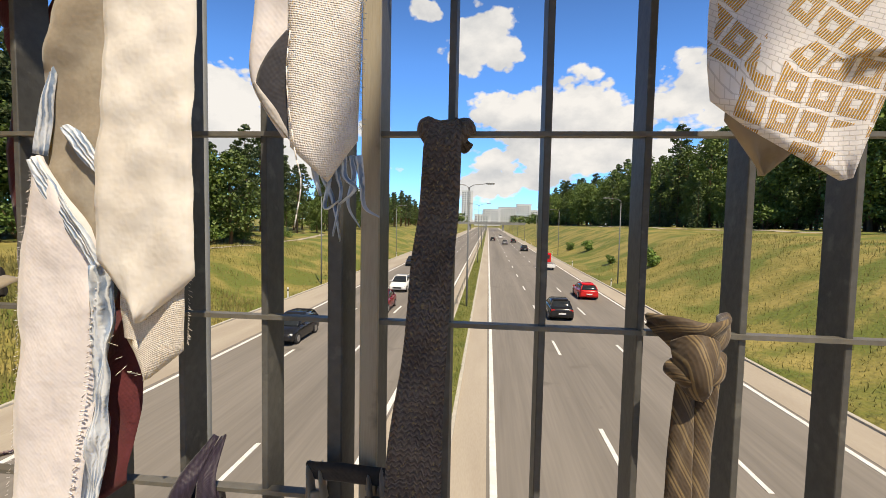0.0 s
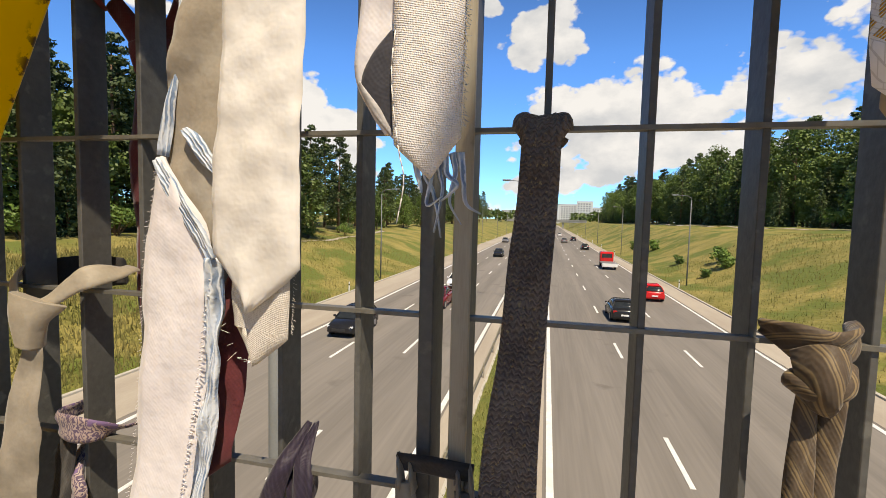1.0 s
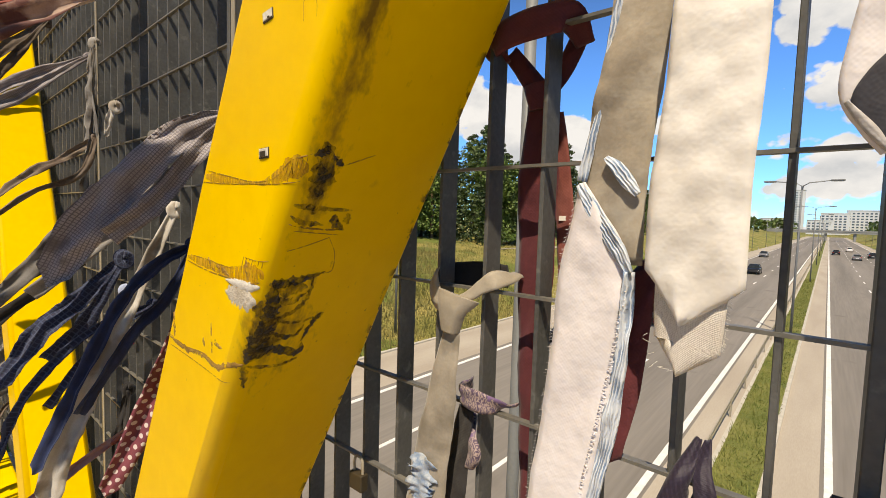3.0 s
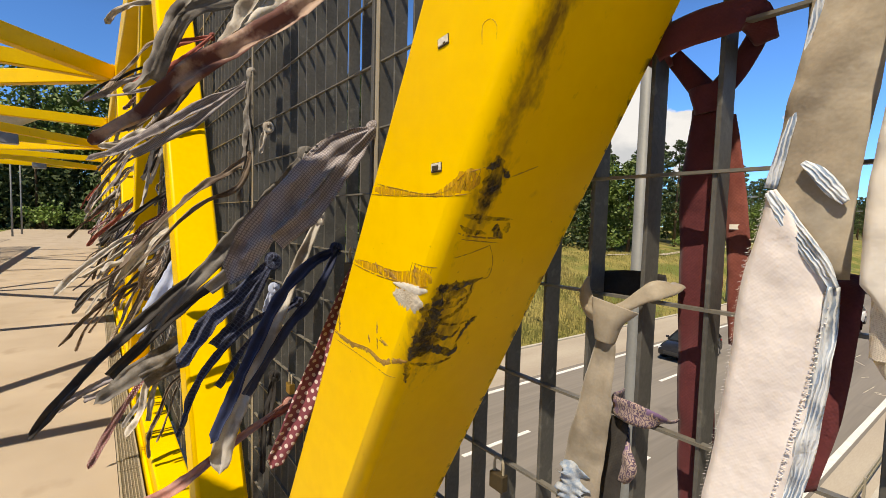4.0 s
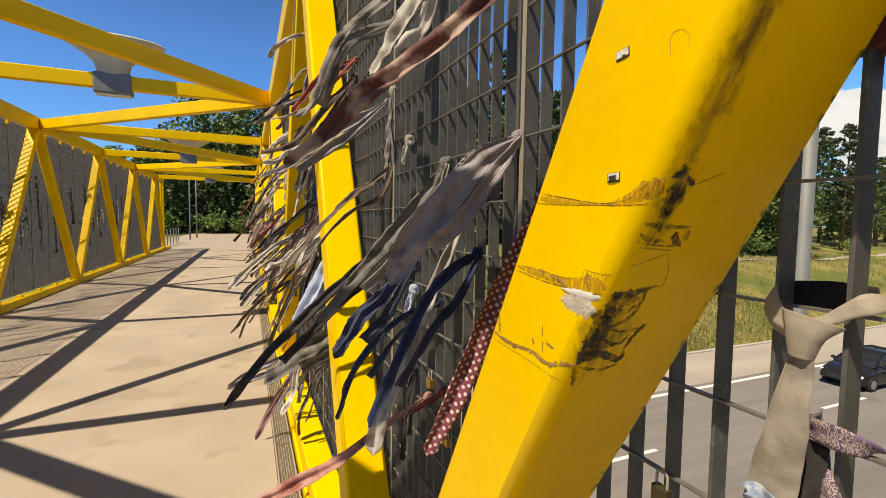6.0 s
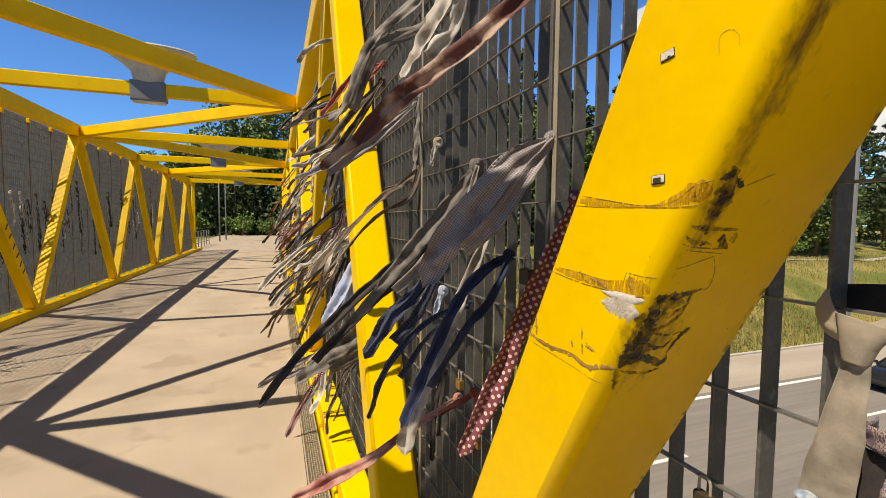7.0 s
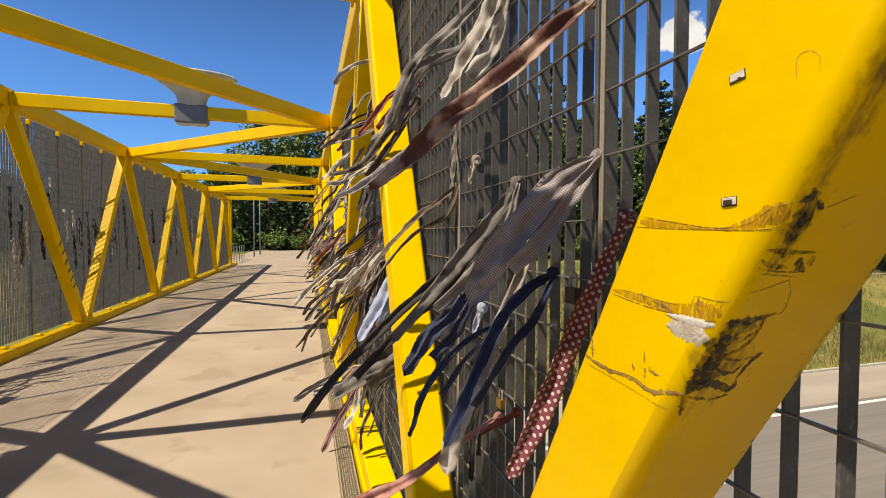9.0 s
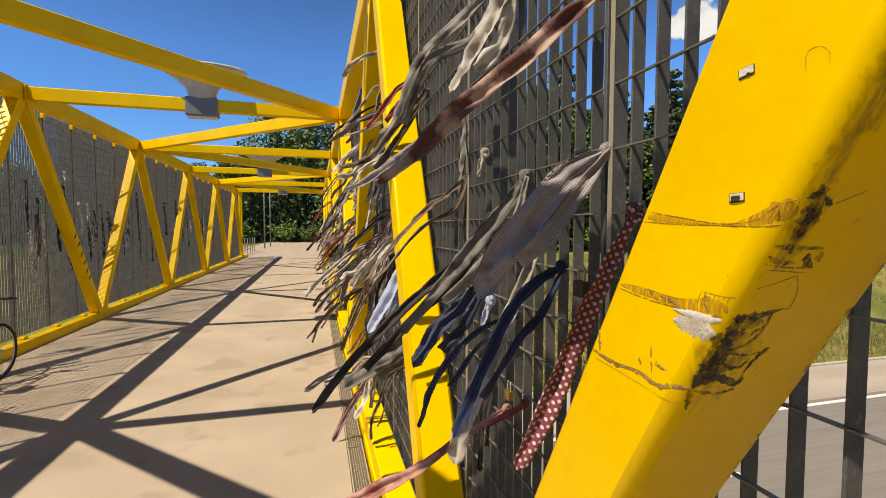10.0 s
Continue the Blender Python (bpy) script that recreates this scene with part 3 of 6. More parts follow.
    tar([(1.880, 0.251, 0.008), (1.872, 0.244, 0.010), (1.862, 0.239, 0.007), (1.840, 0.234, 0.005)], 73)
    thin([(1.880, 0.188, 0.006), (1.872, 0.210, 0.004), (1.871, 0.226, 0.004), (1.878, 0.250, 0.004)], 74)
    tar([(1.862, 0.192, 0.010), (1.852, 0.212, 0.007), (1.853, 0.225, 0.005), (1.866, 0.231, 0.004)], 75)
    tar([(1.829, 0.174, 0.016), (1.838, 0.192, 0.018), (1.835, 0.208, 0.014), (1.824, 0.236, 0.012), (1.840, 0.236, 0.005)], 76, 0.3)
    thin([(1.818, 0.174, 0.007), (1.813, 0.200, 0.006), (1.811, 0.218, 0.005), (1.816, 0.238, 0.008)], 77)
    thin([(1.822, 0.171, 0.012), (1.804, 0.176, 0.010), (1.786, 0.180, 0.006)], 78)
    thin([(1.906, 0.186, 0.012), (1.900, 0.205, 0.010), (1.910, 0.220, 0.004)], 79)
    thin([(1.905, 0.172, 0.030), (1.880, 0.178, 0.040), (1.850, 0.184, 0.050), (1.826, 0.186, 0.030)], 66, 0.3)
    thin([(1.930, 0.176, 0.020), (1.916, 0.196, 0.024), (1.918, 0.220, 0.012)], 67, 0.4)
    thin([(2.075, 0.186, 0.014), (2.050, 0.196, 0.022), (2.020, 0.196, 0.020)], 68, 0.4)
    # lower tape
    rest([(1.735, 0.005, 0.005), (1.753, 0.051, 0.008), (1.780, 0.097, 0.006), (1.791, 0.129, 0.008), (1.812, 0.152, 0.008), (1.820, 0.172, 0.008)], 80)
    edge([(1.737, 0.003, 0.002), (1.756, 0.051, 0.0016), (1.783, 0.097, 0.002), (1.794, 0.129, 0.0016), (1.822, 0.172, 0.002)], 81)
    rest([(1.772, 0.003, 0.004), (1.760, 0.012, 0.008), (1.745, 0.020, 0.006)], 82)
    rest([(1.828, 0.096, 0.002), (1.814, 0.104, 0.004), (1.797, 0.115, 0.004)], 83)
    rest([(1.799, 0.087, 0.004), (1.791, 0.095, 0.007)], 84)
    rest([(1.811, 0.112, 0.004), (1.815, 0.122, 0.005), (1.819, 0.131, 0.002)], 85)
    edge([(1.727, 0.012, 0.0012), (1.742, 0.045, 0.001), (1.757, 0.078, 0.0012), (1.776, 0.122, 0.001), (1.793, 0.165, 0.0012)], 86)
    # an arc-shaped scratch higher up, drawn faintly with the glue material
    glue([(2.155, 0.120, 0.0016), (2.170, 0.112, 0.0016), (2.177, 0.119, 0.0012), (2.174, 0.130, 0.001), (2.163, 0.136, 0.0008)], 87)


def scrawl(brace, x0, x1, y):
    """Unreadable sprayed marks, as plain bars."""
    front = 0.0885
    for k, (f, w) in enumerate(((0.42, 0.10), (0.375, 0.12), (0.33, 0.11), (0.285, 0.13), (0.245, 0.1), (0.205, 0.12))):
        x, z = x0 + (x1 - x0) * f, BOTTOM_Z + (TOP_Z - BOTTOM_Z) * f
        b = beam((x - w * 0.35, front, z + 0.05), (x + w * 0.35, front, z - 0.05 + 0.02 * (k % 2)), 0.035, 0.002, bev=0)
        part("sprayed_bar", b, INK, brace, "dark sprayed bar")


def truss(y, near):
    t = empty("bridge_truss", "bright yellow painted steel truss of a footbridge, scuffed", "bridge truss", "trusses of the bridge", at=(0, y, 0))

    def add(name, bm, label=""):
        for v in bm.verts:
            v.co.y -= y
        return part(name, bm, YELLOW, t, label)

    s = 1 if near else -1
    # bottom chord: box with a low inner ledge
    bm = box(bmesh.new(), DECK_X0, DECK_X1, y - 0.09, y + 0.09, -0.06, 0.2 if near else 0.14, 0.012, 2)
    add("bottom_chord", bm)
    if near:
        add("ledge", box(bmesh.new(), DECK_X0, DECK_X1, y - 0.112, y - 0.091, -0.2, 0.07, 0.005))
    bm = box(bmesh.new(), DECK_X0 + 2, DECK_X1, y - 0.1, y + 0.1, TOP_Z - 0.13, TOP_Z + 0.13, 0.015, 2)
    add("top_chord", bm)
    k = 0
    for i in range(-2, 7):
        x = NODE - PITCH * i
        up_r, up_l = x + PITCH / 2, x - PITCH / 2
        d = 0.174
        foot = x + 0.04
        if near and i == 0:
            up_r, up_l, foot = 0.482, -3.66, -1.531
        if near and i == 1:
            up_r = -3.78
        if up_l > DECK_X0 + 1.5:
            add("diagonal", beam((x - 0.06, y, BOTTOM_Z), (up_l, y, TOP_Z), 0.165, d, bev=0.015))
        if up_r < DECK_X1:
            if near and i == 0:
                brace = part("diagonal", near_brace(), YELLOW, t)
            else:
                brace = add("diagonal", beam((foot, y, BOTTOM_Z), (up_r, y, TOP_Z), 0.165, d, bev=0.015))
            if near and i == 0:
                brace.data.materials[0] = YELLOW_WORN
                tagged(brace, "yellow brace smeared with tar and torn tape")
                wear_details(brace, y)
            if not near and i == 2:
                scrawl(brace, foot, up_r, y)
    if not near:
        for k in range(30):
            x = JOINT - PANEL * k
            bm = box(bmesh.new(), x - 0.045, x + 0.045, y - 0.09, y + 0.0, 0.14, 0.18, 0.01, 2)
            add("post_foot", bm)
            add("post_clip", box(bmesh.new(), x - 0.03, x + 0.03, y - 0.17, y - 0.1, TOP_Z - 0.2, TOP_Z - 0.12, 0.006))
    add("end_post", beam((DECK_X0 + 2.1, y, 0.1), (DECK_X0 + 2.1, y, TOP_Z + 0.1), 0.17, 0.17))
    return t


truss(RIGHT_Y, True)
truss(LEFT_Y, False)


def roof_beam(name, p, q, w, d, label, group):
    """A tube across the top, with end plates and bolts at both ends."""
    t = empty(name, label, "roof beam", group)
    part("tube", beam(p, q, w, d, side=(0, 0, 1), bev=0.012, seg=2), YELLOW, t)
    ax = (Vector(q) - Vector(p)).normalized()
    for e, s in ((Vector(p), 1), (Vector(q), -1)):
        c = e + ax * s * 0.03
        plate = part("end_plate", beam(c - ax * 0.008, c + ax * 0.008, w + 0.06, d + 0.05, side=(0, 0, 1), bev=0.004), YELLOW, t)
        side = ax.cross(Vector((0, 0, 1))).normalized()
        for a in (-1, 1):
            for b in (-1, 1):
                o = c + side * a * (w / 2 + 0.016) + Vector((0, 0, b * (d / 2 - 0.03)))
                part("bolt", rod(o + ax * s * 0.006, o + ax * s * 0.022, 0.011, 6), STEEL_LIGHT, plate, "grey bolt head")


def roof_beams():
    tops = [NODE + PITCH / 2 - PITCH * i for i in range(-1, 7)]
    tops[1] = 0.57
    z = TOP_Z - 0.02
    for x in tops:
        roof_beam("cross_beam", (x, LEFT_Y + 0.1, z), (x, RIGHT_Y - 0.1, z), 0.14, 0.2, "yellow steel beam across the top of the bridge", "beams over the deck")
    for i in range(len(tops) - 1):
        a, b = (tops[i], tops[i + 1])
        ya, yb = (LEFT_Y + 0.1, RIGHT_Y - 0.1) if i % 2 == 0 else (RIGHT_Y - 0.1, LEFT_Y + 0.1)
        roof_beam("wind_brace", (a, ya, z - 0.004), (b, yb, z - 0.004), 0.14, 0.215, "yellow steel wind brace running aslant over the deck", "braces over the deck")


roof_beams()

# ---- the grating fences ----


def fence_panel(z0=0.16, z1=3.8):
    """A grating panel: edge flats, upright flats 66 mm apart, flat cross bars 133 mm apart; its right end at x = 0."""
    p = empty("fence_panel", "dark grey galvanised steel grating panel of a fence", "fence", "fence panels of the bridge")
    xs = [-0.0125 - 0.055 - 0.066 * i for i in range(13)]
    edges = [-0.0125, -0.0125 - 0.055 * 2 - 0.066 * 12]
    first = None
    for x in edges:
        part("edge_flat", box(bmesh.new(), x - 0.0055, x + 0.0055, -0.004, 0.03, z0, z1, 0.001), STEEL, p)
        if x == edges[1]:
            part("edge_strip", box(bmesh.new(), x - 0.0066, x + 0.0066, -0.0075, -0.0042, z0, z1, 0.0008), STEEL_LIGHT, p, "pale zinc edge strip")
    for x in xs:
        if first is None:
            first = part("slat", box(bmesh.new(), -0.0024, 0.0024, 0.0, 0.028, z0, z1, 0.0006), STEEL, p)
            first.location.x = x
        else:
            again("slat", first, p, (x, 0, 0))
    first = None
    for k in range(-11, 16):
        z = 1.757 + 0.1333 * k
        if z > z1:
            continue
        if first is None:
            first = part("cross_bar", box(bmesh.new(), edges[1], edges[0], -0.0024, 0.0058, -0.0016, 0.0016), ROD, p)
            first.location.z = z
        else:
            again("cross_bar", first, p, (0, 0, z))
    return p


def fences():
    fine = fence_panel()
    fine.location = (JOINT, FENCE_Y, 0)
    for k in (-2, -1, 1, 2, 3, 4):
        copy_thing(fine, Matrix.Translation((JOINT - PANEL * k, FENCE_Y, 0)))
    plain = fence_panel(z1=3.745)
    plain.location = (JOINT - PANEL * 5, FENCE_Y, 0)
    # panels -12 to -3 carry the fence on out of view, added to cut bounce light
    ks = list(range(-12, -2)) + list(range(6, 31))
    for k in ks:
        copy_thing(plain, Matrix.Translation((JOINT - PANEL * k, FENCE_Y, 0)))
    turn = Matrix.Rotation(math.pi, 4, "Z")
    for k in range(-10, 32):
        copy_thing(plain, Matrix.Translation((JOINT - PANEL * (k + 1), -4.68, 0)) @ turn)


fences()

# ---- plants ----
def leaf_quads(bm, centre, radius, count, size, rng, squash=0.75, droop=0.0):
    for _ in range(count):
        d = Vector((rng.gauss(0, 1), rng.gauss(0, 1), rng.gauss(0, 1))).normalized()
        c = Vector(centre) + Vector((d.x, d.y, d.z * squash)) * radius * (0.55 + 0.5 * rng.random())
        a = Vector((rng.gauss(0, 1), rng.gauss(0, 1), rng.gauss(0, 0.6))).normalized()
        b = a.cross(d + Vector((rng.gauss(0, 0.4), rng.gauss(0, 0.4), rng.gauss(0, 0.4)))).normalized()
        s = size * (0.6 + 0.8 * rng.random())
        lift = Vector((0, 0, -droop * s))
        vs = [bm.verts.new(c + a * s * 0.5), bm.verts.new(c + b * s * 0.38 + lift), bm.verts.new(c - a * s * 0.5), bm.verts.new(c - b * s * 0.38 + lift)]
        bm.faces.new(vs)


def taper(bm, pts, r0, r1, sides=7):
    rings = []
    for i, p in enumerate(pts):
        p = Vector(p)
        q = Vector(pts[min(i + 1, len(pts) - 1)]) - Vector(pts[max(i - 1, 0)])
        q.normalize()
        s = q.orthogonal().normalized()
        u = q.cross(s)
        r = r0 + (r1 - r0) * i / (len(pts) - 1)
        rings.append([bm.verts.new(p + (s * math.cos(2 * math.pi * k / sides) + u * math.sin(2 * math.pi * k / sides)) * r) for k in range(sides)])
    for a, b in zip(rings, rings[1:]):
        for k in range(sides):
            bm.faces.new((a[k], a[(k + 1) % sides], b[(k + 1) % sides], b[k])).smooth = True
    bm.faces.new(rings[0][::-1])
    bm.faces.new(rings[-1])


def broad_tree(seed, h=15.0):
    rng = random.Random(seed)
    t = empty("deciduous_tree", "leafy green broad-crowned tree at the meadow's edge", "tree", "trees of the wood")
    bm, cr = bmesh.new(), bmesh.new()
    taper(bm, [(0, 0, -0.5), (0.1, 0, h * 0.3), (-0.1, 0.15, h * 0.6), (0.1, 0, h * 0.85)], 0.28, 0.06)
    for i in range(30):
        z = h * (0.14 + 0.82 * (i / 29))
        wide = h * 0.27 * math.sin(math.pi * min(1, 0.16 + 0.8 * (i / 29))) ** 0.7
        a = i * 2.4 + rng.random()
        rr = wide * (0.45 + 0.5 * rng.random())
        c = (math.cos(a) * rr, math.sin(a) * rr, z)
        if i % 3 == 0:
            taper(bm, [(0, 0, z * 0.85), (c[0] * 0.6, c[1] * 0.6, z * 0.95), c], 0.09, 0.02, 5)
        leaf_quads(cr, c, h * (0.09 + 0.05 * rng.random()), 150, 0.44, rng)
    part("trunk", bm, BARK, t)
    part("crown", cr, LEAF, t)
    return t


def pine_tree(seed, h=21.0):
    rng = random.Random(seed)
    t = empty("pine_tree", "tall dark green pine with a bare brown lower trunk", "tree", "trees of the wood")
    bm, cr = bmesh.new(), bmesh.new()
    taper(bm, [(0, 0, -0.5), (0.15, 0, h * 0.4), (0, 0.2, h * 0.75), (0.1, 0, h * 0.97)], 0.26, 0.05)
    n = 34
    for i in range(n):
        k = i / (n - 1)
        z = h * (0.28 + 0.7 * k)
        rr = h * 0.15 * (1 - k) ** 0.6 * (0.55 + 0.6 * rng.random()) + 0.25
        a = i * 2.4 + rng.random()
        c = (math.cos(a) * rr, math.sin(a) * rr, z)
        taper(bm, [(0, 0, z - 0.4), (c[0] * 0.5, c[1] * 0.5, z - 0.1), c], 0.06, 0.015, 4)
        leaf_quads(cr, c, 1.35 * (1.25 - 0.6 * k), 75, 0.5, rng, 0.5, 0.15)
    part("trunk", bm, BARK, t)
    part("crown", cr, NEEDLE, t)
    return t


def spruce_tree(seed, h=16.0):
    rng = random.Random(seed)
    t = empty("spruce_tree", "dark green pointed spruce with drooping boughs", "tree", "trees of the wood")
    bm, cr = bmesh.new(), bmesh.new()
    taper(bm, [(0, 0, -0.5), (0.05, 0, h * 0.5), (0, 0, h)], 0.2, 0.03)
    for i in range(24):
        k = i / 23
        z = h * (0.06 + 0.92 * k)
        rr = h * 0.2 * (1 - k) ** 0.85 + 0.12
        for j in range(max(3, int(8 * (1 - k)) + 2)):
            a = j * 2 * math.pi / max(3, int(8 * (1 - k)) + 2) + i * 1.1 + rng.random() * 0.5
            for f in (0.4, 0.75, 1.0):
                c = (math.cos(a) * rr * f, math.sin(a) * rr * f, z - rr * f * 0.28)
                leaf_quads(cr, c, 0.32, 4, 0.5, rng, 0.4, 0.3)
    part("trunk", bm, BARK, t)
    part("crown", cr, NEEDLE, t)
    return t


def bush(seed, r=1.6):
    rng = random.Random(seed)
    t = empty("bush", "bright green leafy bush on the grass bank", "bush", "bushes of the banks")
    bm, cr = bmesh.new(), bmesh.new()
    for i in range(12):
        a = i * 2.4
        rr = r * (0.2 + 0.6 * rng.random())
        c = (math.cos(a) * rr, math.sin(a) * rr, r * (0.3 + 0.9 * rng.random()))
        taper(bm, [(0, 0, -0.2), (c[0] * 0.5, c[1] * 0.5, c[2] * 0.6), c], 0.04, 0.01, 4)
        leaf_quads(cr, c, r * 0.42, 70, 0.3, rng)
    part("stems", bm, BARK, t)
    part("crown", cr, BUSH, t)
    return t


def plant_all():
    rng = random.Random(5)
    kinds = {"b": [broad_tree(1), broad_tree(2, 13.0), broad_tree(3, 17.0)], "p": [pine_tree(4), pine_tree(5, 23.0)], "s": [spruce_tree(6), spruce_tree(7, 12.0)]}
    shrub = [bush(8), bush(9, 2.4)]
    used = set()

    def put(src, x, y, s=1.0):
        m = Matrix.Translation((x, y, ground_z(x, y) - 0.05)) @ Matrix.Rotation(rng.random() * 6.28, 4, "Z")
        if src.name not in used:
            used.add(src.name)
            src.matrix_basis = m @ Matrix.Scale(s, 4)
            return
        ob = copy_thing(src, m)
        ob.scale = (s, s, s * (0.9 + 0.2 * rng.random()))

    def some(codes):
        return rng.choice(kinds[rng.choice(codes)])

    # right wood, dense edge that comes nearer to the road far away
    for row, (dx, codes) in enumerate(((0, "bbss"), (4, "bbbs"), (9, "bbp"), (15, "bpp"))):
        y = 20.0
        while y < 330:
            edge = 57 - 0.07 * (y - 20)
            put(some(codes), edge + dx + rng.uniform(-2, 2), y, rng.uniform(1.0, 1.3) * (0.6 if row == 0 and rng.random() < 0.5 else 1))
            y += rng.uniform(3.0, 5.5) * (1 + y / 260)
    for x, y, s in ((56, 62, 1.5), (58, 66, 1.6), (57, 72, 1.4), (50, 88, 1.5), (49, 93, 1.3), (58, 52, 1.5), (59, 46, 1.6), (60, 40, 1.5)):
        put(shrub[1], x, y, s)
    for x, y, s in ((21.5, 62, 0.95), (22.5, 66, 0.8), (19.5, 74, 0.6), (21.0, 98, 0.9), (19.5, 110, 0.8), (18.8, 60, 0.5)):
        put(shrub[0], x, y, s)
    # left wood: tall pines near, lower mixed wood farther on
    for row, dx in enumerate((0, -4, -9, -15, -22)):
        y = 9.0
        while y < 62:
            edge = -47 if y < 44 else -47 + (y - 44) * 0.6
            put(some("ppsb" if row else "sspb"), edge + dx + rng.uniform(-2, 2), y, rng.uniform(0.78, 1.05))
            y += rng.uniform(2.2, 4.2)
    for row, dx in enumerate((0, -5, -11)):
        y = 66.0
        while y < 340:
            put(some("bppb" if row == 0 else "bpp"), -38 - 0.02 * y + dx + rng.uniform(-2, 2), y, rng.uniform(0.6, 0.85))
            y += rng.uniform(4, 7) * (1 + y / 300)
    for x, y, s in ((-44, 30, 1.0), (-43, 38, 1.2), (-37, 58, 0.7), (-36, 64, 0.7), (-35, 75, 0.7), (-46, 12, 1.1), (-45, 20, 0.9), (-56, -9, 0.9), (-57, 3, 0.9), (-58, -4, 0.8), (-58, -1, 0.7), (-57, -12, 0.8)):
        put(shrub[1], x, y, s)
    # the wood that closes the view behind the bridge's end
    for x in (-60, -64, -68, -73):
        y = -75.0
        while y < 14:
            put(some("ssb"), x + rng.uniform(-1.5, 1.5), y, rng.uniform(0.75, 1.0) * (0.58 if y < -15 else 0.8 if y < -11 else 1))
            y += rng.uniform(2.4, 3.8)


plant_all()


def meadow_blades():
    """Tall dry grass on the banks and the field's near part."""
    rng = np.random.RandomState(3)
    verts, faces = [], []

    def tuft(x, y, z, h, w):
        a = rng.rand() * 6.28
        lean = rng.rand(2) * 0.3 - 0.15
        k = len(verts)
        verts.extend([(x - math.cos(a) * w, y - math.sin(a) * w, z - 0.05), (x + math.cos(a) * w, y + math.sin(a) * w, z - 0.05), (x + lean[0], y + lean[1], z + h)])
        faces.append((k, k + 1, k + 2))

    for _ in range(46000):
        y = 4 + 70 * rng.rand() ** 1.5
        x = -18.0 - 22 * rng.rand() if rng.rand() < 0.6 else 14.4 + 22 * rng.rand()
        tuft(x, y, ground_z(x, y), 0.12 + 0.32 * rng.rand() ** 2, 0.03)
    for _ in range(26000):
        y = 3 + 34 * rng.rand() ** 1.3
        x = -18.3 - 19 * rng.rand()
        tuft(x, y, ground_z(x, y), 0.2 + 0.45 * rng.rand() ** 2, 0.05)
    me = bpy.data.meshes.new("meadow_grass")
    me.from_pydata(verts, [], faces)
    me.materials.append(BLADE)
    tagged(new("meadow_grass", me), "tall dry grass and weeds on the banks", "grass", kind="stuff")
    verts, faces = [], []
    for _ in range(14000):
        y = 4 + 80 * rng.rand() ** 1.6
        x = -2.3 + 1.13 * rng.rand()
        tuft(x, y, ROAD_Z + 0.1, 0.06 + 0.16 * rng.rand() ** 2, 0.018)
    me = bpy.data.meshes.new("median_grass")
    me.from_pydata(verts, [], faces)
    me.materials.append(VERGE_BLADE)
    tagged(new("median_grass", me), "short green grass of the median strip", "grass", kind="stuff")


VERGE_BLADE = mat("verge_blades", (0.08, 0.12, 0.018), (0.26, 0.25, 0.07), 0.9, scale=1.5, fine=9, bump=0)
meadow_blades()

# ---- road furniture and distance ----
LAMP_GLASS = mat("lamp_glass", (0.6, 0.6, 0.58), (0.7, 0.7, 0.68), 0.2, scale=3, fine=20, bump=0)
WHITE = mat("white_plastic", (0.68, 0.68, 0.66), (0.76, 0.76, 0.74), 0.5, scale=4, fine=30, bump=0.03)
BLACK = mat("black_rubber", (0.012, 0.012, 0.013), (0.03, 0.03, 0.03), 0.75, scale=20, fine=90)


def street_lamp(arms, h=10.2, r=0.085):
    t = empty("street_lamp", "tall grey steel street lamp with %s curved arm%s" % (("two", "s") if arms == 2 else ("one", "")), "street lamp", "lamps along the road")
    bm = bmesh.new()
    taper(bm, [(0, 0, -0.4), (0, 0, h * 0.5), (0, 0, h - 0.4)], r, r * 0.55, 10)
    part("pole", bm, POLE, t)
    for s in ((1, -1) if arms == 2 else (1,)):
        bm = bmesh.new()
        taper(bm, [(0, 0, h - 0.45), (0.04 * s, 0, h - 0.15), (0.35 * s, 0, h + 0.05), (1.5 * s, 0, h + 0.18)], r * 0.5, r * 0.4, 7)
        part("arm", bm, POLE, t)
        bm = box(bmesh.new(), min(1.4 * s, 2.1 * s), max(1.4 * s, 2.1 * s), -0.14, 0.14, h + 0.12, h + 0.24, 0.04, 2)
        head = part("lamp_head", bm, POLE, t)
        bm = box(bmesh.new(), min(1.55 * s, 2.0 * s), max(1.55 * s, 2.0 * s), -0.1, 0.1, h + 0.10, h + 0.125, 0.005)
        part("lens", bm, LAMP_GLASS, head, "pale glass lens")
    return t


def road_lamps():
    two = street_lamp(2)
    two.location = (-1.65, 38, ROAD_Z)
    for k in range(1, 9):
        copy_thing(two, Matrix.Translation((-1.65, 38 + 41 * k, ROAD_Z)))
    one = street_lamp(1)
    spots = [(15.9, 57.0 + 48 * k, 1) for k in range(7)] + [(-18.6, 49.5 + 42 * k, 0) for k in range(7)] + [(-20.2, 19.3, 0)]
    for i, (x, y, right) in enumerate(spots):
        m = Matrix.Translation((x, y, ground_z(x, y))) @ Matrix.Rotation(math.pi if right else 0, 4, "Z")
        if i == 0:
            one.matrix_basis = m
        else:
            copy_thing(one, m)
    # the near pole that stands just outside the bridge
    t = empty("lamp_pole", "thick pale grey steel pole close to the bridge", "pole", at=(-1.66, 2.504, ROAD_Z))
    bm = bmesh.new()
    taper(bm, [(0, 0, -0.4), (0, 0, 4), (0, 0, 10.4)], 0.05, 0.036, 16)
    part("shaft", bm, POLE, t)
    part("base_flange", rod((0, 0, -0.02), (0, 0, 0.06), 0.13, 16), POLE, t)


road_lamps()


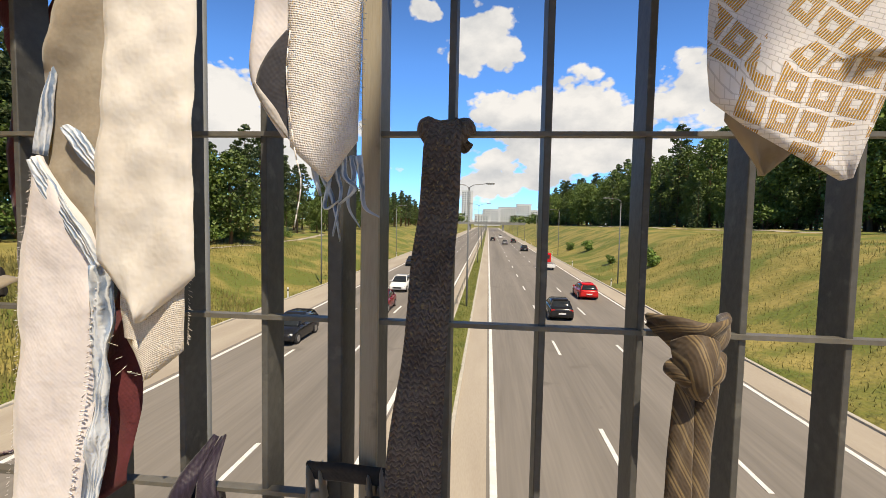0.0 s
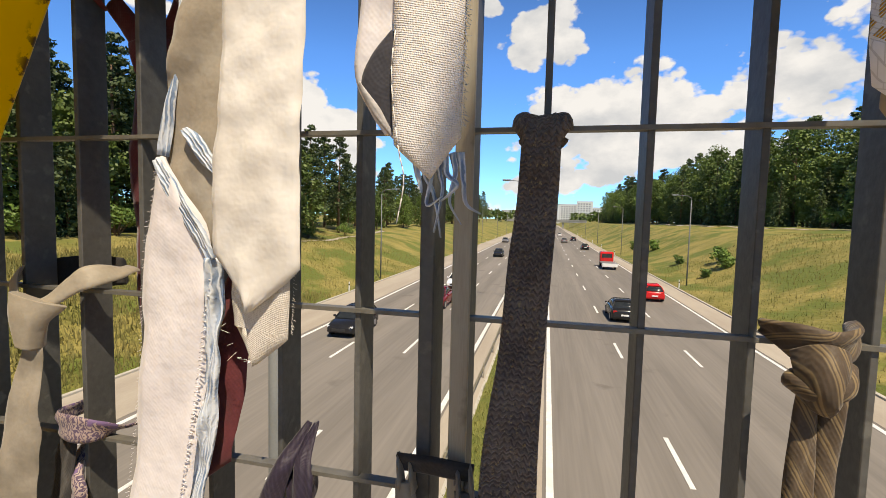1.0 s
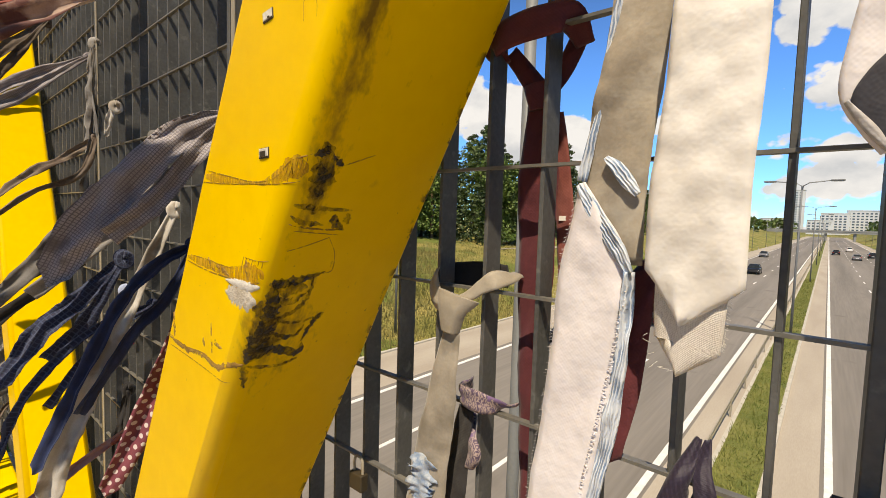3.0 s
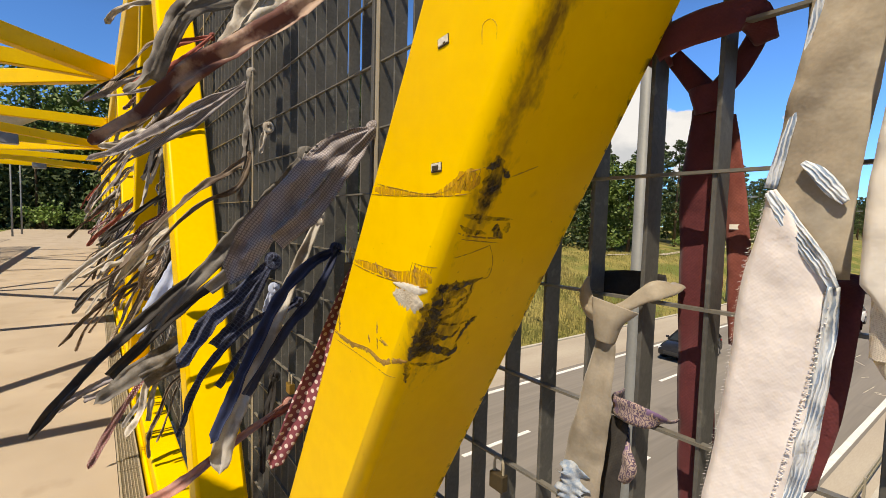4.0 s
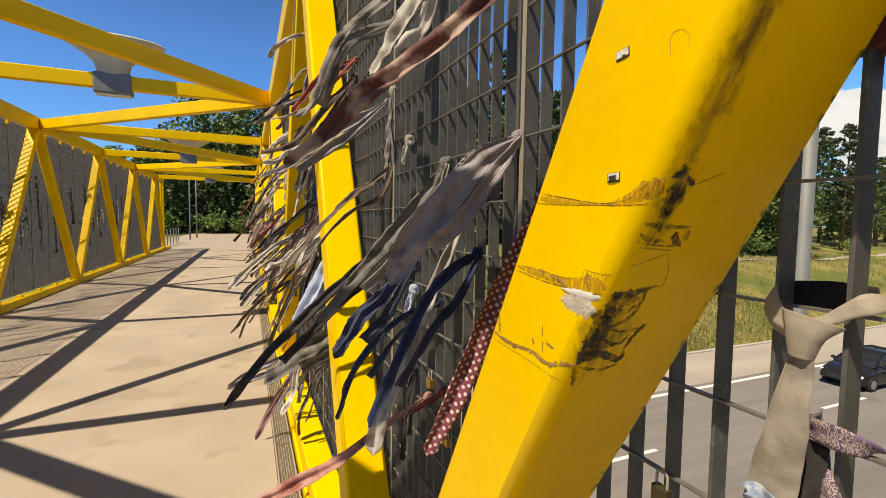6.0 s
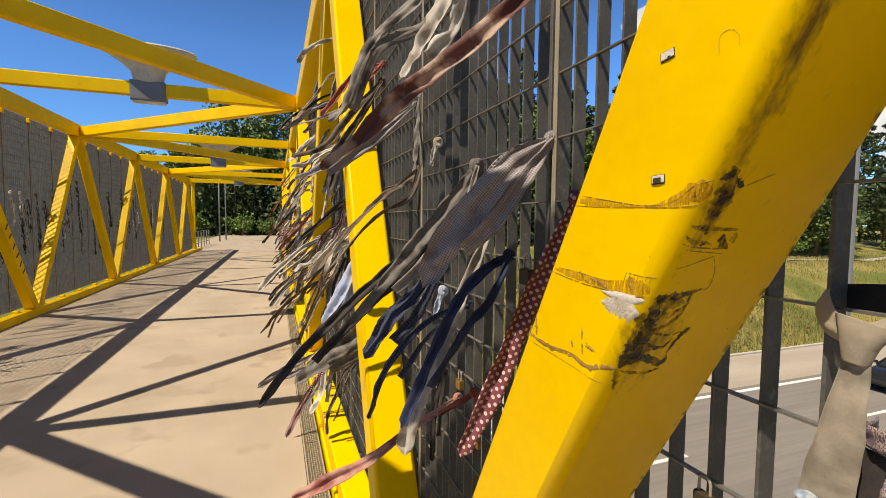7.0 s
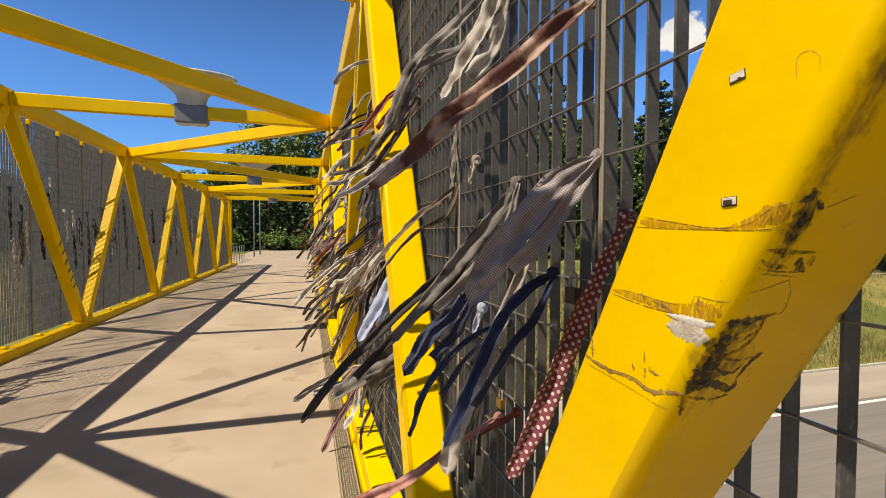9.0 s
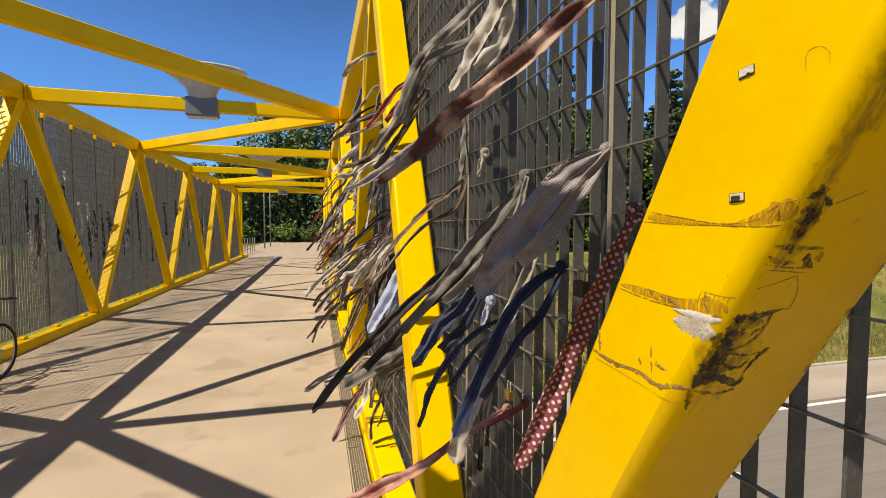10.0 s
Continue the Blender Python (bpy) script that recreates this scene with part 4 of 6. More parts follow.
def guard_rail():
    """Steel rope-and-post rail along the median."""
    t = empty("guard_rail", "low grey steel guard rail along the green median", "guard rail", at=(-2.55, 0, ROAD_Z))
    bm = bmesh.new()
    for z0, z1, y in ((0.45, 0.53, 0.02), (0.53, 0.60, 0.05), (0.60, 0.68, 0.02)):
        box(bm, -y - 0.02, -y + 0.02, -120, 420, z0, z1)
    part("rail", bm, STEEL_LIGHT, t)
    first = None
    for k in range(90):
        if first is None:
            first = part("post", box(bmesh.new(), -0.03, 0.03, -0.05, 0.05, -0.1, 0.7), STEEL_LIGHT, t)
        else:
            again("post", first, t, (0, -12 + 4 * k, 0))


guard_rail()


def marker_posts():
    first = None
    for x, y in [(14.6, 55 + 25 * k) for k in range(8)] + [(-18.2, 40 + 25 * k) for k in range(8)]:
        if first is None:
            first = empty("marker_post", "white plastic roadside marker post on the verge", "marker post", "marker posts along the road")
            part("body", box(bmesh.new(), -0.05, 0.05, -0.04, 0.04, -0.1, 0.95, 0.015, 2), WHITE, first)
            part("band", box(bmesh.new(), -0.053, 0.053, -0.043, 0.043, 0.6, 0.78, 0.012, 1), BLACK, first, "black band")
            first.location = (x, y, ground_z(x, y))
        else:
            copy_thing(first, Matrix.Translation((x, y, ground_z(x, y))))


marker_posts()


def overpass():
    con = mat("weathered_concrete", (0.2, 0.2, 0.19), (0.3, 0.3, 0.28), 0.9, scale=0.2, fine=2, bump=0.1)
    t = empty("road_bridge", "far grey concrete road bridge over the motorway", "bridge", at=(0, 400, 0))
    part("girder", box(bmesh.new(), -34, 32, -5, 5, -0.2, 1.1, 0.1), con, t)
    part("parapet", box(bmesh.new(), -34, 32, -5.2, -5.0, 1.1, 2.0), con, t)
    for x in (-16, -1.7, 13):
        part("pier", box(bmesh.new(), x - 0.7, x + 0.7, -4, 4, ROAD_Z - 0.3, -0.2, 0.1), con, t)


overpass()


def far_buildings():
    pale = mat("pale_plaster", (0.52, 0.54, 0.55), (0.62, 0.63, 0.63), 0.8, scale=0.02, fine=0.3, bump=0)
    dark = mat("dark_window_glass", (0.06, 0.08, 0.1), (0.1, 0.13, 0.16), 0.15, scale=0.05, fine=0.3, bump=0)
    rows = [(-42, 900, 22, 62, 16), (5, 800, 30, 24, 6), (35, 860, 34, 30, 7), (62, 820, 26, 34, 8), (95, 900, 30, 26, 6), (-75, 1000, 40, 20, 5), (-10, 760, 26, 14, 3), (130, 1000, 36, 36, 9)]
    for x, y, w, h, floors in rows:
        t = empty("tower_block" if h > 50 else "apartment_building", "far pale %s with rows of dark windows" % ("tower" if h > 50 else "block of flats"), "building", "far buildings", at=(x, y, 0))
        part("wall", box(bmesh.new(), -w / 2, w / 2, -6, 6, -4, h, 0.2), pale, t)
        part("roof", box(bmesh.new(), -w / 2 - 0.4, w / 2 + 0.4, -6.4, 6.4, h, h + 0.9), pale, t)
        first = None
        for f in range(floors):
            for k in range(int(w // 4.5)):
                p = (-w / 2 + 2.6 + 4.5 * k, -6.02, 2 + (h - 3) * f / floors)
                if first is None:
                    first = part("window", box(bmesh.new(), -1.3, 1.3, -0.06, 0.06, 0, 1.9), dark, t)
                    first.location = p
                else:
                    again("window", first, t, p)


far_buildings()


def far_wood():
    """One long strip of far tree tops that closes the horizon."""
    rng = random.Random(11)
    bm = bmesh.new()
    for k in range(520):
        a = radians(-100 + 200 * k / 520)
        d = rng.uniform(420, 620)
        x, y = math.sin(a) * d, math.cos(a) * d
        if -30 < x < 30:
            continue
        leaf_quads(bm, (x, y, 4 + rng.random() * 4), 7, 34, 4.0, rng)
    tagged(part("far_wood", bm, LEAF), "far green wood along the horizon", "wood", kind="stuff")


far_wood()


# ---- cars ----
GLASS_DARK = mat("car_glass", (0.015, 0.018, 0.02), (0.03, 0.035, 0.04), 0.06, scale=1, fine=5, bump=0)
RIM = mat("alloy_rim", (0.45, 0.45, 0.46), (0.55, 0.55, 0.56), 0.3, 0.9, scale=8, fine=40, bump=0)
RED_LENS = mat("red_lens", (0.35, 0.01, 0.01), (0.45, 0.02, 0.015), 0.2, scale=8, fine=40, bump=0)
HEAD_LENS = mat("clear_lens", (0.7, 0.72, 0.75), (0.8, 0.82, 0.85), 0.1, scale=8, fine=40, bump=0)
PLATE = mat("number_plate_white", (0.7, 0.7, 0.7), (0.78, 0.78, 0.78), 0.5, scale=8, fine=40, bump=0)
PAINTS = {n: mat(n + "_car_paint", a, b, 0.22, scale=2, fine=30, bump=0) for n, a, b in (
    ("black", (0.012, 0.012, 0.014), (0.02, 0.02, 0.022)), ("red", (0.55, 0.012, 0.014), (0.62, 0.02, 0.02)),
    ("white", (0.72, 0.72, 0.72), (0.78, 0.78, 0.78)), ("dark_blue", (0.012, 0.025, 0.07), (0.02, 0.035, 0.09)),
    ("grey", (0.16, 0.16, 0.17), (0.2, 0.2, 0.21)), ("dark_red", (0.16, 0.012, 0.02), (0.2, 0.016, 0.025)))}


def loft(stations, w_of):
    """A closed shell from side-profile stations (y, z low, z high), with rounded shoulders."""
    bm = bmesh.new()
    rings = []
    for y, z0, z1, w in stations:
        wt = w * w_of
        hh = z1 - z0
        pr = [(-w, z0 + 0.06), (-w * 0.96, z0), (w * 0.96, z0), (w, z0 + 0.06), (w * 1.0, z0 + hh * 0.55), (wt + (w - wt) * 0.35, z0 + hh * 0.93), (wt * 0.9, z1), (-wt * 0.9, z1), (-wt - (w - wt) * 0.35, z0 + hh * 0.93), (-w, z0 + hh * 0.55)]
        rings.append([bm.verts.new((x, y, z)) for x, z in pr])
    for a, b in zip(rings, rings[1:]):
        for k in range(len(a)):
            bm.faces.new((a[k], a[(k + 1) % len(a)], b[(k + 1) % len(a)], b[k])).smooth = True
    bm.faces.new(rings[0])
    bm.faces.new(rings[-1][::-1])
    bmesh.ops.recalc_face_normals(bm, faces=bm.faces[:])
    return bm


def car(paint, wagon=False):
    name = paint.replace("_", " ")
    t = empty("car", "%s passenger car on the motorway lane" % name, "car", "cars on the motorway")
    p = PAINTS[paint]
    # the nose points to +y
    body = loft([(-2.15, 0.42, 0.78, 0.78), (-2.08, 0.28, 0.96, 0.84), (-1.5, 0.22, 1.0, 0.88), (-0.5, 0.2, 0.98, 0.9), (0.7, 0.2, 0.97, 0.9), (1.3, 0.22, 0.92, 0.88), (1.95, 0.28, 0.76, 0.82), (2.15, 0.38, 0.62, 0.7)], 0.86)
    b = part("body", body, p, t)
    back = -1.95 if wagon else -1.45
    cab = loft([(back - 0.12, 0.93, 1.0, 0.76), (back + 0.25, 0.93, 1.38, 0.74), (-0.6, 0.93, 1.46, 0.75), (0.1, 0.93, 1.44, 0.75), (0.6, 0.93, 1.22, 0.76), (1.05, 0.93, 0.97, 0.77)], 0.76)
    c = part("cabin_glass", cab, GLASS_DARK, t, "dark tinted windows")
    roof = loft([(back + 0.22, 1.385, 1.41, 0.56), (-0.6, 1.45, 1.49, 0.58), (0.12, 1.42, 1.46, 0.57)], 0.9)
    part("roof", roof, p, t)
    for s in (-1, 1):
        bm = bmesh.new()
        for y0, z0, y1, z1 in ((0.12, 1.43, 1.0, 0.97), (-0.35, 1.45, -0.4, 0.97), (back + 0.25, 1.39, back - 0.1, 0.97)):
            join(bm, beam((s * 0.60, y0, z0), (s * 0.775, y1, z1), 0.06, 0.05, bev=0))
        part("pillars", bm, p, t)
        part("mirror", box(bmesh.new(), min(s * 0.88, s * 1.04), max(s * 0.88, s * 1.04), 0.62, 0.74, 0.95, 1.08, 0.03, 2), p, t)
        part("headlight", box(bmesh.new(), min(s * 0.48, s * 0.8), max(s * 0.48, s * 0.8), 1.86, 2.02, 0.60, 0.72, 0.03, 2), HEAD_LENS, t, "clear headlight")
        part("tail_light", box(bmesh.new(), min(s * 0.52, s * 0.8), max(s * 0.52, s * 0.8), -2.14, -2.0, 0.72, 0.88, 0.02, 2), RED_LENS, t, "red tail light")
        for y in (-1.32, 1.32):
            w = part("wheel", rod((s * 0.7, y, 0.32), (s * 0.91, y, 0.32), 0.32, 18), BLACK, t, "black rubber tyre")
            part("rim", rod((s * 0.85, y, 0.32), (s * 0.925, y, 0.32), 0.2, 12), RIM, w, "silver rim")
    part("number_plate", box(bmesh.new(), -0.26, 0.26, -2.2, -2.14, 0.52, 0.63), PLATE, t, "plain white plate")
    part("grille", box(bmesh.new(), -0.42, 0.42, 2.08, 2.17, 0.42, 0.58, 0.01), BLACK, t, "black grille")
    return t


def cars():
    rows = [("black", -11.6, 26.2, 0, True), ("dark_red", -8.5, 36, 0, False), ("white", -8.9, 46.5, 0, True), ("red", 9.7, 46, 1, True),
            ("black", 5.6, 36, 1, False), ("black", 9.4, 119, 1, False), ("grey", 5.6, 152, 1, False),
            ("black", 9.2, 167, 1, False), ("black", 1.9, 178, 1, True), ("black", -12.1, 73, 0, False), ("black", -8.8, 87, 0, False), ("grey", -12.3, 140, 0, False), ("white", 5.7, 210, 1, False)]
    made = {}
    for paint, x, y, away, wagon in rows:
        m = Matrix.Translation((x, y, ROAD_Z)) @ Matrix.Rotation(0 if away else math.pi, 4, "Z")
        if (paint, wagon) not in made:
            made[paint, wagon] = car(paint, wagon)
            made[paint, wagon].matrix_basis = m
        else:
            copy_thing(made[paint, wagon], m)
    # red recovery truck with a pale flat bed
    t = empty("truck", "small red recovery truck with a pale flat bed", "truck", at=(9.3, 74, ROAD_Z))
    part("cab", box(bmesh.new(), -1.0, 1.0, 0.8, 2.6, 0.6, 2.4, 0.18, 3), PAINTS["red"], t)
    part("rear_window", box(bmesh.new(), -0.75, 0.75, 0.76, 0.84, 1.5, 2.1, 0.03), GLASS_DARK, t, "dark glass")
    part("bed", box(bmesh.new(), -1.1, 1.1, -3.2, 0.7, 0.75, 0.95, 0.03), POLE, t, "pale grey bed")
    part("tail_board", box(bmesh.new(), -1.1, 1.1, -3.35, -3.2, 0.45, 0.95, 0.02), WHITE, t)
    for x in (-0.85, 0.85):
        for y in (-2.2, 1.7):
            w = part("wheel", rod((x - 0.13, y, 0.4), (x + 0.13, y, 0.4), 0.4, 14), BLACK, t, "black tyre")
            part("rim", rod((x - 0.14, y, 0.4), (x + 0.14, y, 0.4), 0.2, 10), RIM, w, "silver rim")


cars()

# ---- on the bridge: lamps, railing, bicycle ----
LAMP_GREY = mat("lamp_housing_grey", (0.15, 0.155, 0.16), (0.2, 0.205, 0.21), 0.5, 0.2, scale=5, fine=50, bump=0.03)
DISH = mat("dirty_white_sheet", (0.40, 0.38, 0.32), (0.55, 0.53, 0.46), 0.6, scale=5, fine=40, bump=0.05, spots=(0.35, 0.3, 0.22), spot_scale=12, spot_at=0.64)


def bridge_lamps():
    first = None
    for k in (2, 4, 6):
        x = NODE + PITCH / 2 - PITCH * k
        m = Matrix.Translation((x, -2.06, TOP_Z))
        if first is None:
            first = empty("bridge_lamp", "grey lamp under a dished white reflector sheet on a beam", "lamp", "lamps over the deck")
            part("housing", box(bmesh.new(), -0.1, 0.1, -0.24, 0.24, -0.2, 0.1, 0.02, 2), LAMP_GREY, first)
            part("lens", box(bmesh.new(), -0.07, 0.07, -0.22, 0.22, -0.225, -0.195, 0.008), LAMP_GLASS, first, "pale glass lens")
            bm = bmesh.new()
            prof = [(0.10, 0.20), (0.25, 0.24), (0.36, 0.36), (0.52, 0.62), (0.56, 0.68)]
            rings = []
            for z, r in [(0.08, 0.19)] + prof + [(0.585, 0.66), (0.53, 0.58), (0.38, 0.32), (0.26, 0.2)]:
                rings.append([bm.verts.new((math.cos(a * math.pi / 12) * r * 0.55, math.sin(a * math.pi / 12) * r, z)) for a in range(24)])
            for a, b in zip(rings, rings[1:]):
                for i in range(24):
                    bm.faces.new((a[i], a[(i + 1) % 24], b[(i + 1) % 24], b[i])).smooth = True
            bm.faces.new(rings[0][::-1])
            bm.faces.new(rings[-1])
            part("reflector", bm, DISH, first, "dirty white dished sheet")
            first.matrix_basis = m
        else:
            copy_thing(first, m)


bridge_lamps()


def end_railing():
    t = empty("railing", "pale steel handrail beyond the bridge's end", "railing", at=(-33, -4.9, 0))
    for z in (0.3, 0.6, 1.05):
        part("rail", rod((-5, 0, z), (1.5, 0, z), 0.022, 8), POLE, t)
    for k in range(6):
        part("post", rod((-4.9 + 1.25 * k, 0, -0.05), (-4.9 + 1.25 * k, 0, 1.05), 0.025, 8), POLE, t)
    first = None
    for x, y in ((-42, -4.6), (-46, -4.5)):
        if first is None:
            first = empty("path_lamp", "slim grey path lamp post beyond the bridge", "lamp post", "lamps along the path", at=(x, y, 0))
            bm = bmesh.new()
            taper(bm, [(0, 0, -0.1), (0, 0, 2.5), (0, 0, 5.4)], 0.06, 0.045, 10)
            part("pole", bm, POLE, first)
            bm = bmesh.new()
            taper(bm, [(0, 0, 5.35), (0, 0, 5.5), (0, 0, 5.62)], 0.16, 0.22, 12)
            part("lamp_head", bm, POLE, first)
        else:
            copy_thing(first, Matrix.Translation((x, y, 0)))


end_railing()


def bicycle():
    t = empty("bicycle", "dark parked bicycle leaning at the opposite fence", "bicycle", at=(-6.85, -4.0, 0))

    def ring(cx, r, rr):
        bm = bmesh.new()
        n, k = 32, 8
        g = [[bm.verts.new((cx + math.cos(a * 2 * math.pi / n) * (r + rr * math.cos(b * 2 * math.pi / k)), rr * math.sin(b * 2 * math.pi / k), 0.34 + math.sin(a * 2 * math.pi / n) * (r + rr * math.cos(b * 2 * math.pi / k)))) for b in range(k)] for a in range(n)]
        for a in range(n):
            for b in range(k):
                bm.faces.new((g[a][b], g[(a + 1) % n][b], g[(a + 1) % n][(b + 1) % k], g[a][(b + 1) % k])).smooth = True
        return bm

    for cx in (0.0, 1.05):
        w = part("wheel", ring(cx, 0.322, 0.02), BLACK, t, "black tyre")
        part("rim", ring(cx, 0.297, 0.007), RIM, w, "thin silver rim")
        part("hub", rod((cx, -0.05, 0.34), (cx, 0.05, 0.34), 0.022, 10), RIM, w)
        bm = bmesh.new()
        for i in range(16):
            a = i * math.pi / 8
            join(bm, rod((cx, 0.02 * (-1) ** i, 0.34), (cx + math.cos(a) * 0.297, 0, 0.34 + math.sin(a) * 0.297), 0.0013, 3))
        part("spokes", bm, RIM, w)
    bars = [((0, 0, 0.34), (0.17, 0, 0.82)), ((0.17, 0, 0.82), (0.6, 0, 0.32)), ((0.19, 0, 0.87), (0.72, 0, 0.8)), ((0.6, 0, 0.32), (0.75, 0, 0.88)), ((0.6, 0, 0.32), (1.05, 0, 0.34)), ((1.05, 0, 0.34), (0.72, 0, 0.8))]
    for p, q in bars:
        part("frame_tube", rod(p, q, 0.016, 8), PAINTS["black"], t)
    part("handlebar", rod((0.15, -0.28, 1.0), (0.15, 0.28, 1.0), 0.014, 8), BLACK, t)
    part("stem", rod((0.17, 0, 0.82), (0.15, 0, 1.0), 0.014, 8), RIM, t)
    part("saddle", box(bmesh.new(), 0.64, 0.9, -0.07, 0.07, 0.9, 0.96, 0.025, 3), BLACK, t, "black saddle")
    part("chainring", rod((0.6, 0.03, 0.32), (0.6, 0.045, 0.32), 0.09, 20), RIM, t)


bicycle()

# ---- neckties on the fence ----
def fabric(name, a, b, c=None, pattern="", rough=0.85, stain=None, weave=900.0, scale=30.0, bump=0.35, size=0.012, rand=0.0, relief=0.00013, stain_at=0.52):
    """Cloth with UVs in metres: soft mottling, a weave in the relief, and a woven or printed pattern."""
    mt = bpy.data.materials.new(name)
    mt.use_nodes = True
    n, l = mt.node_tree.nodes, mt.node_tree.links
    p = n["Principled BSDF"]
    uv = n.new("ShaderNodeUVMap").outputs[0]
    pos = n.new("ShaderNodeTexCoord").outputs["Object"]

    def m(op, x, y=None):
        k = n.new("ShaderNodeMath")
        k.operation = op
        for i, v in enumerate((x, y)):
            if v is None:
                continue
            if isinstance(v, (int, float)):
                k.inputs[i].default_value = v
            else:
                l.new(v, k.inputs[i])
        return k.outputs[0]

    def noise_tex(s, d=5):
        k = n.new("ShaderNodeTexNoise")
        k.inputs["Scale"].default_value, k.inputs["Detail"].default_value = s, d
        l.new(pos, k.inputs["Vector"])
        return k.outputs["Fac"]

    def blend(f, x, y):
        k = n.new("ShaderNodeMix")
        k.data_type = "RGBA"
        if isinstance(f, float):
            k.inputs["Factor"].default_value = f
        else:
            l.new(f, k.inputs["Factor"])
        for sock, v in (("A", x), ("B", y)):
            if isinstance(v, tuple):
                k.inputs[sock].default_value = (*v, 1)
            else:
                l.new(v, k.inputs[sock])
        return k.outputs["Result"]

    def steps(v, lo, hi):
        k = n.new("ShaderNodeMapRange")
        k.inputs["From Min"].default_value, k.inputs["From Max"].default_value = lo, hi
        l.new(v, k.inputs["Value"])
        return k.outputs[0]

    sep = n.new("ShaderNodeSeparateXYZ")
    l.new(uv, sep.inputs[0])
    u, v = sep.outputs["X"], sep.outputs["Y"]
    col = blend(steps(m("ADD", m("MULTIPLY", noise_tex(scale), 0.7), m("MULTIPLY", noise_tex(scale * 12), 0.3)), 0.35, 0.65), a, b)
    height = m("MULTIPLY", m("SINE", m("MULTIPLY", u, weave * 2)), m("SINE", m("MULTIPLY", v, weave * 2)))
    if pattern == "stripes":
        s = m("SINE", m("MULTIPLY", m("ADD", u, m("MULTIPLY", v, 0.55)), 2 * math.pi / size))
        thin = m("SINE", m("MULTIPLY", m("ADD", u, m("MULTIPLY", v, 0.55)), 2 * math.pi / (size * 0.22)))
        col = blend(m("MULTIPLY", steps(s, 0.0, 0.5), steps(thin, -0.9, 0.2)), col, c)
        height = m("ADD", height, thin)
    elif pattern in ("dots", "diamonds"):
        mp = n.new("ShaderNodeMapping")
        mp.inputs["Rotation"].default_value = (0, 0, radians(45 if pattern == "dots" else 38))
        mp.inputs["Scale"].default_value = (1 / size, 1 / size, 1 / size)
        l.new(uv, mp.inputs["Vector"])
        vo = n.new("ShaderNodeTexVoronoi")
        vo.voronoi_dimensions = "2D"
        vo.inputs["Scale"].default_value = 1.0
        vo.inputs["Randomness"].default_value = 0.0
        if pattern == "diamonds":
            vo.distance = "CHEBYCHEV"
        l.new(mp.outputs[0], vo.inputs["Vector"])
        d = vo.outputs["Distance"]
        if pattern == "dots":
            f = steps(d, 0.30, 0.25)
        else:
            shp = m("MULTIPLY", steps(d, 0.44, 0.42), steps(d, 0.13, 0.15))
            hatch = m("SINE", m("MULTIPLY", m("SUBTRACT", u, v), 2 * math.pi / 0.0014))
            row = n.new("ShaderNodeTexWhiteNoise")
            row.noise_dimensions = "2D"
            l.new(vo.outputs["Position"], row.inputs["Vector"])
            f = m("MULTIPLY", m("MULTIPLY", shp, steps(hatch, -0.75, -0.1)), m("GREATER_THAN", m("ADD", m("MULTIPLY", row.outputs["Value"], 0.6), noise_tex(24.0, 1)), 0.66))
        col = blend(f, col, c)
        if pattern == "diamonds":
            br = n.new("ShaderNodeTexBrick")
            br.inputs["Scale"].default_value = 130.0
            mp2 = n.new("ShaderNodeMapping")
            mp2.inputs["Rotation"].default_value = (0, 0, radians(20))
            l.new(uv, mp2.inputs["Vector"])
            l.new(mp2.outputs[0], br.inputs["Vector"])
            height = m("SUBTRACT", m("MULTIPLY", f, m("ADD", hatch, 1.5)), m("MULTIPLY", br.outputs["Fac"], 3.0))
            col = blend(m("MULTIPLY", br.outputs["Fac"], 0.5), col, (0.42, 0.39, 0.38))
    elif pattern == "knit":
        w = m("ABSOLUTE", m("SUBTRACT", m("FRACT", m("MULTIPLY", u, 230.0)), 0.5))
        height = m("SINE", m("ADD", m("MULTIPLY", v, 1700.0), m("ADD", m("MULTIPLY", w, 7.0), m("MULTIPLY", noise_tex(160.0, 4), 14.0))))
        height = m("ADD", m("MULTIPLY", height, 1.5), m("MULTIPLY", m("SUBTRACT", 0.5, w), 3.0))
        col = blend(m("MULTIPLY", steps(height, 0.9, -0.6), 0.45), col, c)
        col = blend(steps(noise_tex(420.0, 2), 0.62, 0.7), col, (0.27, 0.21, 0.12))
    elif pattern == "basket":
        wob = m("MULTIPLY", noise_tex(260.0, 3), 9.0)
        height = m("MULTIPLY", m("SINE", m("ADD", m("MULTIPLY", m("ADD", u, v), 2600.0), wob)), m("SINE", m("ADD", m("MULTIPLY", m("SUBTRACT", u, m("MULTIPLY", v, 1.6)), 1500.0), wob)))
        height = m("ADD", height, m("MULTIPLY", noise_tex(420.0), 3.0))
        col = blend(steps(height, 1.6, 0.4), col, c)
    elif pattern == "streaks":
        run = m("ADD", m("MULTIPLY", u, 2 * math.pi / 0.0026), m("MULTIPLY", noise_tex(90.0, 3), 9.0))
        height = m("SINE", run)
        col = blend(steps(height, -0.2, 0.7), col, c)
        col = blend(m("MULTIPLY", steps(noise_tex(38.0, 2), 0.5, 0.6), 0.7), col, c)
    elif pattern == "paisley":
        wv = n.new("ShaderNodeTexWave")
        wv.inputs["Scale"].default_value, wv.inputs["Distortion"].default_value = 90.0, 14.0
        wv.inputs["Detail Scale"].default_value = 2.0
        l.new(pos, wv.inputs["Vector"])
        col = blend(steps(wv.outputs["Fac"], 0.5, 0.62), col, c)
        col = blend(steps(noise_tex(60.0, 2), 0.58, 0.63), col, (0.16, 0.1, 0.2))
    elif pattern == "check":
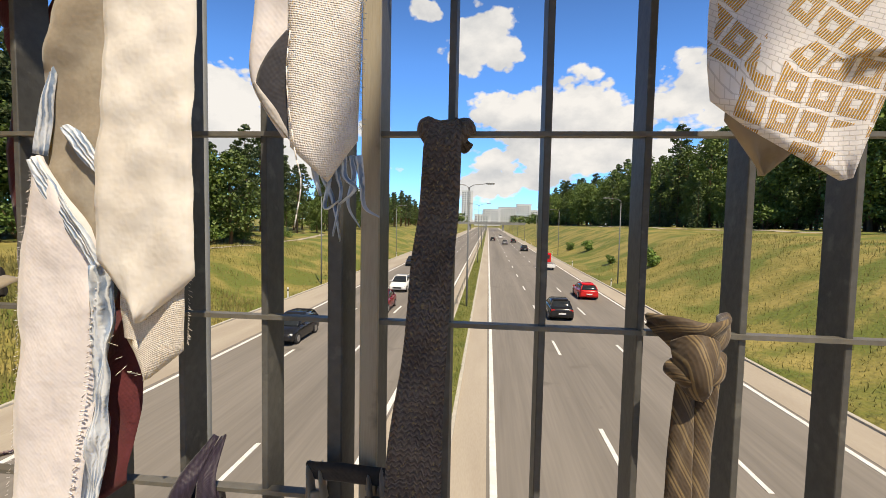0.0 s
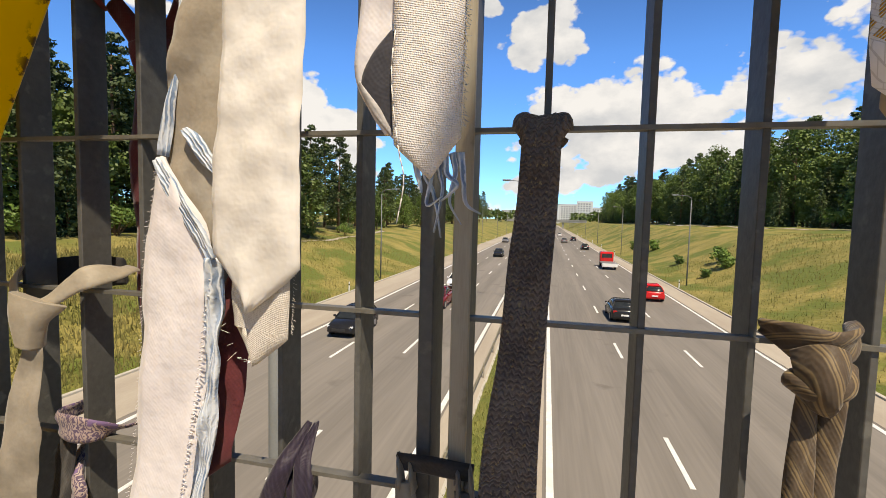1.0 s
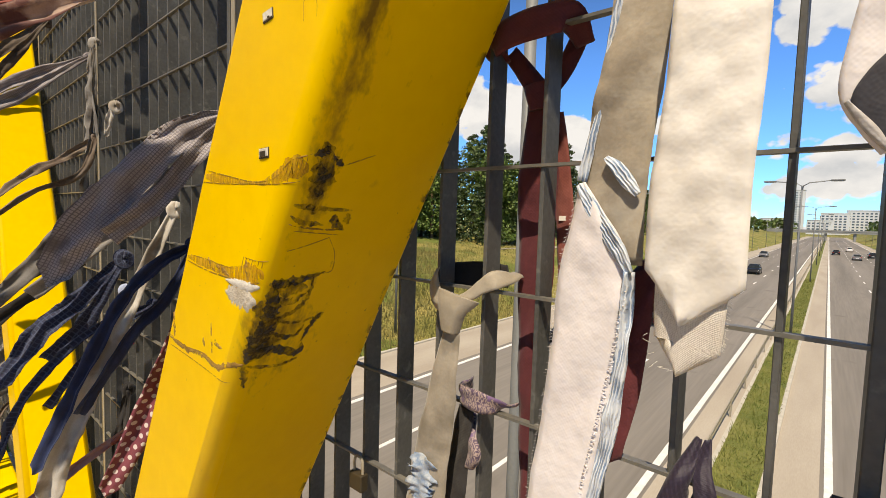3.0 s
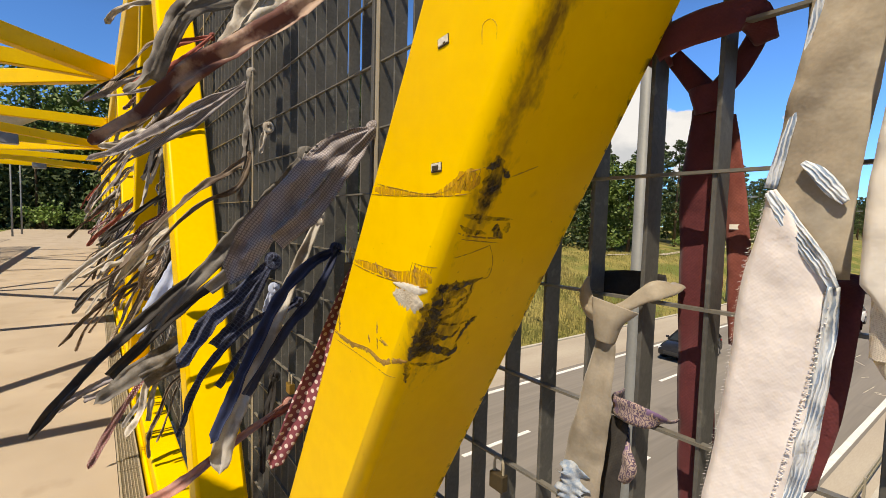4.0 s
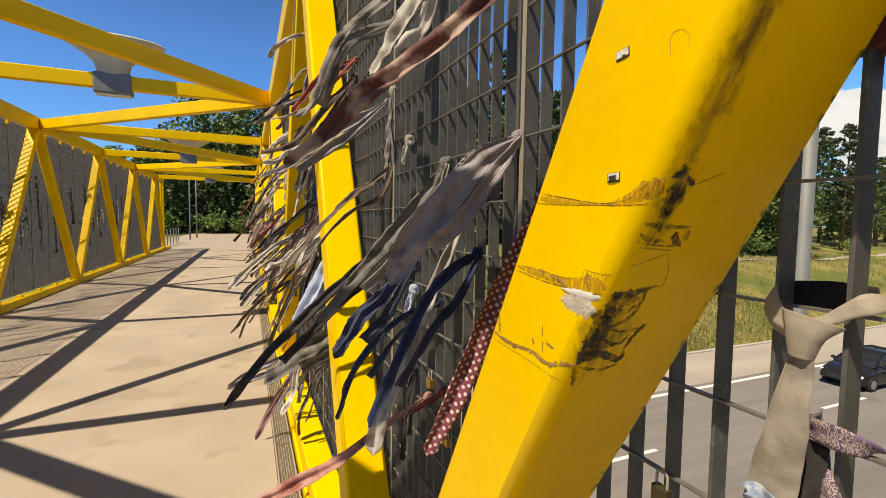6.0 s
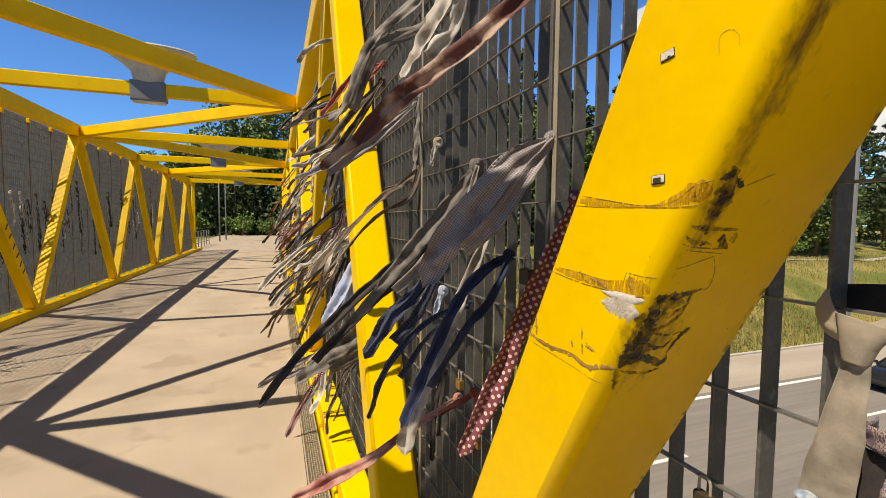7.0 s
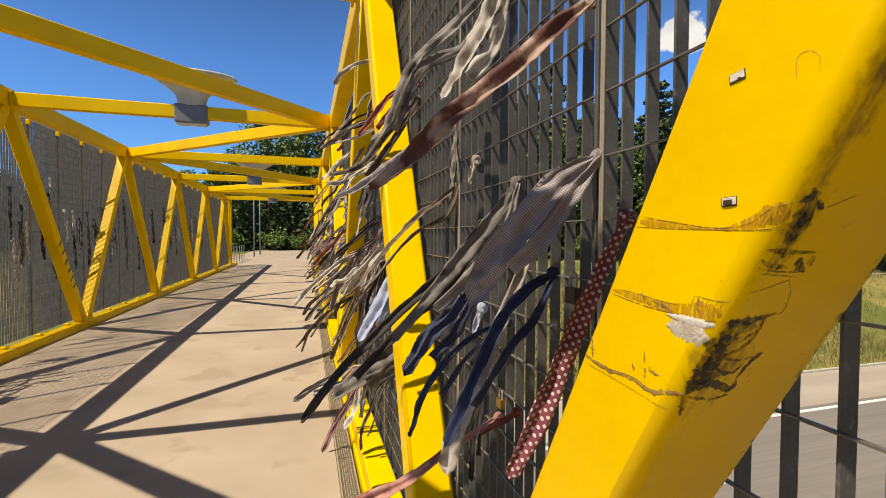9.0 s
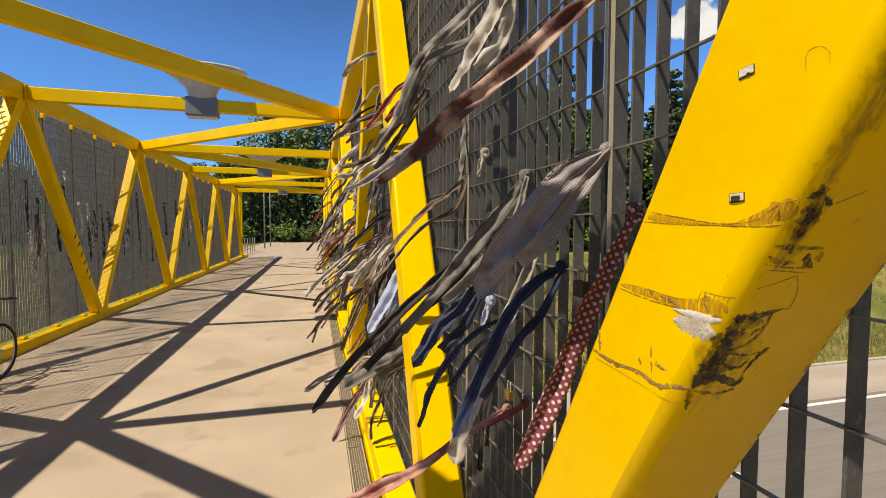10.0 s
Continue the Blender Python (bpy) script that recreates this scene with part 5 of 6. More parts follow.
        f = m("MULTIPLY", steps(m("SINE", m("MULTIPLY", u, 2 * math.pi / size)), 0.6, 0.8), 1.0)
        g = steps(m("SINE", m("MULTIPLY", v, 2 * math.pi / size)), 0.6, 0.8)
        col = blend(m("MAXIMUM", f, g), col, c)
    if stain:
        col = blend(m("MULTIPLY", steps(noise_tex(14.0, 6), stain_at, stain_at + 0.1), 0.9), col, stain)
    if rand:
        oi = n.new("ShaderNodeObjectInfo")
        hsv = n.new("ShaderNodeHueSaturation")
        k = n.new("ShaderNodeMapRange")
        k.inputs["To Min"].default_value, k.inputs["To Max"].default_value = 1 - rand, 1 + rand
        l.new(oi.outputs["Random"], k.inputs["Value"])
        l.new(k.outputs[0], hsv.inputs["Value"])
        l.new(col, hsv.inputs["Color"])
        col = hsv.outputs["Color"]
    l.new(col, p.inputs["Base Color"])
    p.inputs["Roughness"].default_value = rough
    p.inputs["Specular IOR Level"].default_value = 0.25
    p.inputs["Sheen Weight"].default_value = 0.15
    bp = n.new("ShaderNodeBump")
    bp.inputs["Strength"].default_value, bp.inputs["Distance"].default_value = bump, relief
    l.new(height, bp.inputs["Height"])
    bp2 = n.new("ShaderNodeBump")
    bp2.inputs["Strength"].default_value, bp2.inputs["Distance"].default_value = 0.5, 0.004
    l.new(noise_tex(45.0, 3), bp2.inputs["Height"])
    l.new(bp.outputs[0], bp2.inputs["Normal"])
    l.new(bp2.outputs[0], p.inputs["Normal"])
    return mt


def spline(rows, n):
    """Catmull-Rom through rows of (x, y, z, width), n steps in all."""
    pts = [np.array(r, float) for r in rows]
    pts = [2 * pts[0] - pts[1]] + pts + [2 * pts[-1] - pts[-2]]
    out = []
    segs = len(pts) - 3
    for i in range(n + 1):
        s = min(segs - 1e-6, segs * i / n)
        k = int(s)
        f = s - k
        a, b, c, d = pts[k:k + 4]
        out.append(0.5 * (2 * b + (c - a) * f + (2 * a - 5 * b + 4 * c - d) * f * f + (3 * b - a - 3 * c + d) * f ** 3))
    return out


def ribbon(rows, facing=(0, -1, 0), point=False, lean=0.0, thick=0.002, curl=0.0, crumple=0.003, twist=0.0, seed=0, steps=36, cols=8, ragged=0.0, pleat=0.0):
    """A closed strip of cloth along rows of (x, y, z, width); point: ends in a tip; lean: the tip's shift across."""
    rng = random.Random(seed)
    path = spline(rows, steps)
    if point:
        w = path[-1][3]
        d = (path[-1] - path[-3])[:3]
        d = d / (np.linalg.norm(d) + 1e-9)
        side = np.cross(d, np.array(facing, float))
        side /= -(np.linalg.norm(side) + 1e-9)
        base = path[-1].copy()
        for f in (0.25, 0.5, 0.75, 0.97):
            q = base.copy()
            q[:3] += d * w * 0.55 * f + side * lean * w * f
            q[3] = w * (1 - f)
            path.append(q)
    off = rng.random() * 50
    bm = bmesh.new()
    lay = bm.loops.layers.uv.new("UVMap")
    rows_v, uvs = [], {}
    run = 0.0
    up = Vector(facing).normalized()
    for i, q in enumerate(path):
        c = Vector(q[:3])
        if i:
            run += (c - Vector(path[i - 1][:3])).length
        a, b = Vector(path[max(0, i - 1)][:3]), Vector(path[min(len(path) - 1, i + 1)][:3])
        t = (b - a).normalized() if (b - a).length > 1e-6 else Vector((0, 0, -1))
        ang = twist * i / len(path)
        f = (up - t * up.dot(t))
        f = f.normalized() if f.length > 1e-4 else t.orthogonal().normalized()
        f = Matrix.Rotation(ang, 3, t) @ f
        s = t.cross(f).normalized()
        front, back = [], []
        if ragged:
            q = q.copy()
            q[3] *= 1 + ragged * (noise.noise((i * 0.45 + off, 3.1, off)) + 0.6 * noise.noise((i * 1.7 + off, 9.1, 0)))
            ang_in = 1.6 * ragged * noise.noise((i * 0.22 + off, 0, 7.7))
            f = Matrix.Rotation(ang_in, 3, t) @ f
            s = t.cross(f).normalized()
        for j in range(cols + 1):
            k = j / cols * 2 - 1
            h = crumple * (noise.noise((c.x * 14 + off, c.z * 17 + k * 0.7, c.y * 17)) * 2 + 0.8 * noise.noise((c.x * 40 + k * 1.5, c.z * 45 + off, k)))
            p = c + s * (k * max(q[3], 0.0008) / 2) + f * (h + (curl * (k * k - 0.4) + pleat * math.sin(k * 4.4 + off + 2.5 * noise.noise((i * 0.12 + off, 4.4, 1.0)))) * q[3])
            rim = thick * 0.5 * math.sqrt(max(0.0, 1 - k ** 6)) + 0.0001
            va, vb = bm.verts.new(p + f * rim), bm.verts.new(p - f * rim)
            uvs[va] = uvs[vb] = (k * q[3] / 2 + 0.5, run)
            front.append(va)
            back.append(vb)
        rows_v.append(front + back[::-1])
    m = len(rows_v[0])
    for a, b in zip(rows_v, rows_v[1:]):
        for j in range(m):
            bm.faces.new((a[j], a[(j + 1) % m], b[(j + 1) % m], b[j])).smooth = True
    bm.faces.new(rows_v[0][::-1])
    bm.faces.new(rows_v[-1])
    bmesh.ops.recalc_face_normals(bm, faces=bm.faces[:])
    for f in bm.faces:
        for lp in f.loops:
            lp[lay].uv = uvs[lp.vert]
    return bm


def knot(at, r, seed=0, turns=2.3, axis="x", flat=0.8):
    """A bundle of cloth wound round a rod."""
    rng = random.Random(seed)
    rows = []
    for i in range(14):
        a = i / 13 * turns * 2 * math.pi
        k = (i / 13 - 0.5) * r * 1.5
        c, s = math.cos(a) * r * 0.62, math.sin(a) * r * flat
        rows.append((at[0] + (k if axis == "x" else c), at[1] + (c if axis == "x" else k), at[2] + s, r * (0.9 + 0.3 * rng.random())))
    return ribbon(rows, facing=(1, 0, 0.2) if axis == "x" else (0, 1, 0.2), thick=r * 0.3, crumple=r * 0.12, seed=seed, steps=40, cols=4)


IVORY = fabric("ivory_satin_cloth", (0.70, 0.66, 0.605), (0.75, 0.715, 0.665), rough=0.62, scale=18, bump=0.0, stain=(0.65, 0.605, 0.545), stain_at=0.56)
LINING = fabric("ivory_wool_lining", (0.62, 0.56, 0.48), (0.74, 0.69, 0.61), (0.52, 0.46, 0.39), "basket", bump=0.6, relief=0.00025)
SUEDE = fabric("grey_brown_cloth", (0.27, 0.225, 0.17), (0.37, 0.32, 0.25), stain=(0.44, 0.39, 0.32), bump=0.0)
LILAC = fabric("lilac_white_cloth", (0.66, 0.61, 0.61), (0.73, 0.69, 0.69), rough=0.7, scale=14, bump=0.15)
BLUE_WHITE = fabric("blue_white_frayed_silk", (0.14, 0.21, 0.33), (0.30, 0.38, 0.50), (0.66, 0.70, 0.75), "streaks", rough=0.5, scale=120, bump=0.6, relief=0.0006)
BLUE_HOLE = fabric("frayed_blue_silk", (0.12, 0.19, 0.30), (0.40, 0.42, 0.44), rough=0.6, scale=170, bump=0.4)
WOVEN = fabric("white_coarse_weave", (0.68, 0.64, 0.6), (0.78, 0.74, 0.71), (0.63, 0.59, 0.56), "basket", bump=0.7, relief=0.0003)
# white lining with shade put into its colour, for the fold's rim
SHADED_WHITE = fabric("shaded_white_lining", (0.30, 0.28, 0.27), (0.50, 0.47, 0.45), rough=0.7, scale=160, bump=0.4)
FOLD_SHADE = fabric("fold_shade_charcoal", (0.03, 0.03, 0.038), (0.06, 0.058, 0.068))
KNIT = fabric("dark_brown_knit", (0.095, 0.075, 0.068), (0.20, 0.165, 0.145), (0.03, 0.022, 0.02), "knit", rough=0.95, bump=1.0, relief=0.0003)
STRIPED = fabric("brown_striped_silk", (0.065, 0.045, 0.03), (0.10, 0.072, 0.048), (0.21, 0.15, 0.08), "stripes", rough=0.6, size=0.011)
GOLD = fabric("silver_silk_with_gold_diamonds", (0.70, 0.68, 0.68), (0.8, 0.78, 0.78), (0.60, 0.31, 0.015), "diamonds", rough=0.5, size=0.0125, bump=0.8, relief=0.00025)
MAROON = fabric("maroon_cloth", (0.085, 0.016, 0.02), (0.13, 0.028, 0.032), rough=0.7)
BEIGE = fabric("beige_stained_silk", (0.25, 0.215, 0.17), (0.33, 0.288, 0.23), stain=(0.17, 0.145, 0.11), rough=0.6, bump=0.0)
BEIGE_CLEAN = fabric("beige_silk", (0.27, 0.23, 0.175), (0.34, 0.295, 0.23), rough=0.55, bump=0.0)
PAISLEY = fabric("paisley_silk", (0.30, 0.22, 0.2), (0.4, 0.31, 0.27), (0.09, 0.06, 0.1), "paisley", rough=0.6)
PURPLE = fabric("dark_purple_silk", (0.014, 0.009, 0.018), (0.026, 0.018, 0.033), (0.034, 0.024, 0.042), "stripes", rough=0.5, size=0.004)
DOTTED = fabric("burgundy_dotted_silk", (0.13, 0.03, 0.045), (0.18, 0.045, 0.06), (0.52, 0.44, 0.42), "dots", rough=0.6, size=0.0125)
GREY_PATTERN = fabric("grey_lilac_silk", (0.26, 0.235, 0.245), (0.36, 0.325, 0.335), (0.16, 0.14, 0.15), "check", rough=0.6, size=0.005, stain=(0.13, 0.11, 0.115))
RUST = fabric("red_brown_stained_cloth", (0.30, 0.20, 0.16), (0.42, 0.31, 0.25), stain=(0.085, 0.022, 0.02), rough=0.8, stain_at=0.40)
PINK = fabric("salmon_stained_cloth", (0.38, 0.18, 0.15), (0.46, 0.27, 0.23), stain=(0.24, 0.07, 0.06))
BONE = fabric("bone_white_cloth", (0.42, 0.385, 0.34), (0.55, 0.52, 0.475), stain=(0.27, 0.23, 0.19), rand=0.2)
ASH = fabric("ash_grey_cloth", (0.14, 0.13, 0.12), (0.25, 0.232, 0.217), stain=(0.065, 0.056, 0.05), rand=0.4)
DUN = fabric("dun_brown_cloth", (0.12, 0.088, 0.066), (0.2, 0.155, 0.12), stain=(0.07, 0.046, 0.034), rand=0.4)
SOOT = fabric("sooty_black_cloth", (0.02, 0.018, 0.018), (0.045, 0.04, 0.038), rand=0.4)
STRIPE_GREY = fabric("grey_striped_silk", (0.10, 0.09, 0.095), (0.17, 0.155, 0.16), (0.42, 0.39, 0.36), "stripes", rough=0.6, size=0.018, rand=0.3)
CHECK_BROWN = fabric("brown_checked_silk", (0.16, 0.10, 0.07), (0.24, 0.16, 0.115), (0.45, 0.38, 0.30), "check", rough=0.6, size=0.011, rand=0.3)
WINE_DOT = fabric("wine_dotted_silk", (0.10, 0.025, 0.035), (0.15, 0.04, 0.05), (0.45, 0.38, 0.35), "dots", rough=0.6, size=0.011, rand=0.3)
NAVY = fabric("navy_cloth", (0.01, 0.016, 0.048), (0.02, 0.032, 0.09), rough=0.6)
NAVY_CHECK = fabric("navy_checked_silk", (0.02, 0.024, 0.05), (0.035, 0.038, 0.075), (0.055, 0.07, 0.12), "check", size=0.012)
SKY_BLUE = fabric("pale_blue_cloth", (0.30, 0.36, 0.52), (0.42, 0.47, 0.62), rough=0.6)
OLD_RED = fabric("faded_red_cloth", (0.2, 0.05, 0.04), (0.3, 0.09, 0.07), rand=0.3)


def tie(label, at=(0, 0, 0), group="ties on the near fence"):
    return empty("necktie", label, "necktie", group, at=at)


def fringe(rows, side, length, count, seed):
    """Loose threads along one edge of a strip; side -1 or 1 across x."""
    rng = random.Random(seed)
    path = spline(rows, count)
    bm = bmesh.new()
    for q in path:
        p = Vector((q[0] + side * q[3] * 0.5, q[1], q[2]))
        d = Vector((side * (0.5 + rng.random()), rng.uniform(-0.5, 0.2), rng.uniform(-0.9, 0.5))).normalized() * length * (0.4 + 0.9 * rng.random())
        mid = p + d * 0.5 + Vector((0, 0, -0.0005))
        for a, b in ((p, mid), (mid, p + d + Vector((0, 0, -0.001)))):
            join(bm, rod(a, b, 0.00018, 3))
    return bm


def thread(pts, r=0.0004):
    bm = bmesh.new()
    path = spline([(*p, 0) for p in pts], 14)
    for a, b in zip(path, path[1:]):
        join(bm, rod(a[:3], b[:3], r, 4))
    return bm


def near_ties():
    # ivory tie with its coarse lining showing below the blade
    t = tie("smooth ivory satin necktie with a frayed lining, hung on the fence")
    part("blade", ribbon([(-0.200, 0.30, 2.14, 0.056), (-0.204, 0.266, 2.0, 0.058), (-0.206, 0.262, 1.93, 0.060), (-0.2105, 0.262, 1.865, 0.063), (-0.2105, 0.262, 1.797, 0.0635)], point=True, lean=-0.10, thick=0.005, crumple=0.0034, seed=1, steps=60, cols=14), IVORY, t)
    rows = [(-0.213, 0.270, 1.80, 0.05), (-0.2135, 0.271, 1.765, 0.047), (-0.214, 0.272, 1.748, 0.045)]
    part("lining", ribbon(rows, point=True, lean=-0.08, thick=0.004, crumple=0.003, seed=2), LINING, t, "coarse woven lining")
    part("loose_threads", fringe(rows, 1, 0.0022, 30, 3), LINING, t)
    part("hem_threads", fringe([(-0.238, 0.269, 1.752, 0.004), (-0.228, 0.269, 1.730, 0.004), (-0.212, 0.269, 1.728, 0.004)], -1, 0.006, 7, 4), LINING, t)
    part("knot", knot((-0.2, 0.312, 2.157), 0.02, 2), IVORY, t)
    # long lilac white tie, torn open, brown behind and blue frayed silk at its seam
    t = tie("torn lilac white necktie with blue frayed seams")
    up = [(-0.256, 0.305, 2.13, 0.044), (-0.2665, 0.287, 1.972, 0.048), (-0.273, 0.286, 1.92, 0.052), (-0.278, 0.286, 1.868, 0.052), (-0.275, 0.287, 1.80, 0.044)]
    part("back_blade", ribbon(up, thick=0.004, crumple=0.004, seed=5), SUEDE, t, "grey brown back of the cloth")
    low = [(-0.302, 0.281, 1.868, 0.006), (-0.296, 0.281, 1.842, 0.027), (-0.2905, 0.282, 1.804, 0.055), (-0.294, 0.282, 1.76, 0.058), (-0.300, 0.282, 1.688, 0.056), (-0.311, 0.281, 1.61, 0.055), (-0.321, 0.28, 1.52, 0.052)]
    part("blade", ribbon(low, point=True, thick=0.005, crumple=0.003, seed=6), LILAC, t)
    part("frayed_edge", fringe(low, -1, 0.0028, 150, 7), LILAC, t)
    part("seam", ribbon([(-0.304, 0.279, 1.866, 0.006), (-0.294, 0.278, 1.850, 0.012), (-0.282, 0.278, 1.832, 0.014), (-0.268, 0.278, 1.812, 0.013), (-0.259, 0.279, 1.795, 0.006)], thick=0.003, crumple=0.003, seed=8), BLUE_WHITE, t, "blue and white frayed silk")
    ruffle = [(-0.260, 0.284, 1.796, 0.006), (-0.262, 0.283, 1.745, 0.010), (-0.267, 0.283, 1.70, 0.013), (-0.273, 0.283, 1.655, 0.016), (-0.281, 0.283, 1.61, 0.016), (-0.289, 0.283, 1.555, 0.014)]
    part("ruffle", ribbon(ruffle, thick=0.003, crumple=0.006, seed=9, steps=70), BLUE_WHITE, t, "blue and white ruffled lining")
    bm = bmesh.new()
    rng = random.Random(12)
    for i, q in enumerate(spline(ruffle, 64)):
        e = q[0] - q[3] * 0.5
        join(bm, rod((e - 0.001, q[1] - 0.004, q[2] + rng.uniform(-0.001, 0.001)), (e + rng.uniform(0.001, 0.0034), q[1] - 0.0045, q[2] + rng.uniform(0.0, 0.0035)), rng.uniform(0.0003, 0.0006), 4))
    part("stitching", bm, LILAC, t, "pale overcast stitches")
    part("side_seam", ribbon([(-0.280, 0.289, 2.02, 0.006), (-0.288, 0.287, 1.964, 0.008), (-0.295, 0.286, 1.924, 0.009), (-0.305, 0.285, 1.870, 0.008)], thick=0.003, crumple=0.003, seed=10), BLUE_WHITE, t, "blue frayed silk")
    part("tear", ribbon([(-0.284, 0.2815, 1.889, 0.004), (-0.274, 0.2800, 1.880, 0.010), (-0.264, 0.2805, 1.867, 0.011), (-0.257, 0.281, 1.858, 0.006)], thick=0.003, crumple=0.003, seed=11), BLUE_WHITE, t, "blue torn fold")
    part("knot", knot((-0.262, 0.315, 2.157), 0.018, 3), SUEDE, t)
    # short coarse white tie with a folded back layer
    t = tie("short coarse white woven necktie with a shredded end")
    part("blade", ribbon([(-0.092, 0.30, 2.13, 0.038), (-0.092, 0.256, 2.0, 0.041), (-0.093, 0.251, 1.95, 0.042), (-0.0935, 0.25, 1.90, 0.042), (-0.093, 0.25, 1.872, 0.040)], point=True, lean=0.05, thick=0.005, crumple=0.002, seed=12), WOVEN, t)
    part("fold", ribbon([(-0.112, 0.302, 2.12, 0.026), (-0.121, 0.262, 1.985, 0.024), (-0.125, 0.259, 1.945, 0.026), (-0.128, 0.258, 1.915, 0.026), (-0.124, 0.258, 1.895, 0.016), (-0.118, 0.258, 1.878, 0.006)], thick=0.003, crumple=0.001, seed=13), LILAC, t, "smooth grey white back layer")
    # dark strip over the back layer, painted for the shade inside the fold
    part("fold_inside", ribbon([(-0.115, 0.2560, 1.936, 0.005), (-0.122, 0.2555, 1.920, 0.016), (-0.124, 0.2552, 1.906, 0.022), (-0.119, 0.2555, 1.892, 0.012), (-0.116, 0.256, 1.880, 0.005)], thick=0.001, crumple=0.0006, seed=14), FOLD_SHADE, t, "dark strip painted as shade inside the fold")
    part("fold_rim", ribbon([(-0.137, 0.2565, 1.908, 0.003), (-0.131, 0.2555, 1.899, 0.005), (-0.123, 0.2555, 1.888, 0.006), (-0.114, 0.2565, 1.876, 0.004)], thick=0.0015, crumple=0.001, seed=17), SHADED_WHITE, t, "white rolled rim of the fold, greyed as in shade")
    for k in range(7):
        x = -0.101 + 0.0045 * k
        part("rag", ribbon([(x, 0.2535, 1.866, 0.005), (x + 0.002, 0.253, 1.854, 0.0032), (x + 0.005 * math.sin(k * 2.1) + 0.004, 0.252, 1.842 + 0.006 * math.cos(k * 1.7), 0.002), (x + 0.008 * math.sin(k * 1.3) + 0.005, 0.252, 1.830 + 0.013 * math.cos(k * 2.9), 0.0008)], thick=0.001, crumple=0.002, seed=15 + 40 * k, steps=16, cols=3), BLUE_WHITE, t, "blue white shredded strand")
    part("frayed_edge", fringe([(-0.092, 0.256, 2.0, 0.041), (-0.093, 0.25, 1.95, 0.042), (-0.093, 0.25, 1.88, 0.041)], 1, 0.003, 110, 16), BLUE_WHITE, t)
    part("thread", thread([(-0.112, 0.252, 1.945), (-0.115, 0.251, 1.91), (-0.110, 0.25, 1.87), (-0.106, 0.25, 1.85), (-0.110, 0.25, 1.825)]), WOVEN, t)
    part("knot", knot((-0.095, 0.312, 2.157), 0.02, 4), WOVEN, t)
    # dark brown knitted tie looped over a rod
    t = tie("dark brown knitted necktie looped round a fence rod")
    part("blade", ribbon([(-0.030, 0.303, 1.893, 0.021), (-0.030, 0.292, 1.878, 0.024), (-0.031, 0.288, 1.84, 0.025), (-0.034, 0.28, 1.80, 0.0265), (-0.037, 0.275, 1.745, 0.0275), (-0.041, 0.27, 1.688, 0.033), (-0.042, 0.268, 1.63, 0.036), (-0.043, 0.267, 1.56, 0.037)], thick=0.007, crumple=0.0032, curl=0.2, seed=20, steps=50), KNIT, t)
    part("tail", ribbon([(-0.033, 0.33, 1.885, 0.018), (-0.035, 0.336, 1.80, 0.022), (-0.04, 0.338, 1.70, 0.024)], thick=0.006, crumple=0.002, seed=21), KNIT, t)
    for s in (-1, 1):
        part("loop", ribbon([(-0.030 + s * 0.008, 0.298, 1.882, 0.010), (-0.030 + s * 0.0115, 0.301, 1.891, 0.014), (-0.030 + s * 0.013, 0.312, 1.8955, 0.0165), (-0.030 + s * 0.013, 0.326, 1.894, 0.0165), (-0.030 + s * 0.010, 0.337, 1.884, 0.012)], facing=(s * 0.15, -0.7, 0.7), thick=0.006, curl=-0.3, crumple=0.001, seed=22 + s), KNIT, t)
    # brown striped tie knotted on a rod
    t = tie("brown silk necktie with pale stripes, knotted on a rod")
    part("bow", ribbon([(0.112, 0.322, 1.766, 0.010), (0.122, 0.303, 1.762, 0.022), (0.136, 0.299, 1.758, 0.026), (0.152, 0.305, 1.762, 0.02), (0.163, 0.324, 1.768, 0.009)], facing=(0, -1, -0.2), thick=0.006, curl=0.15, crumple=0.002, seed=30), STRIPED, t)
    part("knot", ribbon([(0.134, 0.297, 1.757, 0.030), (0.132, 0.290, 1.747, 0.027), (0.131, 0.288, 1.738, 0.023), (0.132, 0.294, 1.729, 0.019)], thick=0.014, curl=-0.35, crumple=0.002, seed=31), STRIPED, t)
    part("knot_wrap", ribbon([(0.117, 0.300, 1.741, 0.012), (0.126, 0.285, 1.737, 0.014), (0.138, 0.284, 1.741, 0.014), (0.148, 0.300, 1.748, 0.012)], thick=0.004, curl=-0.2, crumple=0.001, seed=34), STRIPED, t)
    for x, d, sd in ((0.127, 0.0, 32), (0.1405, 0.003, 33)):
        part("tail", ribbon([(x + 0.001, 0.296, 1.735, 0.013), (x - 0.0005, 0.295 + d, 1.70, 0.0155), (x - 0.001, 0.295 + d, 1.66, 0.016), (x - 0.002, 0.294, 1.56, 0.02)], thick=0.004, curl=-0.15, crumple=0.0015, seed=sd), STRIPED, t)
    # silver and gold tie, hanging close
    t = tie("silver silk necktie woven with gold diamonds")
    part("blade", ribbon([(0.118, 0.30, 2.13, 0.06), (0.120, 0.205, 2.04, 0.072), (0.122, 0.195, 1.98, 0.078), (0.123, 0.195, 1.925, 0.080), (0.124, 0.196, 1.892, 0.080)], point=True, lean=0.21, thick=0.004, crumple=0.0022, curl=0.05, seed=40), GOLD, t)
    part("tail", ribbon([(0.135, 0.30, 2.0, 0.05), (0.13, 0.225, 1.92, 0.046), (0.126, 0.222, 1.876, 0.042)], point=True, thick=0.003, seed=41), SUEDE, t, "plain brown tail")
    part("knot", knot((0.12, 0.312, 2.157), 0.022, 5), GOLD, t)
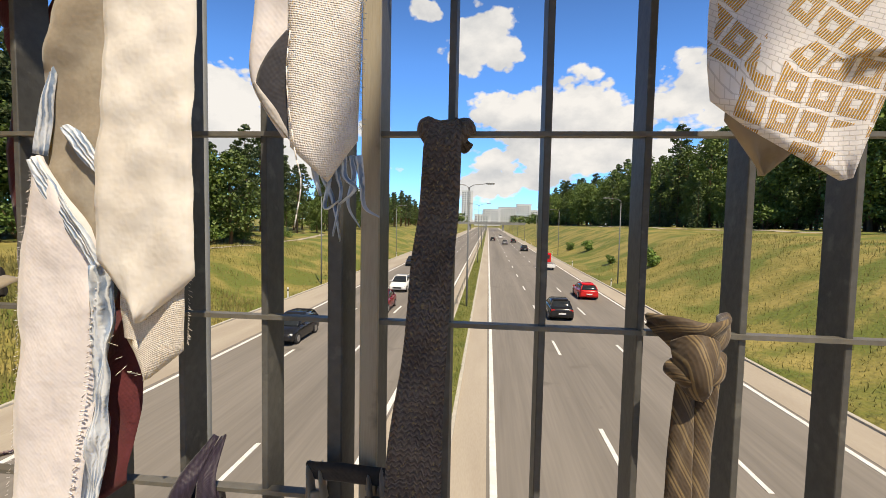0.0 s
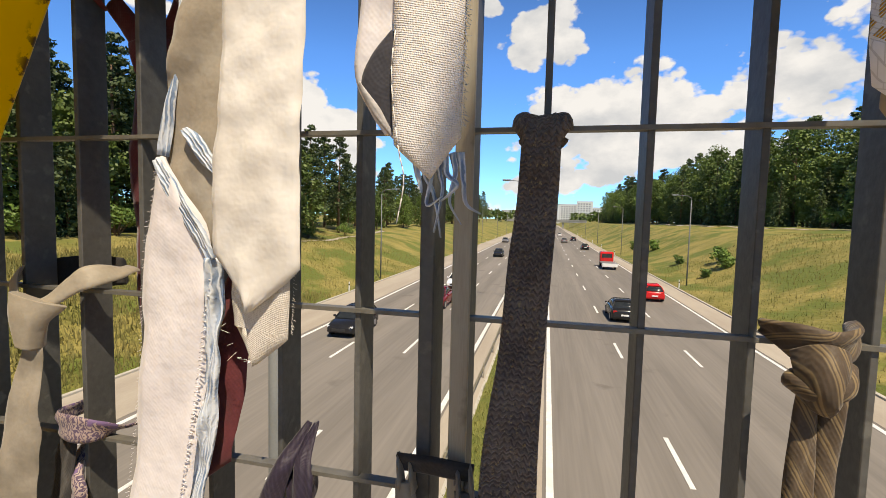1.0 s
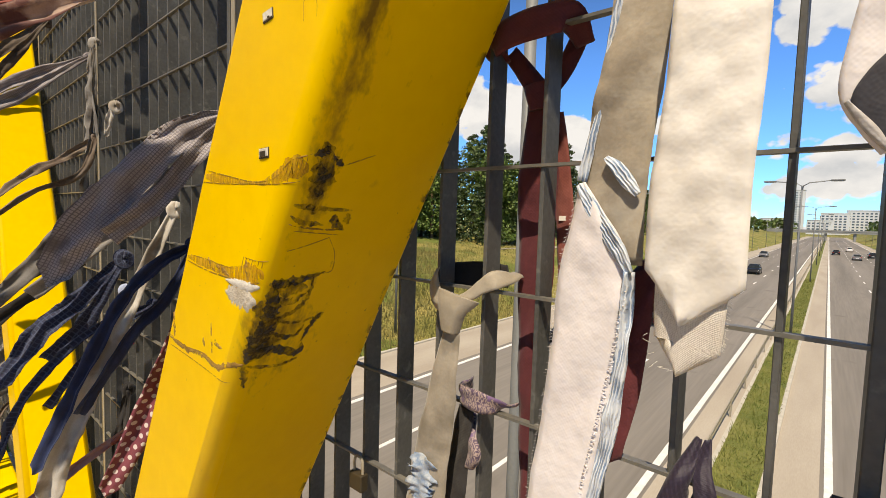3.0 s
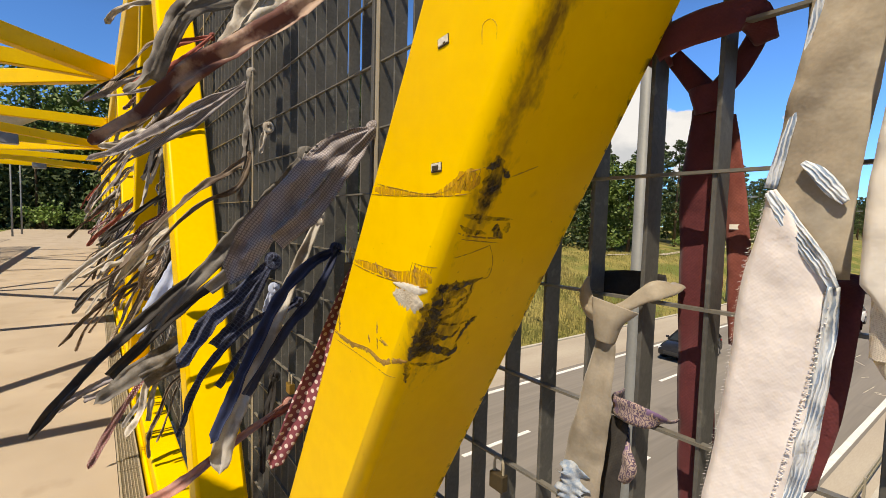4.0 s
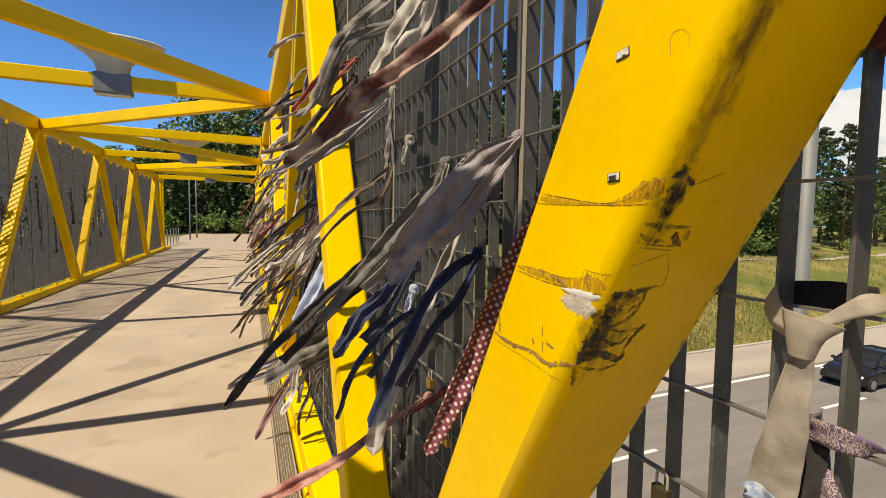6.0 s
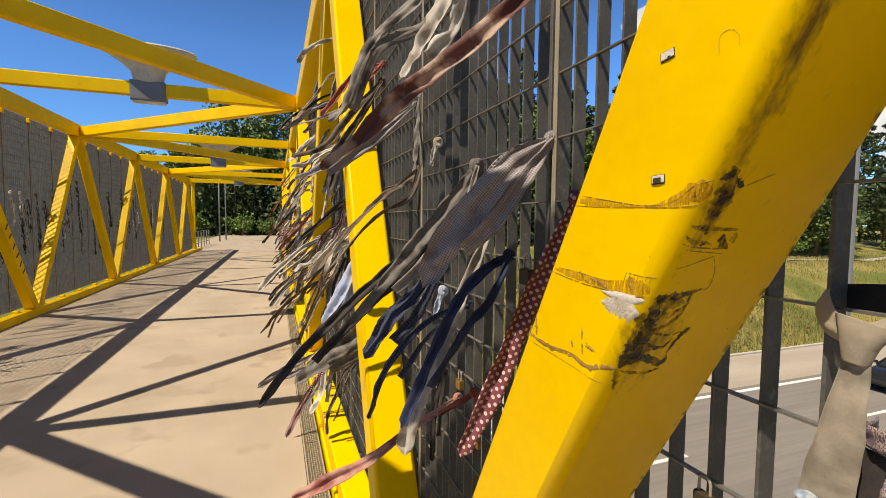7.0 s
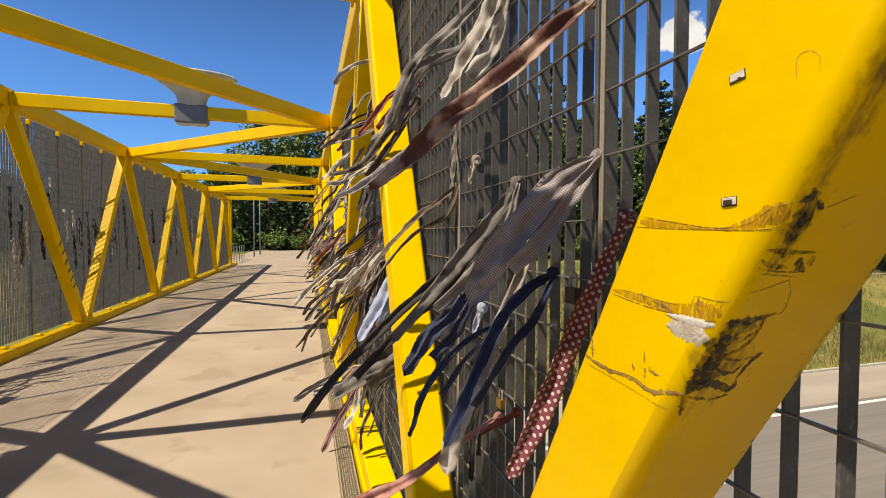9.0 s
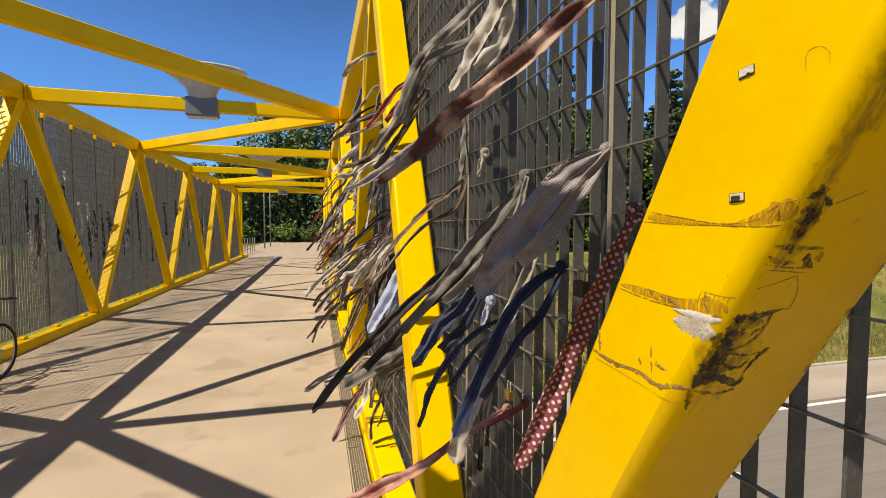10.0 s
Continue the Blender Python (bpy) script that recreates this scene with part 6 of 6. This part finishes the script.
    # maroon tie looped round two flats
    t = tie("maroon necktie looped round two flats of the fence")
    part("band", ribbon([(-0.430, 0.345, 2.01, 0.02), (-0.428, 0.318, 2.02, 0.030), (-0.400, 0.311, 2.026, 0.032), (-0.365, 0.311, 2.028, 0.032), (-0.340, 0.318, 2.028, 0.03), (-0.335, 0.346, 2.01, 0.02)], thick=0.003, crumple=0.001, seed=50), MAROON, t)
    part("neck", ribbon([(-0.425, 0.354, 2.022, 0.018), (-0.405, 0.356, 1.995, 0.022), (-0.388, 0.355, 1.972, 0.026)], thick=0.003, seed=51), MAROON, t)
    part("neck", ribbon([(-0.340, 0.354, 2.03, 0.018), (-0.362, 0.356, 1.995, 0.022), (-0.380, 0.355, 1.972, 0.026)], thick=0.003, seed=52), MAROON, t)
    part("knot", ribbon([(-0.384, 0.352, 1.982, 0.045), (-0.383, 0.351, 1.965, 0.033), (-0.382, 0.352, 1.955, 0.03)], thick=0.008, seed=53), MAROON, t)
    part("blade", ribbon([(-0.385, 0.354, 1.96, 0.034), (-0.386, 0.354, 1.90, 0.045), (-0.385, 0.354, 1.83, 0.046), (-0.383, 0.354, 1.73, 0.041), (-0.379, 0.354, 1.63, 0.036), (-0.375, 0.355, 1.5, 0.034)], point=True, thick=0.004, crumple=0.003, seed=54), MAROON, t)
    part("tail", ribbon([(-0.372, 0.360, 1.95, 0.02), (-0.362, 0.360, 1.88, 0.026), (-0.352, 0.360, 1.82, 0.022), (-0.345, 0.360, 1.72, 0.02)], thick=0.003, crumple=0.002, seed=55), OLD_RED, t, "brighter red tail")
    part("label", box(bmesh.new(), -0.36, -0.345, 0.3565, 0.3572, 1.836, 1.841), IVORY, t, "small pale woven bar")
    t = tie("dark maroon necktie hanging behind a torn white one")
    part("blade", ribbon([(-0.262, 0.345, 1.80, 0.018), (-0.263, 0.318, 1.775, 0.028), (-0.270, 0.308, 1.70, 0.034), (-0.282, 0.306, 1.632, 0.034)], point=True, thick=0.004, crumple=0.003, seed=56), MAROON, t)
    part("knot", knot((-0.262, 0.330, 1.757), 0.012, 57), MAROON, t)
    # beige knotted tie
    t = tie("beige silk necktie knotted on the fence, stained below")
    part("knot", ribbon([(-0.446, 0.294, 1.752, 0.058), (-0.449, 0.290, 1.735, 0.038), (-0.452, 0.292, 1.711, 0.024)], thick=0.014, curl=-0.12, crumple=0.001, seed=60), BEIGE_CLEAN, t)
    part("blade", ribbon([(-0.452, 0.295, 1.714, 0.024), (-0.455, 0.290, 1.660, 0.036), (-0.462, 0.286, 1.60, 0.045), (-0.469, 0.281, 1.535, 0.050), (-0.477, 0.276, 1.46, 0.056)], point=True, thick=0.004, crumple=0.003, seed=61), BEIGE, t)
    part("loop", ribbon([(-0.500, 0.345, 1.778, 0.012), (-0.496, 0.315, 1.765, 0.022), (-0.482, 0.302, 1.745, 0.026), (-0.463, 0.297, 1.735, 0.022)], thick=0.003, crumple=0.002, seed=62, facing=(-0.4, -1, 0)), BEIGE_CLEAN, t)
    part("loop", ribbon([(-0.448, 0.293, 1.744, 0.010), (-0.433, 0.297, 1.751, 0.012), (-0.418, 0.302, 1.763, 0.016), (-0.406, 0.308, 1.771, 0.021), (-0.400, 0.328, 1.773, 0.017), (-0.402, 0.347, 1.774, 0.016)], thick=0.003, crumple=0.001, seed=63, facing=(0.25, -1, 0.3)), BEIGE_CLEAN, t)
    part("band", ribbon([(-0.505, 0.352, 1.765, 0.028), (-0.46, 0.355, 1.768, 0.032), (-0.419, 0.354, 1.770, 0.026)], thick=0.003, seed=64), SOOT, t, "dark back of the loop")
    part("stain", ribbon([(-0.470, 0.2775, 1.565, 0.028), (-0.474, 0.2745, 1.535, 0.034), (-0.472, 0.274, 1.51, 0.022)], thick=0.001, crumple=0.002, seed=65, ragged=0.6), BLUE_HOLE, t, "blue frayed hole")
    # paisley ties
    t = tie("folded paisley silk necktie wound round a flat")
    part("band", ribbon([(-0.455, 0.342, 1.638, 0.018), (-0.448, 0.313, 1.636, 0.022), (-0.420, 0.303, 1.637, 0.025), (-0.402, 0.312, 1.634, 0.02), (-0.398, 0.345, 1.628, 0.014)], thick=0.003, crumple=0.002, seed=70), PAISLEY, t)
    part("knot", ribbon([(-0.45, 0.335, 1.60, 0.02), (-0.436, 0.316, 1.585, 0.024), (-0.428, 0.312, 1.572, 0.022), (-0.436, 0.315, 1.555, 0.016)], thick=0.008, crumple=0.003, seed=71), PAISLEY, t)
    part("tail", ribbon([(-0.442, 0.315, 1.62, 0.022), (-0.448, 0.314, 1.57, 0.03), (-0.452, 0.31, 1.50, 0.032)], thick=0.003, crumple=0.003, seed=72), SOOT, t, "dark tail")
    # dark purple tie
    t = tie("dark purple silk necktie knotted on a rod")
    part("blade", ribbon([(-0.205, 0.334, 1.656, 0.006), (-0.204, 0.310, 1.639, 0.014), (-0.199, 0.300, 1.622, 0.017), (-0.197, 0.296, 1.594, 0.020), (-0.198, 0.294, 1.524, 0.024)], thick=0.003, crumple=0.002, seed=80), PURPLE, t)
    part("tail", ribbon([(-0.212, 0.334, 1.656, 0.006), (-0.216, 0.310, 1.639, 0.014), (-0.222, 0.300, 1.619, 0.017), (-0.229, 0.296, 1.584, 0.020), (-0.235, 0.294, 1.514, 0.024)], thick=0.003, crumple=0.002, seed=81), PURPLE, t)
    part("knot", knot((-0.208, 0.316, 1.609), 0.012, 6), PURPLE, t)
    # pale grey tie knotted across the panels' joint
    t = tie("pale grey beige necktie knotted across two edge flats")
    for x, y, z, sd in ((-0.119, 0.306, 1.637, 1), (-0.075, 0.304, 1.636, 2)):
        part("knot", knot((x, y + 0.004, z), 0.0095, 90 + sd, turns=1.6, axis="x", flat=1.3), BEIGE_CLEAN if sd == 1 else ASH, t)
        part("tail", ribbon([(x, y - 0.004, z, 0.014), (x + 0.003, y - 0.007, z - 0.03, 0.018), (x - 0.002, y - 0.005, z - 0.10, 0.02)], thick=0.003, crumple=0.003, seed=94 + sd), BEIGE_CLEAN if sd == 1 else ASH, t)
    part("band", ribbon([(-0.125, 0.31, 1.648, 0.014), (-0.096, 0.302, 1.652, 0.014), (-0.07, 0.31, 1.646, 0.014)], thick=0.004, crumple=0.001, seed=97), SOOT, t, "dark band")


near_ties()


def flying_tie(label, rows, material, seed, point=True, twist=0.5, facing=(1, -0.35, 0.1), group="ties blown inwards on the near fence", tail=True, slim=0.64):
    """A tie knotted on a rod and blown from the fence over the deck."""
    t = tie(label, group=group)
    x, y, z, w = rows[0]
    part("knot", knot((x, 0.312, z), max(0.012, min(0.026, w * 0.5)), seed), material, t)
    part("blade", ribbon([(x, 0.310, z, max(w * 0.6, 0.012))] + [(r[0], r[1], r[2], r[3] * slim) for r in rows[1:]], facing=facing, point=point, thick=0.003, crumple=0.005, curl=0.22, twist=twist, seed=seed, steps=34, cols=8, ragged=0.22 if slim < 0.7 else 0.08, pleat=0.13), material, t)
    if tail:
        rng = random.Random(seed)
        rr = [(x + 0.01, 0.31, z, 0.012)]
        for q in rows[1:-1]:
            rr.append((q[0] + rng.uniform(0.01, 0.03), q[1] + rng.uniform(0.0, 0.04), q[2] - rng.uniform(0.02, 0.07), q[3] * 0.55))
        part("tail", ribbon(rr, facing=facing, thick=0.003, crumple=0.004, curl=0.2, twist=-twist, seed=seed + 1, steps=24, cols=5, ragged=0.25, pleat=0.12), material, t)
    return t


def single_flying():
    flying_tie("burgundy silk necktie with pale dots", [(-0.925, 0.31, 1.89, 0.030), (-0.945, 0.268, 1.79, 0.042), (-0.96, 0.222, 1.67, 0.058), (-0.975, 0.155, 1.50, 0.060), (-0.99, 0.105, 1.39, 0.040)], DOTTED, 101, twist=0.15, tail=False, slim=0.72)
    flying_tie("grey lilac silk necktie blown wide open", [(-1.02, 0.31, 2.021, 0.030), (-1.041, 0.231, 1.972, 0.060), (-1.056, 0.161, 1.888, 0.070), (-1.071, 0.100, 1.81, 0.072), (-1.086, 0.06, 1.73, 0.06)], GREY_PATTERN, 102, twist=0.3, slim=0.9)
    flying_tie("large red brown stained necktie blown over the deck", [(-1.055, 0.31, 2.367, 0.034), (-1.07, 0.237, 2.303, 0.046), (-1.085, 0.132, 2.206, 0.054), (-1.10, 0.011, 2.105, 0.046), (-1.115, -0.08, 2.01, 0.036), (-1.13, -0.15, 1.955, 0.018)], RUST, 103, twist=0.4, tail=False, slim=0.95)
    flying_tie("grey necktie with a bone white end", [(-1.299, 0.31, 1.836, 0.032), (-1.314, 0.227, 1.637, 0.060), (-1.329, 0.153, 1.454, 0.075), (-1.344, 0.102, 1.314, 0.078), (-1.355, 0.085, 1.22, 0.065)], BONE, 104, twist=0.3, tail=False)
    flying_tie("navy blue necktie blown inwards", [(-1.199, 0.31, 1.761, 0.026), (-1.214, 0.243, 1.717, 0.045), (-1.229, 0.181, 1.639, 0.046), (-1.244, 0.106, 1.47, 0.045), (-1.259, 0.055, 1.34, 0.045)], NAVY, 105)
    flying_tie("long sooty black necktie blown inwards", [(-1.699, 0.31, 1.89, 0.036), (-1.714, 0.189, 1.73, 0.050), (-1.729, 0.011, 1.576, 0.055), (-1.744, -0.16, 1.408, 0.055), (-1.759, -0.297, 1.234, 0.030)], SOOT, 106)
    flying_tie("bone white necktie hung high on the fence", [(-1.48, 0.31, 2.675, 0.045), (-1.495, 0.247, 2.521, 0.085), (-1.51, 0.168, 2.364, 0.080), (-1.525, 0.119, 2.279, 0.045)], BONE, 107)
    flying_tie("ash grey necktie hung high on the fence", [(-1.566, 0.31, 2.688, 0.040), (-1.581, 0.182, 2.533, 0.060), (-1.596, 0.047, 2.399, 0.062), (-1.611, -0.03, 2.212, 0.056), (-1.626, -0.078, 2.153, 0.034)], ASH, 108)
    flying_tie("navy checked silk necktie", [(-1.695, 0.31, 1.689, 0.045), (-1.71, 0.21, 1.58, 0.075), (-1.725, 0.121, 1.491, 0.090), (-1.74, 0.058, 1.382, 0.070)], NAVY_CHECK, 109)
    flying_tie("twisted dun brown necktie", [(-1.96, 0.31, 2.06, 0.028), (-1.98, 0.25, 2.0, 0.04), (-1.99, 0.106, 1.89, 0.038), (-2.01, -0.073, 1.67, 0.027), (-2.02, -0.150, 1.60, 0.02)], DUN, 110, twist=1.5)
    flying_tie("bone grey necktie with loose seams", [(-1.407, 0.31, 2.008, 0.036), (-1.422, 0.255, 1.917, 0.062), (-1.437, 0.164, 1.801, 0.070), (-1.452, 0.066, 1.686, 0.056), (-1.467, -0.038, 1.558, 0.036)], ASH, 111)
    flying_tie("pale blue necktie among grey ones", [(-2.71, 0.31, 1.89, 0.05), (-2.727, 0.167, 1.589, 0.10), (-2.742, 0.074, 1.399, 0.12), (-2.757, 0.013, 1.277, 0.08)], SKY_BLUE, 112)
    flying_tie("grey rag of a necktie with a torn end", [(-2.393, 0.31, 1.448, 0.05), (-2.408, 0.14, 1.283, 0.10), (-2.423, -0.025, 1.165, 0.13), (-2.438, -0.147, 1.074, 0.08)], ASH, 113)
    flying_tie("salmon red stained necktie hung low", [(-1.535, 0.31, 1.263, 0.032), (-1.55, 0.161, 1.179, 0.045), (-1.565, 0.017, 1.086, 0.065), (-1.58, -0.104, 1.035, 0.09), (-1.60, -0.20, 0.99, 0.06)], PINK, 114, tail=False, slim=0.5)
    flying_tie("ash grey knotted necktie hanging straight", [(-1.947, 0.31, 2.351, 0.036), (-1.962, 0.301, 2.194, 0.055), (-1.977, 0.293, 2.034, 0.06), (-1.992, 0.283, 1.907, 0.06)], ASH, 115, twist=2.0)
    flying_tie("small bone white bow hanging on a rod", [(-1.75, 0.31, 2.13, 0.03), (-1.76, 0.30, 2.09, 0.028), (-1.77, 0.296, 2.05, 0.02)], BONE, 116, tail=False)
    flying_tie("grey necktie blown flat over the deck", [(-2.04, 0.31, 2.33, 0.025), (-2.06, 0.121, 2.20, 0.065), (-2.08, -0.064, 2.06, 0.06), (-2.10, -0.16, 2.01, 0.04)], GREY_PATTERN, 117)
    flying_tie("thin navy checked necktie", [(-1.46, 0.31, 1.59, 0.025), (-1.48, 0.190, 1.54, 0.025), (-1.50, 0.072, 1.41, 0.036), (-1.52, 0.02, 1.25, 0.02)], NAVY_CHECK, 118)
    flying_tie("sooty necktie hanging low beside the slats", [(-1.67, 0.31, 1.31, 0.029), (-1.69, 0.285, 1.14, 0.03), (-1.70, 0.284, 0.98, 0.028)], SOOT, 119)
    flying_tie("dun necktie hung high by the yellow brace", [(-2.66, 0.31, 2.60, 0.039), (-2.68, 0.158, 2.43, 0.07), (-2.70, 0.007, 2.24, 0.07), (-2.72, -0.15, 2.18, 0.04)], DUN, 120)
    flying_tie("small sky blue rag tied to a rod", [(-1.68, 0.31, 1.60, 0.03), (-1.69, 0.296, 1.55, 0.036), (-1.70, 0.29, 1.50, 0.02)], SKY_BLUE, 121, tail=False)
    flying_tie("twisted rust red necktie on a rod", [(-1.40, 0.31, 1.33, 0.02), (-1.42, 0.27, 1.30, 0.03), (-1.45, 0.22, 1.26, 0.02)], OLD_RED, 122, tail=False)


single_flying()


def many_ties():
    """The crowd of ties farther along the near fence, and the hanging ones on the opposite fence."""
    rng = random.Random(42)
    words = {"ASH": "ash grey", "DUN": "dun brown", "SOOT": "sooty black", "BONE": "bone white", "GREY": "grey lilac", "RED": "faded red", "STRIPE": "grey striped", "CHECK": "brown checked", "WINE": "wine red dotted"}
    mats = {"ASH": ASH, "DUN": DUN, "SOOT": SOOT, "BONE": BONE, "GREY": GREY_PATTERN, "RED": OLD_RED, "STRIPE": STRIPE_GREY, "CHECK": CHECK_BROWN, "WINE": WINE_DOT}
    bag = ["ASH"] * 6 + ["DUN"] * 5 + ["SOOT"] * 5 + ["BONE"] * 6 + ["GREY"] * 3 + ["RED"] * 2 + ["STRIPE"] * 3 + ["CHECK"] * 2 + ["WINE"]
    rods_z = [1.757 + 0.1333 * k for k in range(-7, 12)]
    for i in range(215):
        x = -3.2 - 14.3 * (rng.random() ** 1.25) if i > 5 else -2.5 - 0.9 * rng.random()
        z = min(rods_z, key=lambda v: abs(v - rng.gauss(1.85, 0.85)))
        if x > -2.0 and z > 2.4:
            continue
        k = rng.choice(bag)
        ln = rng.uniform(0.4, 0.95)
        out, fall = rng.choice((rng.uniform(0.05, 0.3), rng.uniform(0.3, 0.6), rng.uniform(0.5, 0.85))), rng.uniform(0.35, 0.95)
        w, bow = rng.uniform(0.025, 0.075), rng.uniform(0.9, 1.5)
        rows = [(x, 0.31, z, w * 0.6)]
        for s in (0.3, 0.55, 0.8, 1.0):
            rows.append((x - 0.08 * s * rng.uniform(0.2, 1.5), 0.31 - ln * out * s ** 0.8 + rng.uniform(-0.018, 0.018), z - ln * fall * s ** bow + rng.uniform(-0.018, 0.018), w * (0.7 + 0.5 * s) * rng.uniform(0.8, 1.1)))
        flying_tie("%s necktie blown inwards among many others" % words[k], rows, mats[k], 200 + 3 * i, twist=rng.uniform(-1.3, 1.3), facing=(1, rng.uniform(-0.6, 0.3), rng.uniform(-0.3, 0.6)), tail=rng.random() < 0.6)
    for i in range(130):
        # they hang in small clusters in the middle of the panels
        bay = rng.randrange(4, 24)
        x = -0.0955 - 0.928 * bay - 0.464 + rng.gauss(0, 0.2)
        z = min(rods_z, key=lambda v: abs(v - rng.gauss(2.05, 0.38)))
        k = rng.choice(["SOOT", "SOOT", "SOOT", "SOOT", "ASH", "DUN", "BONE"])
        ln, w = rng.uniform(0.35, 0.85), rng.uniform(0.03, 0.085)
        t = tie("%s necktie hanging straight on the opposite fence" % words[k], group="ties on the opposite fence")
        part("knot", knot((x, -4.68, z), 0.024, 900 + i), mats[k], t)
        part("blade", ribbon([(x, -4.662, z, w * 0.5), (x + rng.uniform(-0.04, 0.04), -4.65, z - ln * 0.5, w * 0.7), (x + rng.uniform(-0.05, 0.05), -4.65, z - ln, w)], facing=(0, 1, 0), point=True, thick=0.004, crumple=0.014, twist=rng.uniform(-0.8, 0.8), ragged=0.4, seed=900 + i, steps=20, cols=4), mats[k], t)
        if rng.random() < 0.7:
            part("tail", ribbon([(x + 0.02, -4.662, z, w * 0.4), (x + 0.06, -4.65, z - ln * 0.4, w * 0.5), (x + 0.05, -4.65, z - ln * rng.uniform(0.5, 0.9), w * 0.5)], facing=(0, 1, 0), thick=0.004, crumple=0.01, ragged=0.4, seed=1100 + i, steps=12, cols=3), mats[k], t)


many_ties()


# ---- padlocks on the near fence ----
BRASS = mat("brass", (0.34, 0.22, 0.06), (0.45, 0.3, 0.09), 0.4, 0.8, scale=30, fine=200, bump=0.1)


def padlock(x, z, size, material, word):
    t = empty("padlock", "small %s padlock clipped to a fence rod" % word, "padlock", "padlocks on the fence", at=(x, 0.306, z))
    part("body", box(bmesh.new(), -0.012 * size, 0.012 * size, -0.006 * size, 0.006 * size, -0.034 * size, -0.012 * size, 0.002, 2), material, t)
    bm = bmesh.new()
    pts = [(math.cos(math.pi * k / 8) * 0.008 * size, 0, math.sin(math.pi * k / 8) * 0.009 * size) for k in range(9)]
    pts = [(0.008 * size, 0, -0.014 * size)] + pts + [(-0.008 * size, 0, -0.014 * size)]
    rings = []
    for k, q in enumerate(pts):
        d = Vector(pts[min(k + 1, len(pts) - 1)]) - Vector(pts[max(k - 1, 0)])
        side = Vector((0, 1, 0)).cross(d.normalized())
        rings.append([bm.verts.new(Vector(q) + (side * math.cos(g * math.pi / 4) + Vector((0, 1, 0)) * math.sin(g * math.pi / 4)) * 0.0018 * size) for g in range(8)])
    for r0, r1 in zip(rings, rings[1:]):
        for g in range(8):
            bm.faces.new((r0[g], r0[(g + 1) % 8], r1[(g + 1) % 8], r1[g]))
    bm.faces.new(rings[0])
    bm.faces.new(rings[-1][::-1])
    bmesh.ops.recalc_face_normals(bm, faces=bm.faces)
    part("shackle", bm, STEEL_LIGHT, t, "steel shackle")


for x, z, size, material, word in ((-1.10, 1.757, 1.7, INK, "dark"), (-1.50, 1.357, 1.4, BRASS, "brass"), (-1.62, 1.49, 1.0, RED_LENS, "red"), (-1.36, 1.224, 1.2, BRASS, "brass"), (-0.62, 1.49, 1.1, INK, "dark")):
    padlock(x, z, size, material, word)
